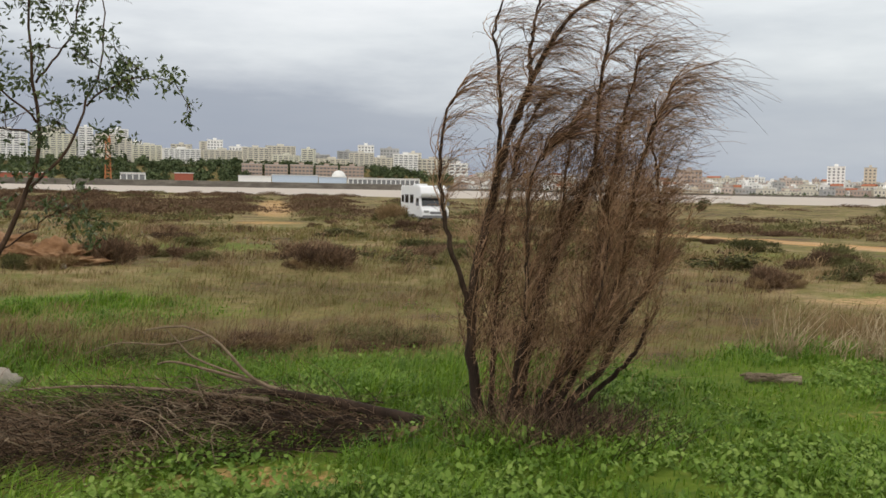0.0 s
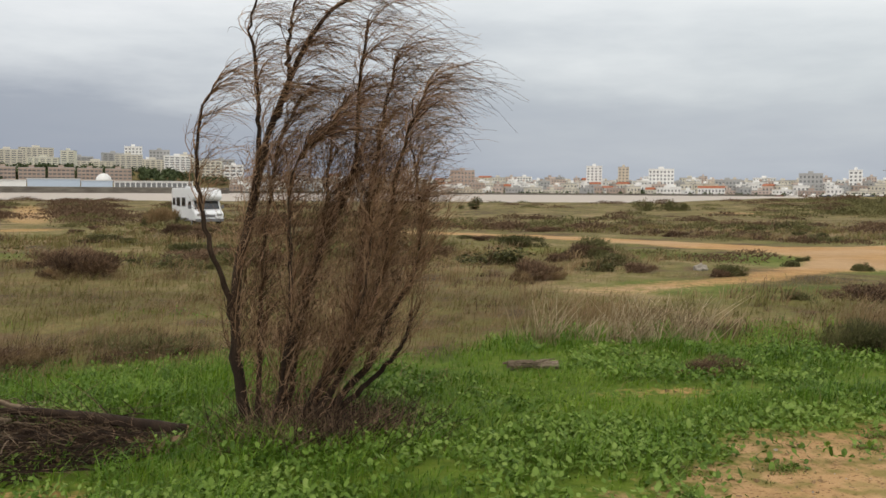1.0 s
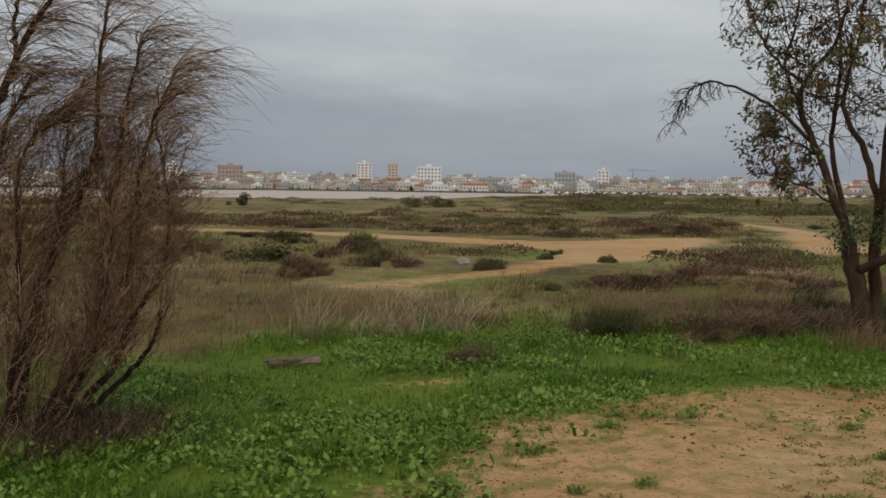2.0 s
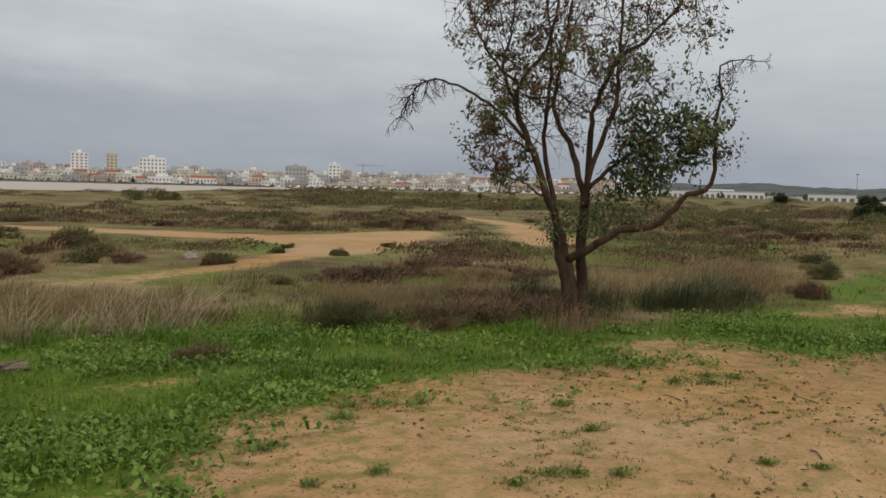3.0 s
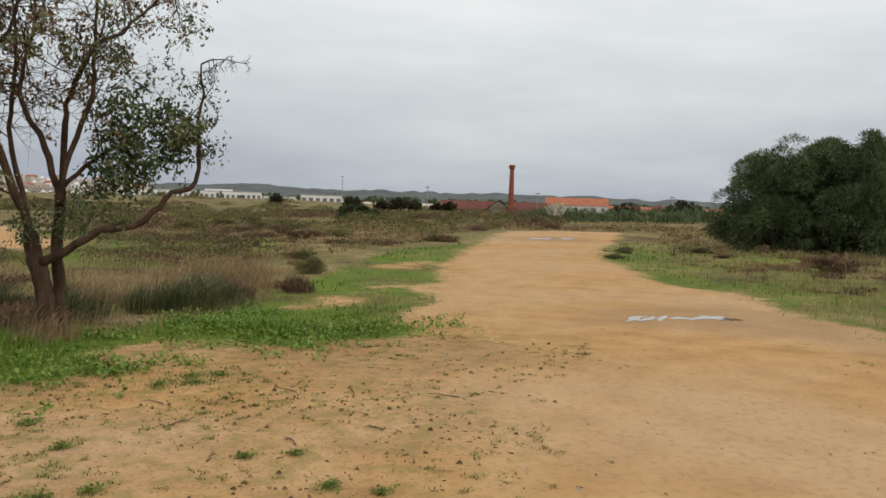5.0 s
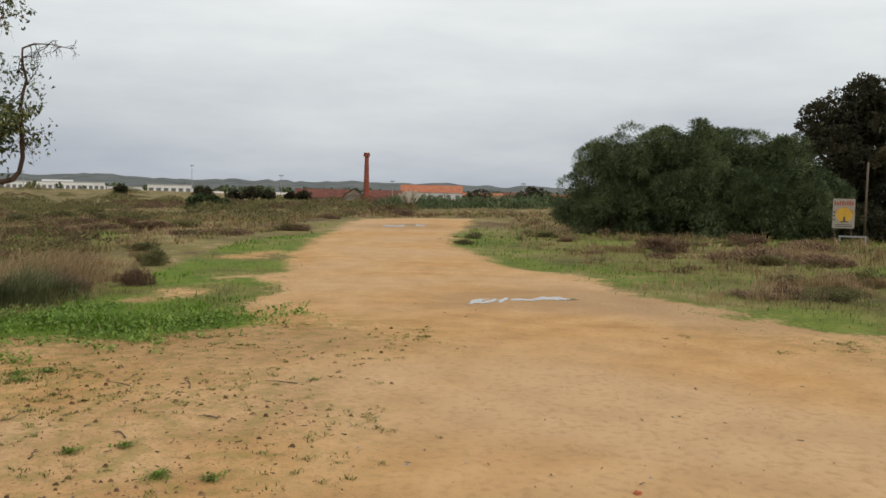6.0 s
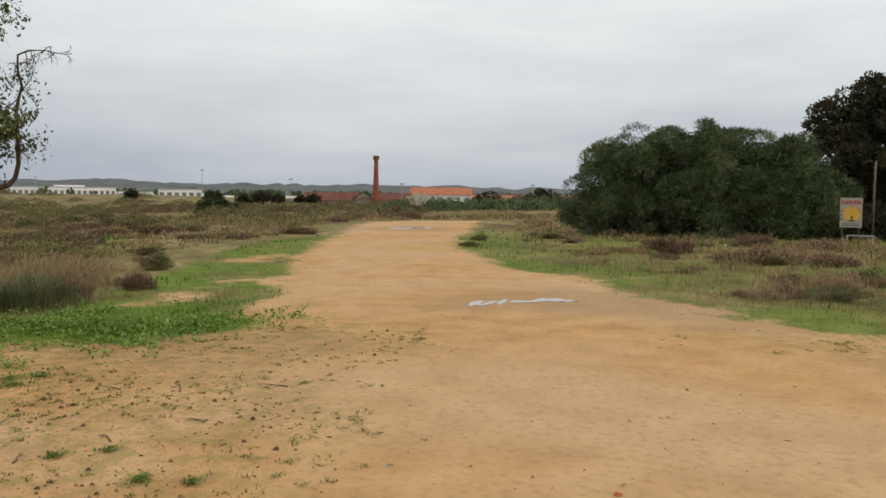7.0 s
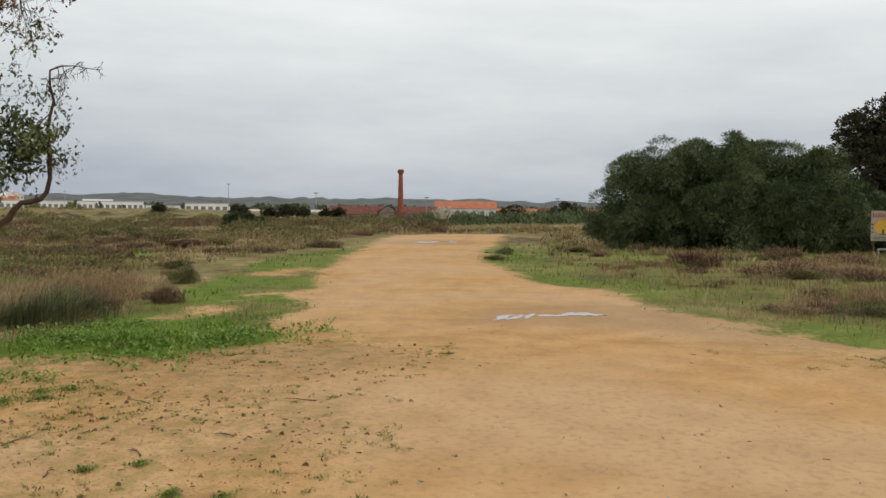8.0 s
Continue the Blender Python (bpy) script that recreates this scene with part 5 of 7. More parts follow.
def far_scrub():
    """Scrub too far off to count, down to the shore and before the brickworks."""
    rng = np.random.default_rng(66)
    heaps = {"b": Heap(), "g": Heap(), "h": Heap()}
    spots = []
    while len(spots) < 420:
        a, r = radians(rng.uniform(-28, 93)), 55 * (230 / 55) ** rng.random()
        x, y = r * math.sin(a), r * math.cos(a)
        if 0.17 * x + 0.985 * y > 228 or (a > radians(84) and r < 62) or float(sand_dist(x, y)) > -2 or float(fbm(np.array(x), np.array(y), 40.0, 37)) < -0.15:
            continue
        w = rng.uniform(1.0, 3.0) * (0.6 + r / 130)
        spots.append((x, y, w, w * rng.uniform(0.16, 0.28), "b" if rng.random() < 0.55 else "g"))
    while len(spots) < 640:
        a, r = radians(rng.uniform(54, 84)), 50 * (330 / 50) ** rng.random()
        x, y = r * math.sin(a), r * math.cos(a)
        if float(sand_dist(x, y)) > -2:
            continue
        w = rng.uniform(1.0, 2.6) * (0.6 + r / 150)
        spots.append((x, y, w, w * rng.uniform(0.2, 0.42), "b" if rng.random() < 0.22 else "g"))
    for k in range(260):
        a, r = radians(rng.uniform(16, 64)), 21 * (75 / 21) ** rng.random()
        x, y = r * math.sin(a), r * math.cos(a)
        if float(sand_dist(x, y)) < -1.2 and float(line_dist(np.array(x), np.array(y), TRACK_UP)) > 5 and float(fbm(np.array(x), np.array(y), 9.0, 39)) > -0.2:
            spots.append((x, y, rng.uniform(0.7, 1.8), rng.uniform(0.16, 0.42), "b" if rng.random() < 0.6 else "g"))
    for k in range(34):
        a, r = radians(82.4 + k * 0.33 + rng.uniform(-0.15, 0.15)), rng.uniform(104, 124)
        spots.append((r * math.sin(a), r * math.cos(a), rng.uniform(2.4, 4.0), rng.uniform(1.2, 2.1), "h"))
    for k in range(130):
        a, r = radians(rng.uniform(33, 57)), rng.uniform(150, 225)
        spots.append((r * math.sin(a), r * math.cos(a), rng.uniform(4, 8), rng.uniform(0.7, 1.6) * float(ss(math.degrees(a), 32, 39)), "g"))
    for k in range(210):
        a, r = radians(rng.uniform(-28, -6)), rng.uniform(88, 232)
        if abs(math.degrees(a) + 10.87) < 1.5:
            continue
        spots.append((r * math.sin(a), r * math.cos(a), rng.uniform(3, 7), rng.uniform(0.5, 1.1), "b"))
    for x, y, w, h, kind in spots:
        z = float(land(x, y))
        n = 330
        q = rng.normal(0, 0.36, (n, 2))
        top = np.exp(-(q ** 2).sum(1) * 2.4) * rng.uniform(0.2, 1.0, n)
        c = np.stack([x + q[:, 0] * w, y + q[:, 1] * w, z + top * h * 0.85], -1)
        e = np.stack([rng.normal(0.15, 0.5, n), rng.normal(0, 0.5, n), rng.uniform(0.4, 1.0, n)], -1) * (h * rng.uniform(0.15, 0.4, n))[:, None]
        s = np.cross(e, rng.normal(size=(n, 3)))
        s *= (0.022 * w * rng.uniform(0.5, 1.0, n) / (np.linalg.norm(s, axis=1) + 1e-9))[:, None]
        heaps[kind].add_many(np.stack([c - s, c + s, c + e], 1), [(0, 1, 2)])
    tagged(new("far_brown_scrub", heaps["b"].mesh("far_brown_scrub", M_FARBROWN)), "distant brown scrub down to the shore", "scrub", kind="stuff")
    tagged(new("far_green_scrub", heaps["g"].mesh("far_green_scrub", M_FAROLIVE)), "distant olive green scrub on the plain", "scrub", kind="stuff")
    tagged(new("far_hedge", heaps["h"].mesh("far_hedge", M_CROWN)), "dark green hedge before the brickworks", "hedge", kind="stuff")


far_scrub()


M_PLUME = material("bleached_plume", ((0.5, 0.45, 0.36), (0.68, 0.63, 0.53)), 2, 4, 0.9, island=0.6, back=0.2)


def pampas(x, y, w, h, seed):
    rng = np.random.default_rng(seed)
    root = thing("pampas_grass", (x, y, float(land(x, y))), "pampas grass clump with bleached plumes", "grass")
    lo, pl = Heap(), Heap()
    n = 260
    b = np.stack([rng.normal(0, w * 0.12, n), rng.normal(0, w * 0.12, n), np.zeros(n)], -1)
    blades(lo, b, rng.uniform(0.5, 0.8, n) * h, np.full(n, 0.02), 0.7, rng, wind=0.1, droop=0.4)
    part("blade_mass", lo.mesh("blade_mass", M_DRY), root)["kind"] = "stuff"
    for _ in range(26):
        d = np.array([rng.normal(0, 0.45), rng.normal(0, 0.35), 1.0])
        p0, p1 = d * h * 0.45, d * h * rng.uniform(0.8, 1.05)
        k = 60
        q = rng.random(k)[:, None]
        c = p0 + (p1 - p0) * q
        leaves(pl, c, np.full(k, 0.16 * h * 0.6), rng, droop=-0.8, narrow=0.5)
    part("plume_mass", pl.mesh("plume_mass", M_PLUME), root, "pale feathery plumes")["kind"] = "stuff"


pampas(86.0, 9.4, 2.4, 1.9, 6)


def reeds(x, y, w, h, n, seed):
    """A stand of dead pale stalks."""
    rng = np.random.default_rng(seed)
    root = thing("dead_reeds", (x, y, float(land(x, y)) - 0.02), "stand of bleached dead stalks at the grass edge", "reeds", "dead stalks")
    h_ = Heap()
    b = np.stack([rng.normal(0, w * 0.3, n), rng.normal(0, w * 0.14, n), np.zeros(n)], -1)
    d = np.stack([rng.normal(0.05, 0.42, n), rng.normal(0, 0.35, n), np.ones(n)], -1)
    q = np.linspace(0, 1, 5)[None, :, None]
    e = np.stack([rng.normal(0.1, 0.2, n), rng.normal(0, 0.2, n), np.zeros(n)], -1)
    L = rng.uniform(0.15, 1.0, n)[:, None, None] * h
    strands(h_, b[:, None] + L * (d[:, None] * q + e[:, None] * q * q), np.full(n, 0.006), np.full(n, 0.002))
    part("stalk_mass", h_.mesh("stalk_mass", M_STRAW), root)["kind"] = "stuff"


reeds(3.2, 9.0, 0.4, 0.55, 90, 1)
reeds(4.2, 9.0, 0.7, 0.52, 160, 2)
reeds(4.8, 8.9, 0.5, 0.55, 130, 3)
reeds(3.75, 9.2, 0.5, 0.34, 60, 4)


# ---- logs, stones, sticks, the mound, puddles ----
def rotten_log():
    root = thing("rotten_log", (2.58, 7.66, float(land(2.58, 7.66)) + 0.03), "short weathered log lying in low green weeds", "log", turn=-14)
    grey = material("grey_weathered_wood", ((0.09, 0.062, 0.042), (0.2, 0.15, 0.105), (0.34, 0.27, 0.2)), 14, 6, 0.9, bump=0.02, stretch=(0.3, 1, 1))
    rng = np.random.default_rng(19)
    h = Heap()
    xs = np.linspace(-0.24, 0.22, 13)
    h.tube([(x, rng.normal(0, 0.006), 0.012 + rng.normal(0, 0.004)) for x in xs], 0.034 + rng.uniform(-0.010, 0.012, 13), 8)
    part("wood", h.mesh("wood", grey), root)
    for k in range(7):
        x, y = rng.uniform(-0.22, 0.2), rng.uniform(-0.04, 0.03)
        h = Heap()
        h.tube([(x - 0.08, y, 0.02 + rng.uniform(0, 0.02)), (x, y + 0.01, 0.045), (x + rng.uniform(0.06, 0.14), y + rng.normal(0, 0.02), 0.03 + rng.uniform(0, 0.03))], [0.010, 0.013, 0.003], 5)
        part("bark_splinter", h.mesh("bark_splinter", grey), root)


rotten_log()


M_RED = material("rust_red_earth", ((0.10, 0.06, 0.03), (0.22, 0.115, 0.055), (0.32, 0.20, 0.11)), 1.5, 6, 0.95, bump=0.04)


def stone(x, y, w, h, seed, label="pale rough stone in the grass", mat=None, cat="stone"):
    bm = bmesh.new()
    bmesh.ops.create_icosphere(bm, subdivisions=3 if w < 1 else 5, radius=0.5)
    for v in bm.verts:
        k = 1 + (0.5 if w < 3 else 0.16) * noise.noise(v.co * 2.4 + Vector((seed, 0, 0))) + 0.28 * noise.noise(v.co * 6 + Vector((0, seed, 0))) + (0.22 * noise.noise(v.co * 15) + 0.14 * noise.noise(v.co * 34) if mat == M_RED else 0)
        v.co = Vector((v.co.x * w * k, v.co.y * w * 0.8 * k, (v.co.z + 0.25) * h * k))
    me = bpy.data.meshes.new("stone")
    bm.to_mesh(me)
    bm.free()
    me.materials.append(mat or M_STONE)
    me.polygons.foreach_set("use_smooth", np.ones(len(me.polygons), bool))
    ob = new("stone", me)
    ob.location = (x, y, float(land(x, y)))
    return tagged(ob, label, cat, "field stones")


stone(10.55, 18.58, 0.32, 0.2, 1)
stone(-9.4, 19.2, 0.45, 0.35, 3)
stone(-3.72, 7.0, 0.28, 0.22, 4)
mound = stone(-8.4, 18.4, 2.0, 0.6, 7, "heap of rust-red earth with scrub on it", M_RED, "earth heap")
mound.name = "earth_mound"
mound2 = stone(-10.4, 19.6, 2.2, 0.75, 9, "heap of rust-red earth with scrub on it", M_RED, "earth heap")
mound2.name = "earth_mound"
rubble_rng = random.Random(31)
for k in range(26):
    stone(-9.3 + rubble_rng.uniform(-2.1, 1.6), 18.2 + rubble_rng.uniform(-0.9, 0.5), rubble_rng.uniform(0.08, 0.26), rubble_rng.uniform(0.06, 0.18), 60 + k, "broken pale stone beside the red earth heap" if k % 3 else "rust-red clod beside the earth heap", None if k % 3 else M_RED)
for kind, x, y, w, h in (("b", -7.1, 18.9, 1.1, 0.85), ("m", -8.6, 17.6, 0.8, 0.45), ("m", -9.9, 18.4, 0.9, 0.6), ("b", -10.6, 18.6, 0.9, 0.7), ("s", -7.9, 17.4, 0.7, 0.4)):
    put_shrub(kind, x, y, w, h)


for x, y, w in ((15.1, -3.95, 0.06), (15.3, -4.1, 0.05), (14.9, -4.15, 0.04), (14.8, -5.0, 0.07), (15.0, -3.6, 0.05), (14.6, -4.6, 0.05)):
    stone(x, y, w, w * 0.7, x * 7, "small pale stone on the dark verge")
for x, y, w in ((15.0, -3.9, 0.7), (14.8, -4.5, 0.8), (14.7, -5.1, 0.7), (15.6, -4.8, 0.8)):
    put_shrub("b", x, y, w, 0.14, False)


def stick(x, y, length, turn, seed, fork=True):
    rng = np.random.default_rng(seed)
    root = thing("fallen_stick", (x, y, float(land(x, y)) + 0.008), "dry brown stick lying on bare earth", "stick", "sticks on the earth", turn)
    h = Heap()
    pts = curve_pts([(-length / 2, 0, 0.0), (-length / 6, rng.normal(0, 0.008), 0.004), (length / 6, rng.normal(0, 0.014), 0.004), (length / 2, rng.normal(0, 0.02), 0.0)], 9)
    h.tube(pts, np.linspace(0.006, 0.002, 9), 5)
    if fork:
        h.tube([pts[4], pts[4] + np.array([length * 0.15, 0.03, 0.006]), pts[4] + np.array([length * 0.28, 0.05, 0.0])], [0.004, 0.003, 0.0015], 5)
    part("wood", h.mesh("wood", M_STICK, True), root)


for k, (x, y, ln, turn) in enumerate(((6.9, 2.95, 0.26, 70), (7.05, 2.42, 0.36, 20), (5.7, 3.2, 0.34, -10), (6.2, 3.7, 0.22, 65), (7.2, 1.7, 0.28, 80), (5.5, 2.3, 0.2, 40), (5.0, 2.6, 0.16, 10), (6.0, 1.9, 0.18, 60))):
    stick(x, y, ln, turn, 40 + k, k % 2 == 1)


M_CLOD = material("dark_earth_clod", ((0.10, 0.06, 0.03), (0.2, 0.125, 0.062), (0.32, 0.21, 0.11)), 20, 4, 0.95, island=1.0)


def litter():
    """Bits of bark, dead leaves and grit strewn over the bare earth."""
    rng = np.random.default_rng(61)
    h, g = Heap(), Heap()
    x, y = scatter(rng, 9000, 4, 116, 2.4, 13, 1.0)
    keep = (sand_at(x, y) > 0.5) & (rng.random(len(x)) < 0.10 + 0.9 * worn_at(x, y) * (x < 10)) & (rng.random(len(x)) < 0.5 + fbm(x, y, 0.9, 62))
    x, y = x[keep], y[keep]
    n = len(x)
    a = rng.uniform(0, 2 * np.pi, n)
    d = np.stack([np.cos(a), np.sin(a), np.zeros(n)], -1) * (0.004 + 0.022 * rng.random(n) ** 2.5)[:, None]
    c = np.stack([x, y, land(x, y) + 0.006], -1)
    q = np.linspace(-1, 1, 3)[None, :, None]
    strands(h, c[:, None] + d[:, None] * q, rng.uniform(0.002, 0.006, n), rng.uniform(0.001, 0.004, n))
    tagged(new("ground_litter", h.mesh("ground_litter", M_STICK)), "bits of bark and dead twigs on bare earth", "litter", kind="stuff")
    # clods of trodden earth
    k = Heap()
    x, y = scatter(rng, 9000, 20, 84, 2.8, 10.5, 1.0)
    keep = (sand_at(x, y) > 0.45) & (rng.random(len(x)) < worn_at(x, y)) & (rng.random(len(x)) < ss(fbm(x, y, 0.7, 64), -0.2, 0.35))
    x, y = x[keep], y[keep]
    n = len(x)
    s = 0.006 + 0.022 * rng.random(n) ** 3
    v = np.array([(1, 0.1, 0), (-0.4, 0.9, 0), (-0.6, -0.8, 0), (0.4, 0.1, 0.7), (-0.3, 0.3, 0.8), (-0.1, -0.4, 0.6)])
    c = np.stack([x, y, land(x, y) - 0.001], -1)
    k.add_many(c[:, None] + v[None] * s[:, None, None] * rng.uniform(0.7, 1.3, (n, 6, 1)), [(0, 1, 4, 3), (1, 2, 5, 4), (2, 0, 3, 5), (3, 4, 5)])
    tagged(new("earth_clods", k.mesh("earth_clods", M_CLOD)), "small dark clods of trodden earth", "clods", kind="stuff")
    x, y = scatter(rng, 3600, 4, 116, 2.4, 22, 1.0)
    keep = sand_at(x, y) > 0.6
    x, y = x[keep], y[keep]
    n = len(x)
    s = rng.uniform(0.003, 0.010, n) * np.where(rng.random(n) < 0.05, 2.0, 1.0)
    c = np.stack([x, y, land(x, y)], -1)
    v = np.array([(1, 0, 0), (-0.5, 0.87, 0), (-0.5, -0.87, 0), (0.1, 0, 0.8)])
    g.add_many(c[:, None] + v[None] * s[:, None, None] * rng.uniform(0.7, 1.3, (n, 4, 1)), [(0, 1, 3), (1, 2, 3), (2, 0, 3)])
    tagged(new("grit", g.mesh("grit", M_STONE)), "small pale pebbles on the sandy road", "pebbles", kind="stuff")


litter()


def weed_tuft(x, y, size, seed):
    rng = np.random.default_rng(seed)
    root = thing("weed_tuft", (x, y, float(land(x, y)) - 0.004), "small green weed tuft growing on bare sandy earth", "weed", "weed tufts on the earth")
    h, g = Heap(), Heap()
    n = int(60 + 900 * size)
    a, r = rng.uniform(0, 2 * np.pi, n), size * np.abs(rng.normal(0, 0.6, n))
    b = np.stack([r * np.cos(a) * 1.3, r * np.sin(a), 0 * a], -1)
    blades(h, b, rng.uniform(0.012, 0.05, n), rng.uniform(0.003, 0.006, n), 1.8, rng, wind=0.1, droop=0.35)
    part("blade_mass", h.mesh("blade_mass", M_SPROUT), root)["kind"] = "stuff"
    k = n // 3
    c = b[:k] * 0.8 + np.stack([rng.normal(0, 0.015, k), rng.normal(0, 0.015, k), rng.uniform(0.006, 0.03, k)], -1)
    leaves(g, c, rng.uniform(0.012, 0.028, len(c)), rng, droop=-0.3, narrow=0.8)
    part("leaf_mass", g.mesh("leaf_mass", M_WEED), root)["kind"] = "stuff"


for k, (x, y, size) in enumerate(((7.1, 3.89, 0.26), (6.72, 3.98, 0.18), (7.28, 3.72, 0.16), (6.9, 3.75, 0.12), (3.96, 3.17, 0.12), (4.08, 3.08, 0.08), (3.68, 3.18, 0.10), (4.34, 5.02, 0.22), (4.1, 5.12, 0.16), (4.55, 4.85, 0.12), (3.84, 4.85, 0.12), (3.25, 3.82, 0.07),
                                 (2.42, 4.71, 0.12), (3.05, 4.6, 0.12), (2.83, 3.9, 0.06), (5.09, 2.43, 0.06), (4.75, 1.74, 0.08), (4.73, 1.45, 0.05), (5.25, 2.17, 0.05), (4.9, 3.55, 0.06), (5.3, 4.1, 0.08), (4.25, 2.9, 0.07))):
    weed_tuft(x, y, size, 400 + k)
stone(4.78, -0.84, 0.05, 0.02, 15, "small brick-red shard on the bare earth", material("brick_shard", ((0.3, 0.08, 0.03), (0.42, 0.13, 0.06)), 30, 4, 0.9), "shard").name = "brick_shard"

M_PUDDLE = material("still_puddle", ((0.22, 0.17, 0.12), (0.30, 0.23, 0.16)), 3, 4, 0.02, spec=1.0)


def puddle(x, y, rx, ry, seed, turn):
    pts = []
    for k in range(72):
        a = 2 * math.pi * k / 72
        r = 1 + 0.8 * noise.noise(Vector((math.cos(a) * 1.7, math.sin(a) * 1.7, seed))) + 0.18 * noise.noise(Vector((math.cos(a) * 5, math.sin(a) * 5, seed)))
        pts.append((math.cos(a) * rx * r, math.sin(a) * ry * r))
    z = float(np.mean([land(x + a, y + b) for a, b in pts[::6]])) + 0.004
    bm = bmesh.new()
    bm.faces.new([bm.verts.new((a, b, 0)) for a, b in pts])
    me = bpy.data.meshes.new("puddle")
    bm.to_mesh(me)
    bm.free()
    me.materials.append(M_PUDDLE)
    ob = new("puddle", me)
    ob.matrix_world = pose(x, y, float(z), 0, 0, turn)
    tagged(ob, "shallow puddle of rainwater on the sandy road", "puddle", "puddles on the road")


for k, (x, y, rx, ry, turn) in enumerate(((13.2, 0.30, 0.42, 0.07, -14), (13.15, 0.12, 0.36, 0.06, -16), (13.3, -0.06, 0.40, 0.05, -12), (13.5, -0.36, 0.14, 0.17, 10), (13.7, -0.60, 0.30, 0.10, -28), (13.75, -0.84, 0.22, 0.14, -20), (13.7, -1.05, 0.16, 0.13, 0))):
    puddle(x, y, rx, ry, 1.7 * k, turn)
puddle(42.6, 5.4, 0.7, 0.6, 7.0, 0)
puddle(43.8, 4.5, 0.9, 0.7, 9.0, 0)


# ---- the dark trees beside the road ----
def dense_tree(name, x, y, lobes, mat, seed, label, n_leaf, leaf_len, leaf_w, az, trunk_r=0.14):
    """lobes: (right, depth, height, radius) seen from heading az."""
    rng = np.random.default_rng(seed)
    z0 = float(land(x, y))
    root = thing(name, (x, y, z0), label, "tree", "trees beside the road")
    to = view_plane(0, 0, az)
    tr = Heap()
    for k, (u, d, z, r) in enumerate(lobes):
        p = to(u, d, z)
        base = to(u * 0.12, d * 0.12, 0)
        line = curve_pts([base - np.array([0, 0, 0.15]), base * 0.7 + p * 0.1 + np.array([0, 0, z * 0.22]), p * 0.6 + np.array([0, 0, 0]), p], 9)
        line[1:-1] += rng.normal(0, 0.05, (7, 3))
        h = Heap()
        h.tube(line, np.linspace(trunk_r * (0.55 if k else 1), 0.03, 9), 7)
        part("trunk" if k == 0 else "limb", h.mesh("limb", M_BARK, True), root)
    cr = Heap()
    tot = sum(l[3] ** 2 for l in lobes)
    for u, d, z, r in lobes:
        here, centre = int(n_leaf * r * r / tot), to(u, d, z)
        # an inner fill that closes the crown
        k = int(here * 0.22)
        ball = rng.normal(0, 1, (k, 3))
        ball *= (r * rng.uniform(0.25, 0.72, k) / np.linalg.norm(ball, axis=1))[:, None]
        cc = centre + ball
        e = rng.normal(0, 1, (k, 3)) * leaf_len * 0.5
        s = np.cross(e, rng.normal(0, 1, (k, 3)))
        s *= (leaf_w * 3.0 / (np.linalg.norm(s, axis=1) + 1e-9))[:, None]
        ok = cc[:, 2] > 0.1
        cr.add_many(np.stack([cc, cc + e * 0.5 + s, cc + e, cc + e * 0.5 - s], 1)[ok], [(0, 1, 2, 3)])
        # plumes over the lobe, bright tops over dark hollows
        m = max(5, int(7 * r * r) + 4)
        dirs = rng.normal(size=(m, 3)) + np.array([0, 0, 0.25])
        dirs /= np.linalg.norm(dirs, axis=1)[:, None]
        c = centre + dirs * (r * rng.uniform(0.6, 0.98, m))[:, None] * np.array([1, 1, 0.9])
        k = int(here * 0.78 / m)
        size = np.repeat(rng.uniform(0.28, 0.52, m) * r ** 0.5, k)[:, None]
        out = np.repeat(dirs, k, 0)
        ball = rng.normal(0, 1, (m * k, 3)) + out * 0.45 + np.array([0, 0, 0.35])
        ball /= np.linalg.norm(ball, axis=1)[:, None]
        cc = np.repeat(c, k, 0) + ball * size * rng.uniform(0.35, 1.0, (m * k, 1)) ** 0.5 * np.array([1.1, 1.1, 0.75])
        e = ball * 0.75 + out * 0.3 + rng.normal(0, 0.28, (m * k, 3)) + np.array([0.12, -0.1, 0.25])
        e *= (rng.uniform(0.5, 1.25, m * k) * leaf_len / np.linalg.norm(e, axis=1))[:, None]
        s = np.cross(e, ball + np.array([0, 0, 0.5]) + rng.normal(0, 0.35, (m * k, 3)))
        s = np.cross(s, e) * 0.35 / leaf_len + s
        s *= (leaf_w / (np.linalg.norm(s, axis=1) + 1e-9))[:, None]
        ok = cc[:, 2] > 0.1
        cc, e, s = cc[ok], e[ok], s[ok]
        cr.add_many(np.stack([cc, cc + e * 0.5 + s, cc + e + np.array([0, 0, -0.25 * leaf_len]), cc + e * 0.5 - s], 1), [(0, 1, 2, 3)])
    part("crown", cr.mesh("crown", mat), root)["kind"] = "stuff"
    return root


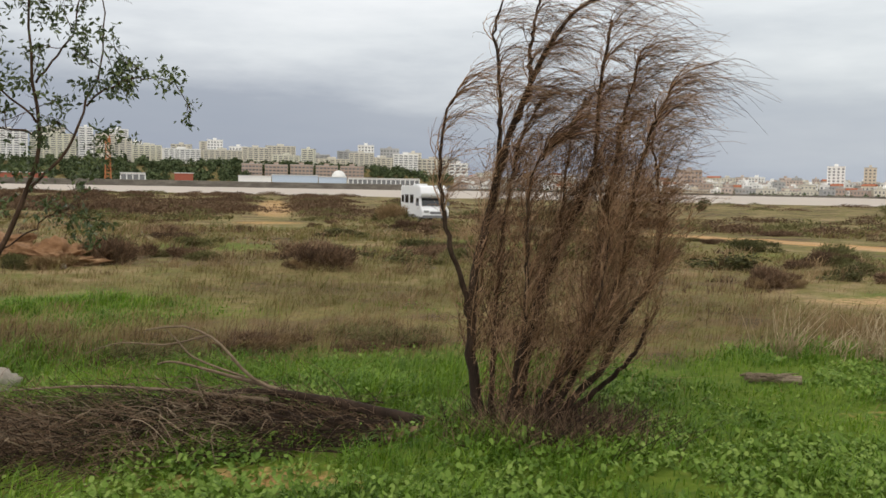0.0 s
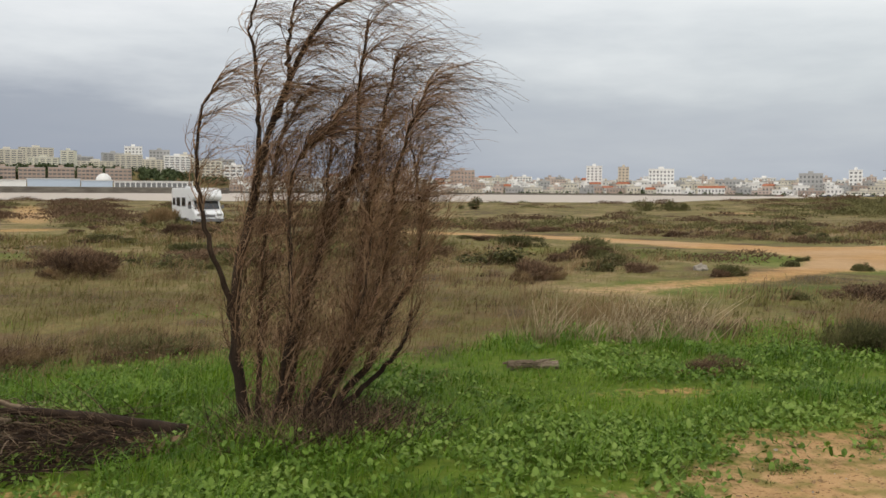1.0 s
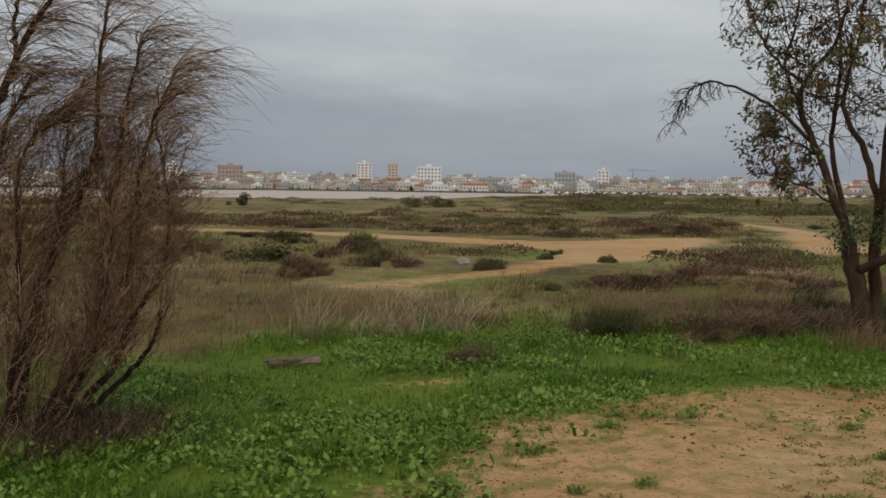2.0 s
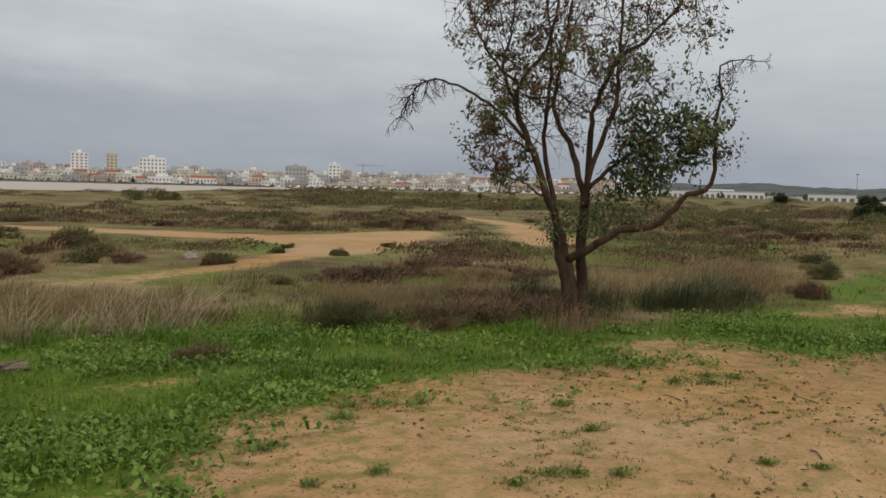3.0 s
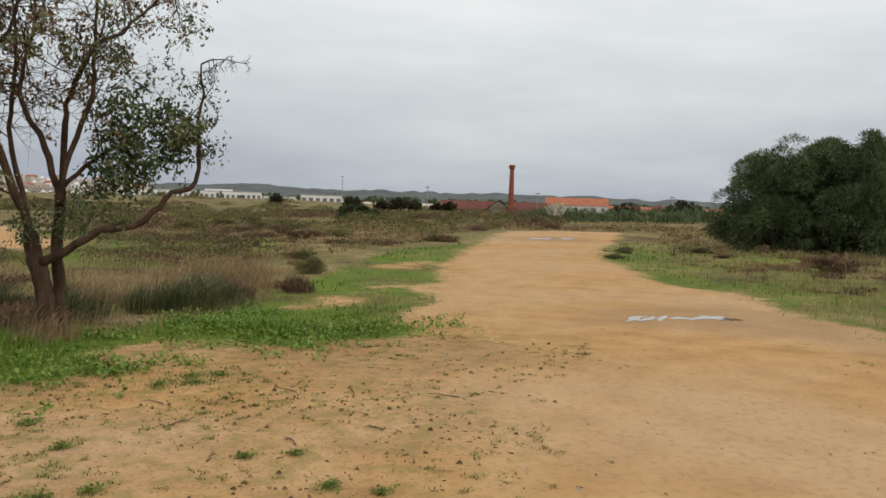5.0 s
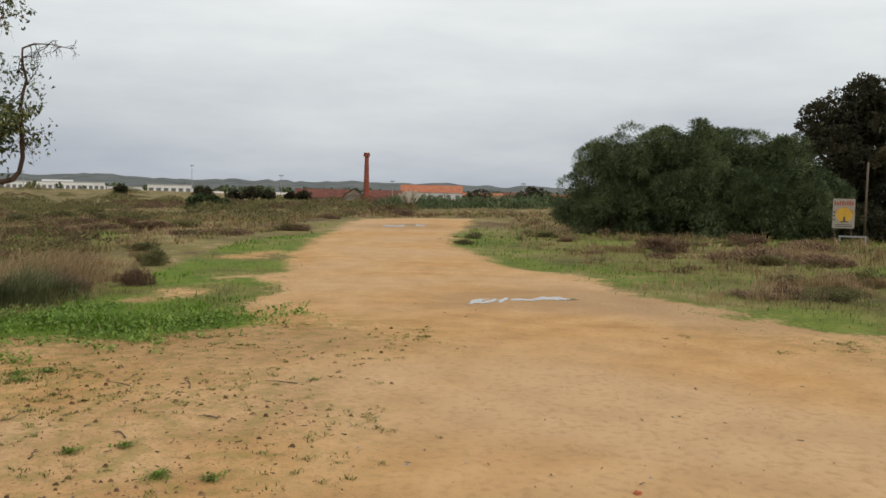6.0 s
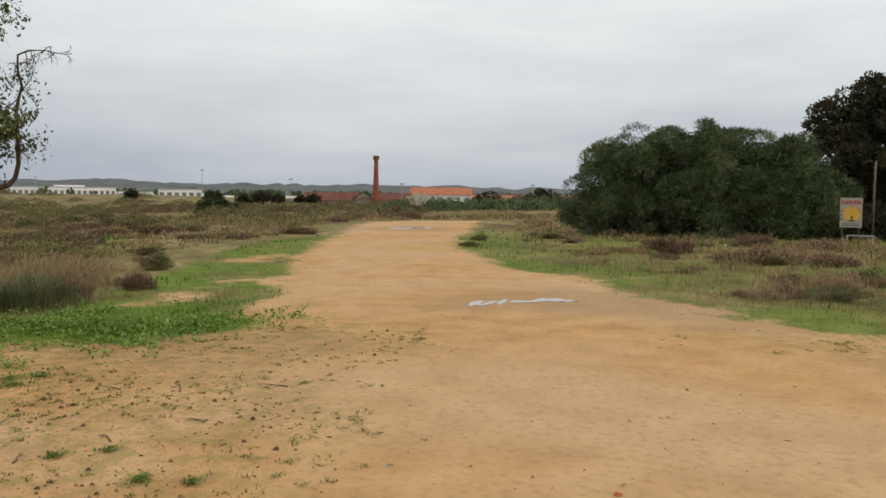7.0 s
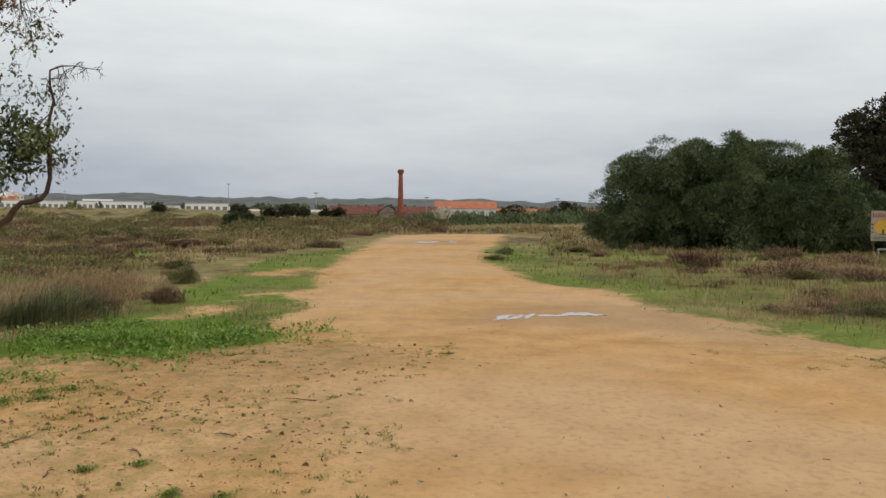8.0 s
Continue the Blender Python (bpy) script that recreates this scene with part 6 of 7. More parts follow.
FEATHER = "broad feathery dark green tree beside the road"
dense_tree("roadside_tree", 38.6, -4.9, [(-0.2, 0, 2.3, 1.7), (-1.6, 0.3, 1.5, 1.2), (-2.5, 0.5, 1.0, 0.55), (0.9, -0.3, 3.0, 1.5), (0.2, -0.8, 1.2, 1.4), (-0.9, 0.2, 3.0, 1.0), (-1.0, -0.4, 0.8, 0.9), (0.9, -0.5, 0.6, 0.9)], M_CROWN, 201, FEATHER, 62000, 0.26, 0.011, 97)
dense_tree("roadside_tree", 38.0, -7.6, [(-0.2, 0, 3.1, 1.8), (1.5, 0.2, 3.0, 1.7), (-1.4, 0.4, 2.5, 1.5), (0.4, -0.9, 1.5, 1.7), (2.0, -0.6, 1.4, 1.5), (0.6, 0.3, 4.0, 0.9), (-0.8, -0.9, 0.7, 1.0), (1.0, -1.0, 0.6, 0.9)], M_CROWN, 202, FEATHER, 78000, 0.26, 0.011, 101)
dense_tree("roadside_tree", 37.2, -10.7, [(-0.2, 0, 2.7, 1.6), (1.3, 0.3, 2.2, 1.5), (-0.8, -0.6, 1.3, 1.5), (1.2, -0.6, 1.1, 1.4), (2.0, 0.5, 1.5, 1.1), (0.3, 0.2, 3.5, 0.9)], M_CROWN, 203, FEATHER, 62000, 0.26, 0.011, 105)
dense_tree("evergreen_tree", 43.0, -16.2, [(0, 0, 5.9, 1.5), (-1.2, 0.2, 5.0, 1.4), (1.0, 0, 5.2, 1.5), (-0.3, -0.4, 3.6, 1.7), (0.9, 0.2, 3.2, 1.6), (0.3, 0, 6.5, 0.7), (-1.9, 0, 4.4, 0.9), (-0.6, -0.3, 2.0, 1.4)], M_CROWNDARK, 204, "tall nearly black evergreen tree behind the sign", 26000, 0.22, 0.045, 109, 0.2)
dense_tree("evergreen_tree", 39.2, -17.3, [(0.4, 0, 4.4, 1.4), (1.6, 0, 4.6, 1.6), (-0.4, 0, 3.6, 1.2), (1.2, -0.4, 2.8, 1.6), (0.2, 0.3, 2.4, 1.2)], material("olive_evergreen", ((0.022, 0.020, 0.008), (0.06, 0.052, 0.02), (0.13, 0.10, 0.045)), 0.8, 4, 0.7, island=0.7, fine=3, back=0.1), 205, "olive-brown evergreen tree beside a pole", 22000, 0.22, 0.04, 112, 0.18)
dense_tree("dark_bush", 35.4, -15.4, [(0.6, 0, 0.7, 0.9), (1.8, 0, 0.9, 1.1)], M_CROWNDARK, 206, "dense dark bush beside the sign", 9000, 0.16, 0.03, 111, 0.06)
dense_tree("dark_bush", 42.0, -16.8, [(-1.5, 0, 0.9, 1.1), (0.2, 0, 1.2, 1.3), (1.8, 0, 1.3, 1.4)], M_CROWNDARK, 208, "dark undergrowth behind the sign", 12000, 0.18, 0.035, 110, 0.08)
dense_tree("dark_bush", 46.5, -11.2, [(-1.4, 0, 1.4, 1.5), (0.8, 0, 1.8, 1.7), (2.8, 0, 1.6, 1.6), (4.8, 0, 1.6, 1.6)], M_CROWNDARK, 207, "dark undergrowth behind the roadside trees", 16000, 0.2, 0.045, 104, 0.08)

# near-black low bushes, added to stand for the shade under the crowns
for bx, by, ba, bs in ((37.9, -6.0, 98, 209), (37.3, -8.8, 102, 210), (36.6, -11.8, 106, 211), (37.6, -14.2, 109, 212)):
    dense_tree("dark_bush", bx, by, [(-0.9, 0, 0.5, 0.8), (0.3, 0, 0.6, 0.9), (1.3, 0.1, 0.5, 0.8)], M_CROWNDARK, bs, "low dark bush added for the shade beneath the roadside trees", 7000, 0.16, 0.03, ba, 0.05)


# ---- the sign ----
def paint(name, rgb, rough=0.55, spread=0.12, scale=6.0):
    lo, hi = tuple(max(0, c * (1 - spread)) for c in rgb), tuple(min(1, c * (1 + spread)) for c in rgb)
    return material(name, (lo, rgb, hi), scale, 5, rough)


M_WHITE = paint("weathered_white_paint", (0.72, 0.71, 0.68))
M_STEEL = material("galvanised_steel", ((0.25, 0.25, 0.25), (0.42, 0.42, 0.41)), 10, 4, 0.5, metal=0.6)


def box(x0, x1, y0, y1, z0, z1, bevel=0.0):
    bm = bmesh.new()
    bmesh.ops.create_cube(bm, size=1)
    for v in bm.verts:
        v.co = Vector((x0 + (v.co.x + 0.5) * (x1 - x0), y0 + (v.co.y + 0.5) * (y1 - y0), z0 + (v.co.z + 0.5) * (z1 - z0)))
    if bevel:
        bmesh.ops.bevel(bm, geom=bm.edges[:], offset=bevel, segments=2, affect="EDGES")
    return bm


def facing(name, az, dist, z, label, category, group="", twist=0.0):
    """A thing whose front (-y) looks back along heading az."""
    a = radians(az)
    return thing(name, (dist * math.sin(a), dist * math.cos(a), z), label, category, group, -az + twist)


def sign():
    d = 36.0
    z0 = float(land(d * math.sin(radians(110.35)), d * math.cos(radians(110.35))))
    root = facing("sign_board", 110.02, d, z0 + 0.02, "white notice board with red lettering and yellow disc", "sign")
    # white board, its paint dimmed to hold the shade of the trees
    part("board", (box(-0.37, 0.37, -0.02, 0.02, 0.58, 1.66, 0.006), paint('sun_bleached_board', (0.36, 0.32, 0.26))), root)
    for x in (-0.28, 0.28):
        part("post", (box(x - 0.02, x + 0.02, 0.02, 0.06, -0.2, 1.6, 0.004), M_STICK), root)
    red, yellow, dark = paint("faded_red_paint", (0.36, 0.07, 0.05)), paint("faded_yellow_paint", (0.62, 0.36, 0.05)), paint("dark_print", (0.10, 0.09, 0.08))
    # the heading cannot be read: a row of upright bars
    for k in range(8):
        x = -0.32 + k * 0.083
        part("heading_bar", (box(x, x + 0.05, -0.026, -0.02, 1.42, 1.58 - 0.03 * (k % 3 == 1)), red), root)
    bm = bmesh.new()
    bmesh.ops.create_cone(bm, cap_ends=True, segments=40, radius1=0.27, radius2=0.27, depth=0.006, matrix=pose(0.02, -0.024, 1.06, 90, 0, 0))
    disc = part("disc", (bm, yellow), root, "yellow painted disc")
    for x, z, r in ((-0.16, 1.16, 0.13), (0.17, 1.14, 0.14), (0.0, 1.26, 0.12)):
        bm = bmesh.new()
        bmesh.ops.create_cone(bm, cap_ends=True, segments=24, radius1=r, radius2=r, depth=0.004, matrix=pose(x + 0.02, -0.022, z, 90, 0, 0))
        part("disc_edge", (bm, paint("faded_orange_paint", (0.50, 0.24, 0.06))), disc)
    part("disc_mark", (box(-0.01, 0.06, -0.032, -0.027, 0.80, 1.0), dark), disc)
    part("disc_mark", (box(-0.10, 0.15, -0.032, -0.027, 0.80, 0.84), dark), disc)
    for z in (0.64, 0.70):
        part("text_bar", (box(-0.29, 0.29, -0.026, -0.02, z, z + 0.025), dark), root)
    for z in (0.86, 1.0, 1.14):
        part("text_bar", (box(-0.345, -0.29, -0.026, -0.02, z, z + 0.06), dark), root)
    rail = facing("low_rail", 110.52, d - 0.7, z0, "low pale steel rail in front of the sign", "barrier")
    part("top_bar", (box(-0.45, 0.5, -0.03, 0.03, 0.30, 0.36, 0.01), M_STEEL), rail)
    for x in (-0.4, 0.44):
        part("post", (box(x - 0.03, x + 0.03, -0.03, 0.03, -0.2, 0.30), M_STEEL), rail)
    pole = facing("wooden_pole", 111.15, 38.5, float(land(36, -13.6)), "thin grey wooden utility pole beside the trees", "pole")
    h = Heap()
    h.tube([(0, 0, -0.3), (0, 0, 1.5), (0.02, 0, 3.1)], [0.05, 0.045, 0.04], 8)
    part("shaft", h.mesh("shaft", M_STICK, True), pole)


sign()


# ---- the motorhome ----
def motorhome():
    x, y = -1.85, 72.5
    root = thing("motorhome", (x, y, float(land(x, y))), "white coachbuilt motorhome parked on rough grass", "motorhome", turn=109)
    white, trim = paint("white_coachwork", (0.80, 0.81, 0.82), 0.3, 0.04), paint("grey_trim", (0.18, 0.18, 0.19), 0.5)
    glass = material("tinted_glass", ((0.012, 0.014, 0.016), (0.02, 0.022, 0.025)), 3, 3, 0.08, spec=0.8)
    tyre, rim = paint("black_tyre", (0.02, 0.02, 0.02), 0.85), paint("grey_wheel", (0.35, 0.35, 0.36), 0.4)
    # local -x is the nose; length 5.9 m
    prof = [(-2.95, 0.45), (-2.95, 0.95), (-2.75, 1.15), (-2.35, 1.32), (-2.05, 1.95), (-2.5, 2.05), (-2.62, 2.3), (-2.35, 2.78), (-1.9, 2.92), (2.85, 2.92), (2.95, 2.8), (2.95, 0.45)]
    bm = bmesh.new()
    lo = [bm.verts.new((a, -1.1, b)) for a, b in prof]
    hi = [bm.verts.new((a, 1.1, b)) for a, b in prof]
    bm.faces.new(lo)
    bm.faces.new(hi[::-1])
    for k in range(len(prof)):
        bm.faces.new((lo[k], hi[k], hi[(k + 1) % len(prof)], lo[(k + 1) % len(prof)]))
    bmesh.ops.recalc_face_normals(bm, faces=bm.faces[:])
    bmesh.ops.bevel(bm, geom=bm.edges[:], offset=0.05, segments=2, affect="EDGES")
    body = part("body", (bm, white), root)
    for sy in (-1, 1):
        for x0, x1, z0, z1 in ((-0.6, 0.25, 1.55, 2.15), (0.75, 1.6, 1.55, 2.15), (2.0, 2.6, 1.6, 2.1)):
            w = part("window", (box(x0, x1, sy * 1.115 - 0.015, sy * 1.115 + 0.015, z0, z1, 0.012), glass), body)
            part("frame", (box(x0 - 0.05, x1 + 0.05, sy * 1.105 - 0.012, sy * 1.105 + 0.012, z0 - 0.05, z1 + 0.05), trim), w)
        part("cab_window", (box(-2.05, -1.4, sy * 1.115 - 0.012, sy * 1.115 + 0.012, 1.35, 1.92, 0.01), glass), body)
        part("mirror", (box(-2.25, -2.1, sy * 1.28 - 0.1, sy * 1.28 + 0.1, 1.35, 1.65, 0.03), trim), body)
        part("headlight", (box(-2.98, -2.9, sy * 0.75 - 0.2, sy * 0.75 + 0.2, 0.82, 1.0, 0.02), M_STEEL), body)
        part("skirt", (box(-1.4, 1.1, sy * 1.11 - 0.01, sy * 1.11 + 0.01, 0.42, 0.62), trim), body)
    h = Heap()
    h.add([(-2.40, -0.95, 1.34), (-2.40, 0.95, 1.34), (-2.11, 0.9, 1.94), (-2.11, -0.9, 1.94)], [(0, 1, 2, 3)])
    h.add([(-2.44, -0.95, 1.34), (-2.44, 0.95, 1.34), (-2.15, 0.9, 1.94), (-2.15, -0.9, 1.94)], [(0, 1, 2, 3)])
    part("windscreen", h.mesh("windscreen", glass), body)
    part("bumper", (box(-3.02, -2.9, -1.08, 1.08, 0.4, 0.62, 0.03), trim), body)
    part("grille", (box(-2.97, -2.93, -0.45, 0.45, 0.72, 0.92, 0.01), trim), body)
    part("roof_box", (box(0.6, 1.6, -0.45, 0.45, 2.92, 3.05, 0.03), white), body)
    part("awning_case", (box(-0.9, 2.4, -1.22, -1.1, 2.6, 2.75, 0.02), white), body)
    for wx in (-2.05, 1.5):
        for sy in (-1, 1):
            bm = bmesh.new()
            bmesh.ops.create_cone(bm, cap_ends=True, segments=24, radius1=0.34, radius2=0.34, depth=0.24, matrix=pose(wx, sy * 0.98, 0.34, 90, 0, 0))
            bmesh.ops.bevel(bm, geom=[e for e in bm.edges if len(e.link_faces) == 2 and e.calc_face_angle() > 1], offset=0.04, segments=2, affect="EDGES")
            wheel = part("wheel", (bm, tyre), root)
            bm = bmesh.new()
            bmesh.ops.create_cone(bm, cap_ends=True, segments=20, radius1=0.2, radius2=0.17, depth=0.05, matrix=pose(wx, sy * 1.11, 0.34, 90 * sy, 0, 0))
            part("rim", (bm, rim), wheel)


motorhome()


# ---- the town over the water ----
M_GLAZE = material("shaded_glazing", ((0.14, 0.145, 0.15), (0.24, 0.24, 0.24)), 0.2, 3, 0.3, spec=0.5)
WALLS = [paint("white_render", (0.82, 0.81, 0.78), 0.85, 0.08, 0.1), paint("cream_render", (0.68, 0.64, 0.54), 0.85, 0.08, 0.1), paint("pale_ochre_render", (0.62, 0.54, 0.42), 0.85, 0.08, 0.1),
         paint("grey_render", (0.42, 0.42, 0.41), 0.85, 0.1, 0.1), paint("pinkish_render", (0.46, 0.36, 0.30), 0.85, 0.1, 0.1), paint("pale_yellow_render", (0.70, 0.68, 0.56), 0.85, 0.08, 0.1), paint("rosy_beige_render", (0.60, 0.49, 0.42), 0.85, 0.1, 0.1)]
M_TILE = material("terracotta_tiles", ((0.22, 0.07, 0.035), (0.34, 0.12, 0.06), (0.46, 0.19, 0.10)), 0.6, 5, 0.85, fine=6, bump=0.05, stretch=(1, 1, 3))
M_FLATROOF = paint("flat_roof_screed", (0.46, 0.44, 0.41), 0.9, 0.12, 0.2)
mesh_cache = {}


def boxes_mesh(name, boxes, mat):
    h = Heap()
    for x0, x1, y0, y1, z0, z1 in boxes:
        h.add([(x0, y0, z0), (x1, y0, z0), (x1, y1, z0), (x0, y1, z0), (x0, y0, z1), (x1, y0, z1), (x1, y1, z1), (x0, y1, z1)],
              [(3, 2, 1, 0), (4, 5, 6, 7), (0, 1, 5, 4), (1, 2, 6, 5), (2, 3, 7, 6), (3, 0, 4, 7)])
    return h.mesh(name, mat)


def block(az, dist, w, top, wall, storeys, bays, group, label, category="apartment block", base=-3.0, twist=0.0, gable=False, deep=13.0, strips=False, bands=99):
    """A building: floors of glazing behind bands and piers, roof and roof house. top: height above the datum."""
    z0 = float(land(dist * math.sin(radians(az)), dist * math.cos(radians(az))))
    root = facing("town_building", az, dist, z0, label, category, group, twist)
    H = max(4.0, top - z0)
    st = H / storeys
    walls = [(-w / 2, w / 2, 0.8, deep, base, H), (-w / 2, w / 2, 0, 0.8, base, 0.25)]
    pier = 0.3 if strips else 0.52
    for k in range(storeys):
        walls.append((-w / 2, w / 2, -0.45 if strips else 0.0, 0.8, (k + 0.55) * st, (k + 1) * st + (0.3 if strips else 0.15)))
    bw = w / bays
    for k in range(bays + 1):
        x = -w / 2 + k * bw
        walls.append((max(-w / 2, x - bw * pier / 2), min(w / 2, x + bw * pier / 2), 0.003, 0.8, 0.25, H - 0.02))
    part("wall", boxes_mesh("wall", walls[:1], WALLS[wall]), root)
    part("facade_grid", boxes_mesh("facade_grid", walls[1:], WALLS[wall]), root)["kind"] = "stuff"
    key = (round(w, 1), round(st, 1))
    if key not in mesh_cache:
        mesh_cache[key] = boxes_mesh("window_band", [(-w / 2 + 0.1, w / 2 - 0.1, 0.5, 0.79, 0.1, st * 0.6)], M_GLAZE)
    for k in range(max(0, storeys - bands), storeys):
        part("window_band", mesh_cache[key], root).location = (0, 0, k * st)
    if gable:
        h = Heap()
        h.add([(-w / 2 - 0.4, -0.4, H), (w / 2 + 0.4, -0.4, H), (w / 2 + 0.4, deep + 0.4, H), (-w / 2 - 0.4, deep + 0.4, H), (-w / 2 - 0.4, deep / 2, H + 2.6), (w / 2 + 0.4, deep / 2, H + 2.6)],
              [(0, 1, 5, 4), (2, 3, 4, 5), (3, 0, 4), (1, 2, 5), (3, 2, 1, 0)])
        part("roof", h.mesh("roof", M_TILE), root, "terracotta tiled roof")
    else:
        part("roof", boxes_mesh("roof", [(-w / 2 - 0.3, w / 2 + 0.3, -0.35, deep, H + 0.02, H + 0.7)], M_FLATROOF if wall != 0 else WALLS[0]), root)
        part("roof_house", boxes_mesh("roof_house", [(-w * 0.12, w * 0.1, 3, 8, H + 0.7, H + 3.2)], WALLS[wall]), root)
    return root


town_rng = random.Random(77)
# slab blocks on the rise, left of the harbour
az = -27.0
tops = ((-27, 66), (-20, 63), (-17.5, 53), (-13, 49), (-9, 44), (-2.5, 44), (1, 40))
while az < 0.5:
    w = town_rng.uniform(16, 52)
    half = math.degrees(w / 2 / 1210)
    az += half
    top = float(np.interp(az, [a for a, b in tops], [b for a, b in tops])) + town_rng.uniform(-9, 3.5)
    block(az, 1210 + town_rng.uniform(-25, 25), w, top, town_rng.choice([0, 0, 1, 1, 1, 5]), max(5, int((top - 18) / 3.1)), int(w / 6.5), "blocks on the rise", "cream apartment block with long balconies above the harbour", twist=town_rng.uniform(-14, 14), strips=True)
    az += half + math.degrees(town_rng.uniform(-4, 4) / 1210)
az = -27.0
while az < 0.5:
    w = town_rng.uniform(16, 48)
    half = math.degrees(w / 2 / 1300)
    az += half
    top = float(np.interp(az, [a for a, b in tops], [b for a, b in tops])) * 1.06 + town_rng.uniform(-9, 7)
    block(az, 1300, w, top, town_rng.choice([0, 0, 0, 1, 3]), max(5, int((top - 18) / 3.1)), int(w / 6.5), "blocks on the rise", "white apartment block behind the harbour blocks", twist=town_rng.uniform(-14, 14), strips=True)
    az += half + math.degrees(town_rng.uniform(0, 14) / 1300)
# brownish terraces below them
az = -12.7
while az < -5.9:
    w = town_rng.uniform(24, 30)
    half = math.degrees(w / 2 / 1130)
    az += half
    block(az, 1130, w, 25.0 + town_rng.uniform(-0.6, 0.8), 4, 4, 6, "harbour terraces", "brownish four-storey terrace with balconies behind the quay", strips=True)
    az += half + math.degrees(3.0 / 1130)
# towers that stand out
for az, w, top, wall, st in ((-14.3, 20, 58, 0, 9), (-5.0, 22, 56, 0, 8), (-3.5, 26, 52, 3, 7), (-2.0, 22, 47, 1, 7), (-12.9, 24, 50, 0, 6), (23.5, 19, 32.5, 0, 10), (25.3, 13, 31.5, 2, 9), (27.6, 30, 29, 0, 7), (38.6, 14, 27.5, 0, 7), (36.2, 26, 23.5, 3, 5), (15.2, 30, 27, 4, 6), (31.5, 28, 16, 3, 4), (11.8, 16, 28, 0, 7)):
    block(az, 1235 if az < 0 else 1120, w, top, wall, st, max(3, int(w / 4)), "town towers", "pale high apartment tower over the town roofs", "tower block")
# rows of town houses along the river, one above the other
for row, (dist, lo, hi) in enumerate(((1078, 3.0, 8.0), (1112, 6.0, 11.5), (1150, 9.0, 15.0), (1200, 12.0, 18.5), (1270, 15.0, 23.0))):
    az = 0.6
    while az < 58:
        w = town_rng.uniform(8, 20) if town_rng.random() < 0.85 else town_rng.uniform(22, 36)
        half = math.degrees(w / 2 / dist)
        az += half
        top = town_rng.uniform(lo, hi) * (1.0 - 0.14 * float(ss(az, 44, 56)))
        near = row < 2
        block(az, dist + town_rng.uniform(-14, 14), w, top, town_rng.choice([0, 0, 0, 1, 1, 2, 3, 4, 6, 6]), max(2, int(top / 3.2)), max(3, int(w / 3.6)), "river front houses", town_rng.choice(["white rendered town house by the river", "pale town block with rows of windows"]), "building", twist=town_rng.uniform(-25, 25), gable=town_rng.random() < 0.07, deep=11, bands=9 if near else 2)
        az += half + math.degrees(town_rng.uniform(-1.0, 5.0 if near else 2.5) / dist)


def bank_wall(name, az0, az1, dist, z0, z1, thick, mat, label, lean=2.0):
    h = Heap()
    n = 60
    rows = []
    for k in range(n + 1):
        a = radians(az0 + (az1 - az0) * k / n)
        for r, z in ((dist - lean, z0), (dist, z1), (dist + thick, z1), (dist + thick, z0)):
            rows.append((r * math.sin(a), r * math.cos(a), z))
    h.add(rows, [(4 * k + i, 4 * k + 4 + i, 4 * k + 5 + i, 4 * k + 1 + i) for k in range(n) for i in range(3)])
    tagged(new(name, h.mesh(name, mat)), label, "quay wall", kind="structure")


M_QUAY = material("dark_quay_stone", ((0.07, 0.06, 0.05), (0.13, 0.115, 0.095), (0.22, 0.20, 0.17)), 0.08, 6, 0.9, fine=0.9, stretch=(1, 1, 4))
bank_wall("harbour_wall", -40, 0.6, 905, -6, 3.2, 14, M_QUAY, "long dark stone harbour wall over the water")
bank_wall("quay_deck", -40, 0.6, 919, -6, 3.4, 160, paint("pale_concrete", (0.34, 0.32, 0.28), 0.9, 0.15, 0.05), "pale concrete quay behind the harbour wall", 0)
bank_wall("river_wall", 0.6, 57, 1055, -6, -0.4, 20, M_QUAY, "low stone river wall below the town")

# sheds on the quay
M_SHEDBLUE = paint("pale_blue_sheet", (0.50, 0.58, 0.68), 0.6)
M_SHEDRED = paint("red_brown_container", (0.34, 0.10, 0.06), 0.6)


def shed(az0, az1, z1, mat, label, bays=0, dist=935):
    w = math.radians(az1 - az0) * dist
    root = facing("quay_shed", (az0 + az1) / 2, dist, 3.4, label, "shed", "sheds on the quay")
    part("wall", boxes_mesh("wall", [(-w / 2, w / 2, 0.6 if bays else 0, 12, -0.3, z1 - 4)] + [(-w / 2, w / 2, 0, 0.6, z1 - 5, z1 - 4)] * bool(bays), mat), root)
    for k in range(bays + 1 if bays else 0):
        x = -w / 2 + w * k / bays
        part("pillar", boxes_mesh("pillar", [(x - 0.55, x + 0.55, -0.05, 0.62, -0.3, z1 - 5)], WALLS[0]), root)
    # a dark grey sheet behind the pillars stands for shade in the open bays
    if bays:
        part("open_bay", boxes_mesh("open_bay", [(-w / 2 + 0.3, w / 2 - 0.3, 0.35, 0.58, -0.2, z1 - 5.2)], M_GLAZE), root)
    part("roof", boxes_mesh("roof", [(-w / 2 - 0.5, w / 2 + 0.5, -0.6, 12.5, z1 - 3.98, z1 - 3.3)], M_WHITE), root)


shed(-12.9, -10.9, 9.6, WALLS[0], "low white harbour shed")
shed(-10.85, -8.0, 11.2, M_SHEDBLUE, "pale blue corrugated harbour shed")
shed(-7.95, -6.2, 10.0, M_SHEDBLUE, "pale blue corrugated harbour shed")
shed(-6.1, -1.6, 9.4, WALLS[0], "long white arcaded market shed on the quay", 15, 930)
shed(-16.7, -15.6, 11.0, M_SHEDRED, "red-brown harbour store on the quay")
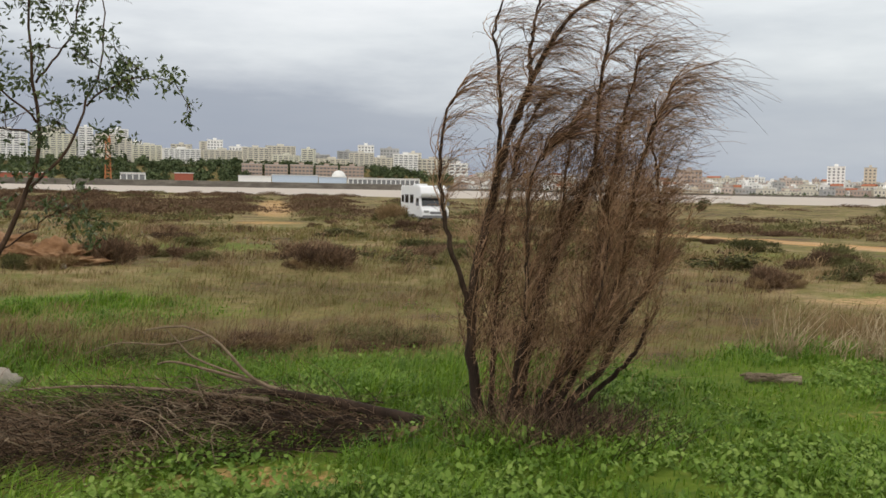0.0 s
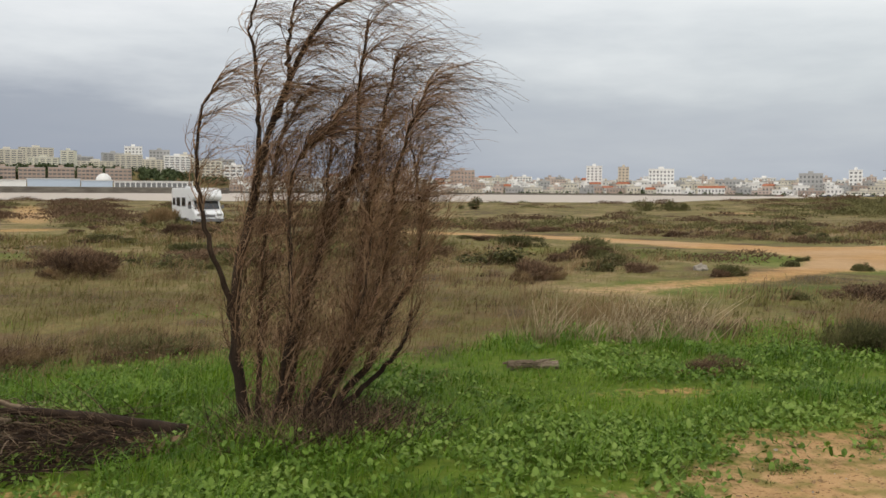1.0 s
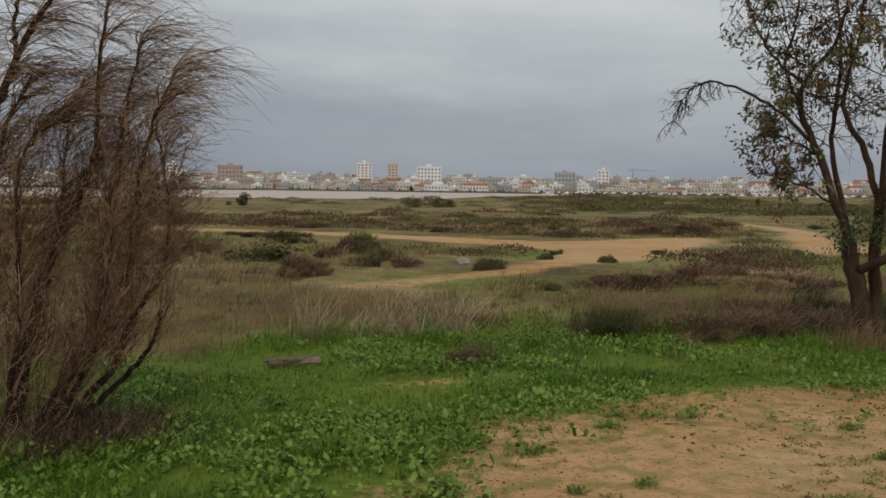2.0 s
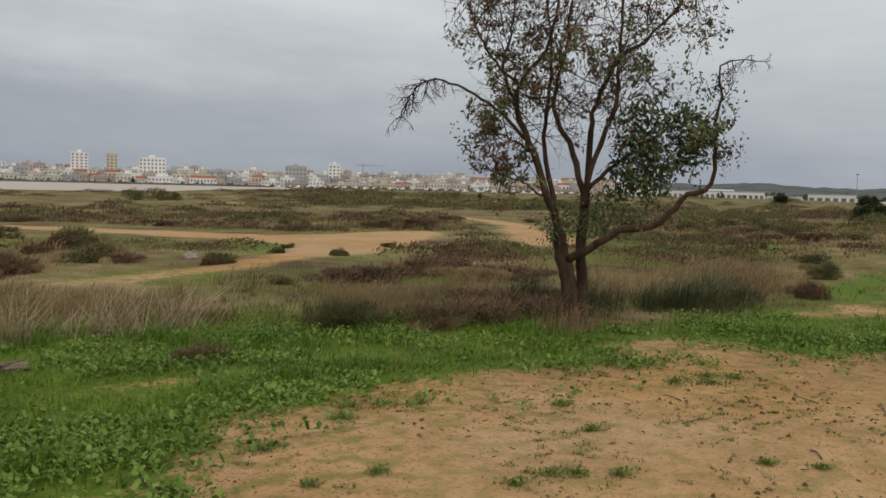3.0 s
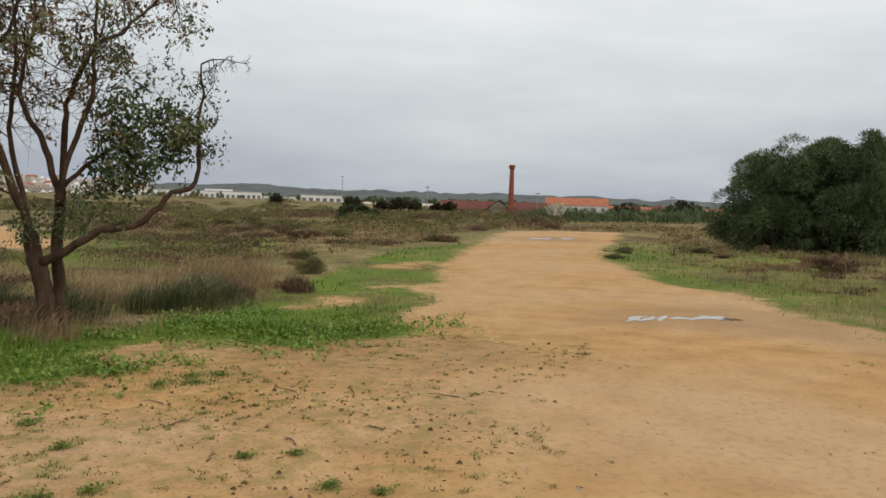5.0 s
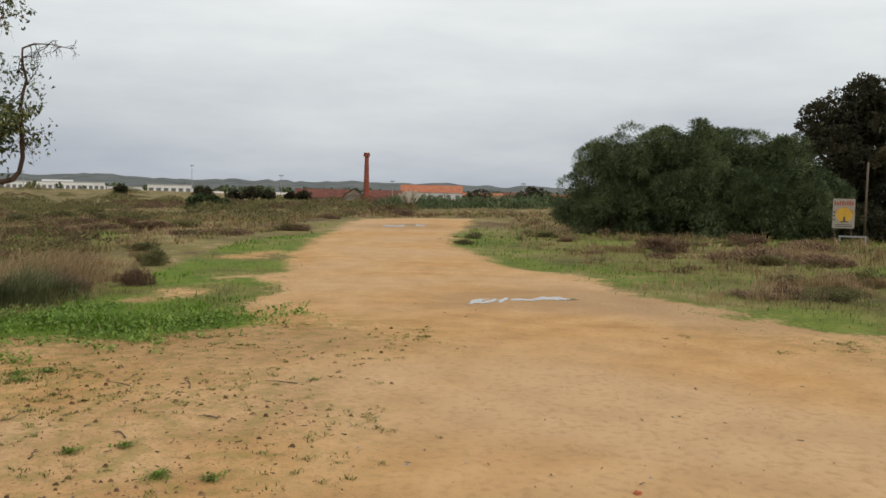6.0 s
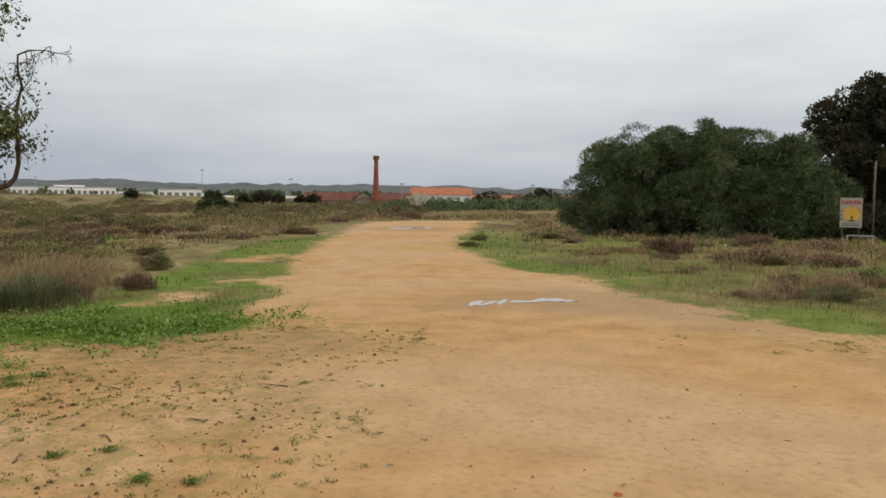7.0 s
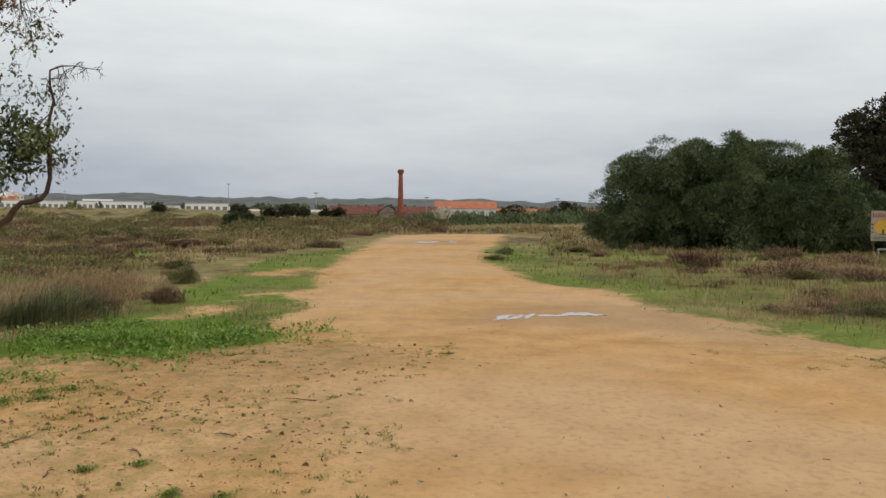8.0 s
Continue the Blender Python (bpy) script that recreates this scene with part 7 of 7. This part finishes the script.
shed(-19.8, -18.4, 10.2, WALLS[0], "white pavilion with open bays on the quay", 4)
shed(-26.5, -23.8, 8.6, M_SHEDRED, "red-brown harbour store on the quay")


def dome():
    root = facing("white_dome", -6.7, 955, 3.4, "white domed tank roof behind the market shed", "dome")
    bm = bmesh.new()
    bmesh.ops.create_uvsphere(bm, u_segments=32, v_segments=16, radius=7.5)
    bmesh.ops.delete(bm, geom=[v for v in bm.verts if v.co.z < -0.1], context="VERTS")
    bmesh.ops.translate(bm, vec=(0, 0, 6.0), verts=bm.verts[:])
    part("shell", (bm, M_WHITE), root)
    bm = bmesh.new()
    bmesh.ops.create_cone(bm, cap_ends=True, segments=32, radius1=7.5, radius2=7.5, depth=6.2, matrix=pose(0, 0, 3.0))
    part("drum", (bm, WALLS[0]), root)


dome()


def crane_mast():
    root = facing("harbour_crane", -20.5, 940, 3.4, "rusty orange lattice crane mast on the quay", "crane")
    rust = paint("rusty_orange_paint", (0.45, 0.17, 0.07), 0.8, 0.3, 1.0)
    for x in (-2.2, 2.2):
        for y in (-2.2, 2.2):
            h = Heap()
            h.tube([(x * 1.3, y * 1.3, -0.5), (x * 0.7, y * 0.7, 42)], [0.5, 0.4], 5)
            part("leg", h.mesh("leg", rust), root)
    for k in range(12):
        z = 1 + k * 3.4
        s = 2.2 * (1.3 - 0.6 * z / 42)
        h = Heap()
        h.tube([(-s, -s, z), (s, -s, z + 3.2)], [0.28, 0.28], 4)
        h.tube([(s, -s, z), (-s, -s, z + 3.2)], [0.28, 0.28], 4)
        part("brace", h.mesh("brace", rust), root)
    part("cabin", boxes_mesh("cabin", [(-2.6, 2.6, -2.6, 2.6, 34, 40)], rust), root)


crane_mast()


def boat(az, dist, length, mast, hull, label):
    root = facing("moored_boat", az, dist, -2.42, label, "boat", "boats off the town", town_rng.uniform(-50, 50))
    n, L, W = 9, length, length * 0.15
    h = Heap()
    rows = []
    for k in range(n):
        q = k / (n - 1)
        x, w = (q - 0.5) * L, W * (1 - max(0.0, q - 0.45) ** 2 * 3.2)
        top = 1.2 + 0.6 * q * q
        rows += [(x, -w, top), (x, -w * 0.6, -0.2), (x, w * 0.6, -0.2), (x, w, top)]
    faces = [(4 * k + i, 4 * k + 4 + i, 4 * k + 5 + i, 4 * k + 1 + i) for k in range(n - 1) for i in range(3)]
    faces += [(4 * k, 4 * k + 3, 4 * k + 7, 4 * k + 4) for k in range(n - 1)] + [(0, 1, 2, 3)]
    h.add(rows, faces)
    part("hull", h.mesh("hull", hull), root)
    part("cabin", boxes_mesh("cabin", [(-L * 0.25, L * 0.12, -W * 0.6, W * 0.6, 1.2, 2.6), (-L * 0.12, L * 0.04, -W * 0.5, W * 0.5, 2.6, 3.4)], WALLS[0]), root)
    if mast:
        h = Heap()
        h.tube([(0.5, 0, 1.3), (0.5, 0, mast)], [0.14, 0.09], 5)
        part("mast", h.mesh("mast", M_STEEL), root)


hulls = [M_WHITE, M_WHITE, paint("dark_blue_hull", (0.04, 0.06, 0.12), 0.4), paint("brown_hull", (0.16, 0.08, 0.05), 0.5)]
for k in range(34):
    pick = town_rng.randrange(4)
    boat(34.5 + k * 0.62 + town_rng.uniform(-0.25, 0.25), 1028 + town_rng.uniform(-12, 16), town_rng.uniform(7, 15), town_rng.choice((0, 0, 11, 14, 17)), hulls[pick], ("white motor boat moored below the town", "white sailing boat moored below the town", "dark blue boat moored below the town", "brown fishing boat moored below the town")[pick])


def tower_crane():
    root = facing("tower_crane", 40.4, 1300, 0.0, "slim grey tower crane over the town roofs", "crane", twist=12)
    h = Heap()
    h.tube([(0, 0, 0), (0, 0, 34)], [0.7, 0.6], 4)
    part("tower", h.mesh("tower", M_STEEL), root)
    h = Heap()
    h.tube([(-9, 0, 31), (34, 0, 31.5)], [0.5, 0.35], 4)
    part("jib", h.mesh("jib", M_STEEL), root)
    for x in (-9, 22):
        h = Heap()
        h.tube([(0, 0, 34), (x, 0, 31.4)], [0.12, 0.12], 4)
        part("stay", h.mesh("stay", M_STEEL), root)


tower_crane()


def far_woods():
    """Dark belts of trees below the blocks, along the river front and before the hills."""
    rng = np.random.default_rng(88)
    h = Heap()
    spots = []
    for az0, az1, d0, d1, z0, z1, n, hh in ((-28, -12, 1095, 1195, 6, 14, 420, 8.0), (-13, 0.5, 1140, 1195, 8, 22, 240, 7.0), (0.6, 57, 1058, 1072, 0, 0, 330, 3.6), (3, 56, 1090, 1240, 0, 6, 130, 7.0), (58, 92, 520, 900, 0, 0, 110, 4.0), (60, 125, 1100, 1900, 0, 0, 380, 8.0)):
        for _ in range(n):
            a, r = radians(rng.uniform(az0, az1)), rng.uniform(d0, d1)
            x, y = r * math.sin(a), r * math.cos(a)
            s = hh * rng.uniform(0.5, 1.15)
            spots.append((x, y, float(land(x, y)) + rng.uniform(z0, z1) * 0 , s, r))
    for x, y, z, s, r in spots:
        k = 42
        d = rng.normal(size=(k, 3))
        d /= np.linalg.norm(d, axis=1)[:, None]
        c = np.array([x, y, z + s * 0.5]) + d * s * np.array([0.62, 0.62, 0.5]) * rng.uniform(0.5, 1.05, k)[:, None]
        leaves(h, c, rng.uniform(0.3, 0.6, k) * s, rng, droop=0, narrow=0.8)
    tagged(new("distant_woods", h.mesh("distant_woods", M_CROWN)), "dark green belts of distant trees round the town", "trees", kind="stuff")


far_woods()


# ---- the brickworks and the white sheds to the east ----
M_BRICK = material("old_red_brick", ((0.15, 0.045, 0.03), (0.24, 0.075, 0.045), (0.34, 0.12, 0.08)), 0.5, 6, 0.9, fine=5, bump=0.03, stretch=(1, 1, 3))
M_RUSTROOF = material("weathered_red_tiles", ((0.075, 0.028, 0.02), (0.13, 0.045, 0.032), (0.20, 0.08, 0.055)), 0.5, 6, 0.9, fine=5, bump=0.05)
M_OLDWALL = material("stained_stone_wall", ((0.16, 0.12, 0.09), (0.26, 0.21, 0.16), (0.36, 0.30, 0.23)), 0.4, 6, 0.9, fine=3)


def hall(az0, az1, dist, eave, ridge, floor, roof_mat, wall_mat, label, deep=14.0, along=True, windows=0):
    w = math.radians(az1 - az0) * dist
    root = facing("factory_hall", (az0 + az1) / 2, dist, floor, label, "factory building", "old brickworks")
    part("wall", boxes_mesh("wall", [(-w / 2, w / 2, 0, deep, -1, eave)], wall_mat), root)
    h = Heap()
    e = 0.5
    if along:
        h.add([(-w / 2 - e, -e, eave), (w / 2 + e, -e, eave), (w / 2 + e, deep + e, eave), (-w / 2 - e, deep + e, eave), (-w / 2 - e, deep / 2, ridge), (w / 2 + e, deep / 2, ridge)], [(0, 1, 5, 4), (2, 3, 4, 5), (3, 0, 4), (1, 2, 5), (3, 2, 1, 0)])
        part("roof", h.mesh("roof", roof_mat), root, "long tiled roof")
    else:
        h.add([(-w / 2 - e, -e, eave), (w / 2 + e, -e, eave), (w / 2 + e, deep + e, eave), (-w / 2 - e, deep + e, eave), (0, -e, ridge), (0, deep + e, ridge)], [(0, 4, 5, 3), (4, 1, 2, 5), (3, 2, 1, 0), (2, 3, 5)])
        part("roof", h.mesh("roof", roof_mat), root, "tiled gable roof")
        g = Heap()
        g.add([(-w / 2, -0.02, eave), (w / 2, -0.02, eave), (0, -0.02, ridge - 0.4), (-w / 2, 0.4, eave), (w / 2, 0.4, eave), (0, 0.4, ridge - 0.4)], [(0, 1, 2), (5, 4, 3), (0, 2, 5, 3), (1, 4, 5, 2), (0, 3, 4, 1)])
        part("gable", g.mesh("gable", wall_mat), root, "stained stone gable")
    for k in range(windows):
        x = -w / 2 + (k + 0.5) * w / windows
        part("window", boxes_mesh("window", [(x - 0.8, x + 0.8, -0.06, 0.1, eave - 2.6, eave - 1.0)], M_GLAZE), root)
    return root


hall(76.5, 79.9, 385, 1.9, 5.4, -3.0, M_RUSTROOF, M_OLDWALL, "long low hall with weathered red tile roof", windows=6)
hall(79.55, 80.75, 379, 3.0, 6.0, -3.0, M_RUSTROOF, M_OLDWALL, "stone gable hall of the old brickworks", along=False, windows=2)
hall(81.0, 83.2, 386, 1.9, 5.4, -3.0, M_RUSTROOF, M_OLDWALL, "long low hall with weathered red tile roof", windows=4)
hall(83.15, 87.0, 400, 4.6, 7.9, -2.8, M_TILE, M_WHITE, "white hall with bright terracotta roof", windows=7)
hall(88.3, 89.2, 360, 2.6, 4.4, -2.5, M_TILE, M_WHITE, "small white house with terracotta roof")
hall(89.7, 91.5, 365, 2.9, 5.0, -2.5, M_RUSTROOF, M_WHITE, "white house with dark tiled roof")
hall(87.0, 94.0, 470, 3.0, 4.6, -2.5, M_TILE, WALLS[1], "row of low houses with terracotta roofs")


def chimney():
    d = 380
    root = facing("factory_chimney", 80.93, d, -3.2, "tall tapered red brick factory chimney", "chimney", "old brickworks")
    h = Heap()
    zs = np.linspace(-0.5, 19.4, 14)
    h.tube([(0, 0, z) for z in zs], np.linspace(1.4, 0.86, 14), 20)
    part("shaft", h.mesh("shaft", M_BRICK, True), root)
    for z0, z1, r in ((19.3, 19.8, 1.15), (19.8, 20.6, 1.4), (20.6, 21.1, 1.2)):
        h = Heap()
        h.tube([(0, 0, z0), (0, 0, z1)], [r, r], 20)
        part("crown_ring", h.mesh("crown_ring", M_BRICK), root, "corbelled brick crown")
    part("plinth", boxes_mesh("plinth", [(-2.1, 2.1, -2.1, 2.1, -1, 3.4)], M_BRICK), root)


chimney()


def white_factory():
    for az0, az1, dist, z1, bays, label in ((57.0, 65.2, 600, 5.2, 26, "long white factory front with regular piers"), (67.6, 70.2, 560, 4.6, 6, "low white warehouse on the plain"), (65.3, 67.3, 640, 3.0, 5, "low white shed on the plain")):
        w = math.radians(az1 - az0) * dist
        root = facing("white_factory", (az0 + az1) / 2, dist, -3.0, label, "factory building", "white sheds on the plain")
        H = z1 + 1.5
        part("wall", boxes_mesh("wall", [(-w / 2, w / 2, 0.7, 30, -1, H), (-w / 2, w / 2, 0, 0.7, H * 0.72, H), (-w / 2, w / 2, 0, 0.7, -1, 1.2)], WALLS[0]), root)
        part("roof", boxes_mesh("roof", [(-w / 2 - 0.4, w / 2 + 0.4, -0.3, 30.4, H + 0.02, H + 0.5)], WALLS[3]), root)
        for k in range(bays):
            x = -w / 2 + (k + 0.5) * w / bays
            part("window", boxes_mesh("window", [(x - w / bays * 0.3, x + w / bays * 0.3, 0.45, 0.69, 1.2, H * 0.72)], M_GLAZE), root)
            part("pier", boxes_mesh("pier", [(x + w / bays * 0.32, x + w / bays * 0.68, 0.01, 0.68, 1.2, H * 0.72)], WALLS[0]), root)
    root = facing("white_factory", 62.6, 612, 3.6, "long white roof light over the factory", "factory building", "white sheds on the plain")
    part("wall", boxes_mesh("wall", [(-9, 9, 0, 8, 0, 1.6)], WALLS[0]), root)


white_factory()
for k, (az, dist, w, h) in enumerate(((70.9, 262, 5.2, 4.6), (72.7, 250, 4.0, 3.4), (73.8, 246, 5.0, 4.6), (74.8, 255, 4.2, 3.2), (76.2, 258, 2.6, 3.4), (77.0, 250, 3.6, 3.6), (66.1, 300, 4.5, 3.4), (88.0, 150, 5, 1.7), (91.5, 130, 5, 1.9))):
    x, y = dist * math.sin(radians(az)), dist * math.cos(radians(az))
    dense_tree("field_tree", x, y, [(0, 0, h * 0.55, w * 0.36), (-w * 0.3, 0, h * 0.42, w * 0.26), (w * 0.3, 0, h * 0.45, w * 0.28)], M_CROWNDARK, 300 + k, "dark round-topped tree far out on the plain", 1800, 0.5, 0.14, az, 0.16)


dense_tree("dark_bush", 94.7, 32.3, [(0, 0, 0.7, 1.1), (-1.3, 0, 0.5, 0.8), (1.2, 0, 0.55, 0.9)], M_CROWN, 330, "broad dark green bush out on the plain", 9000, 0.26, 0.05, 71, 0.06)


for kinds in SHRUBS.values():
    for src in [k for k in kinds if k.name not in used_first]:
        for ob in [*src.children, src]:
            bpy.data.objects.remove(ob)


def lamp_post(az, dist, h):
    root = facing("lamp_post", az, dist, float(land(dist * math.sin(radians(az)), dist * math.cos(radians(az)))), "thin tall lamp post on the plain", "lamp post", "distant posts")
    g = Heap()
    g.tube([(0, 0, -0.5), (0, 0, h)], [0.16, 0.09], 6)
    part("pole", g.mesh("pole", M_STEEL), root)
    part("lamp_head", boxes_mesh("lamp_head", [(-0.8, 0.8, -0.2, 0.2, h, h + 0.35)], M_STEEL), root)


for az, dist, h in ((82.6, 300, 6.5), (75.6, 330, 8.5), (90.9, 320, 6.0), (70.2, 420, 12.0), (60.8, 560, 9.5)):
    lamp_post(az, dist, h)
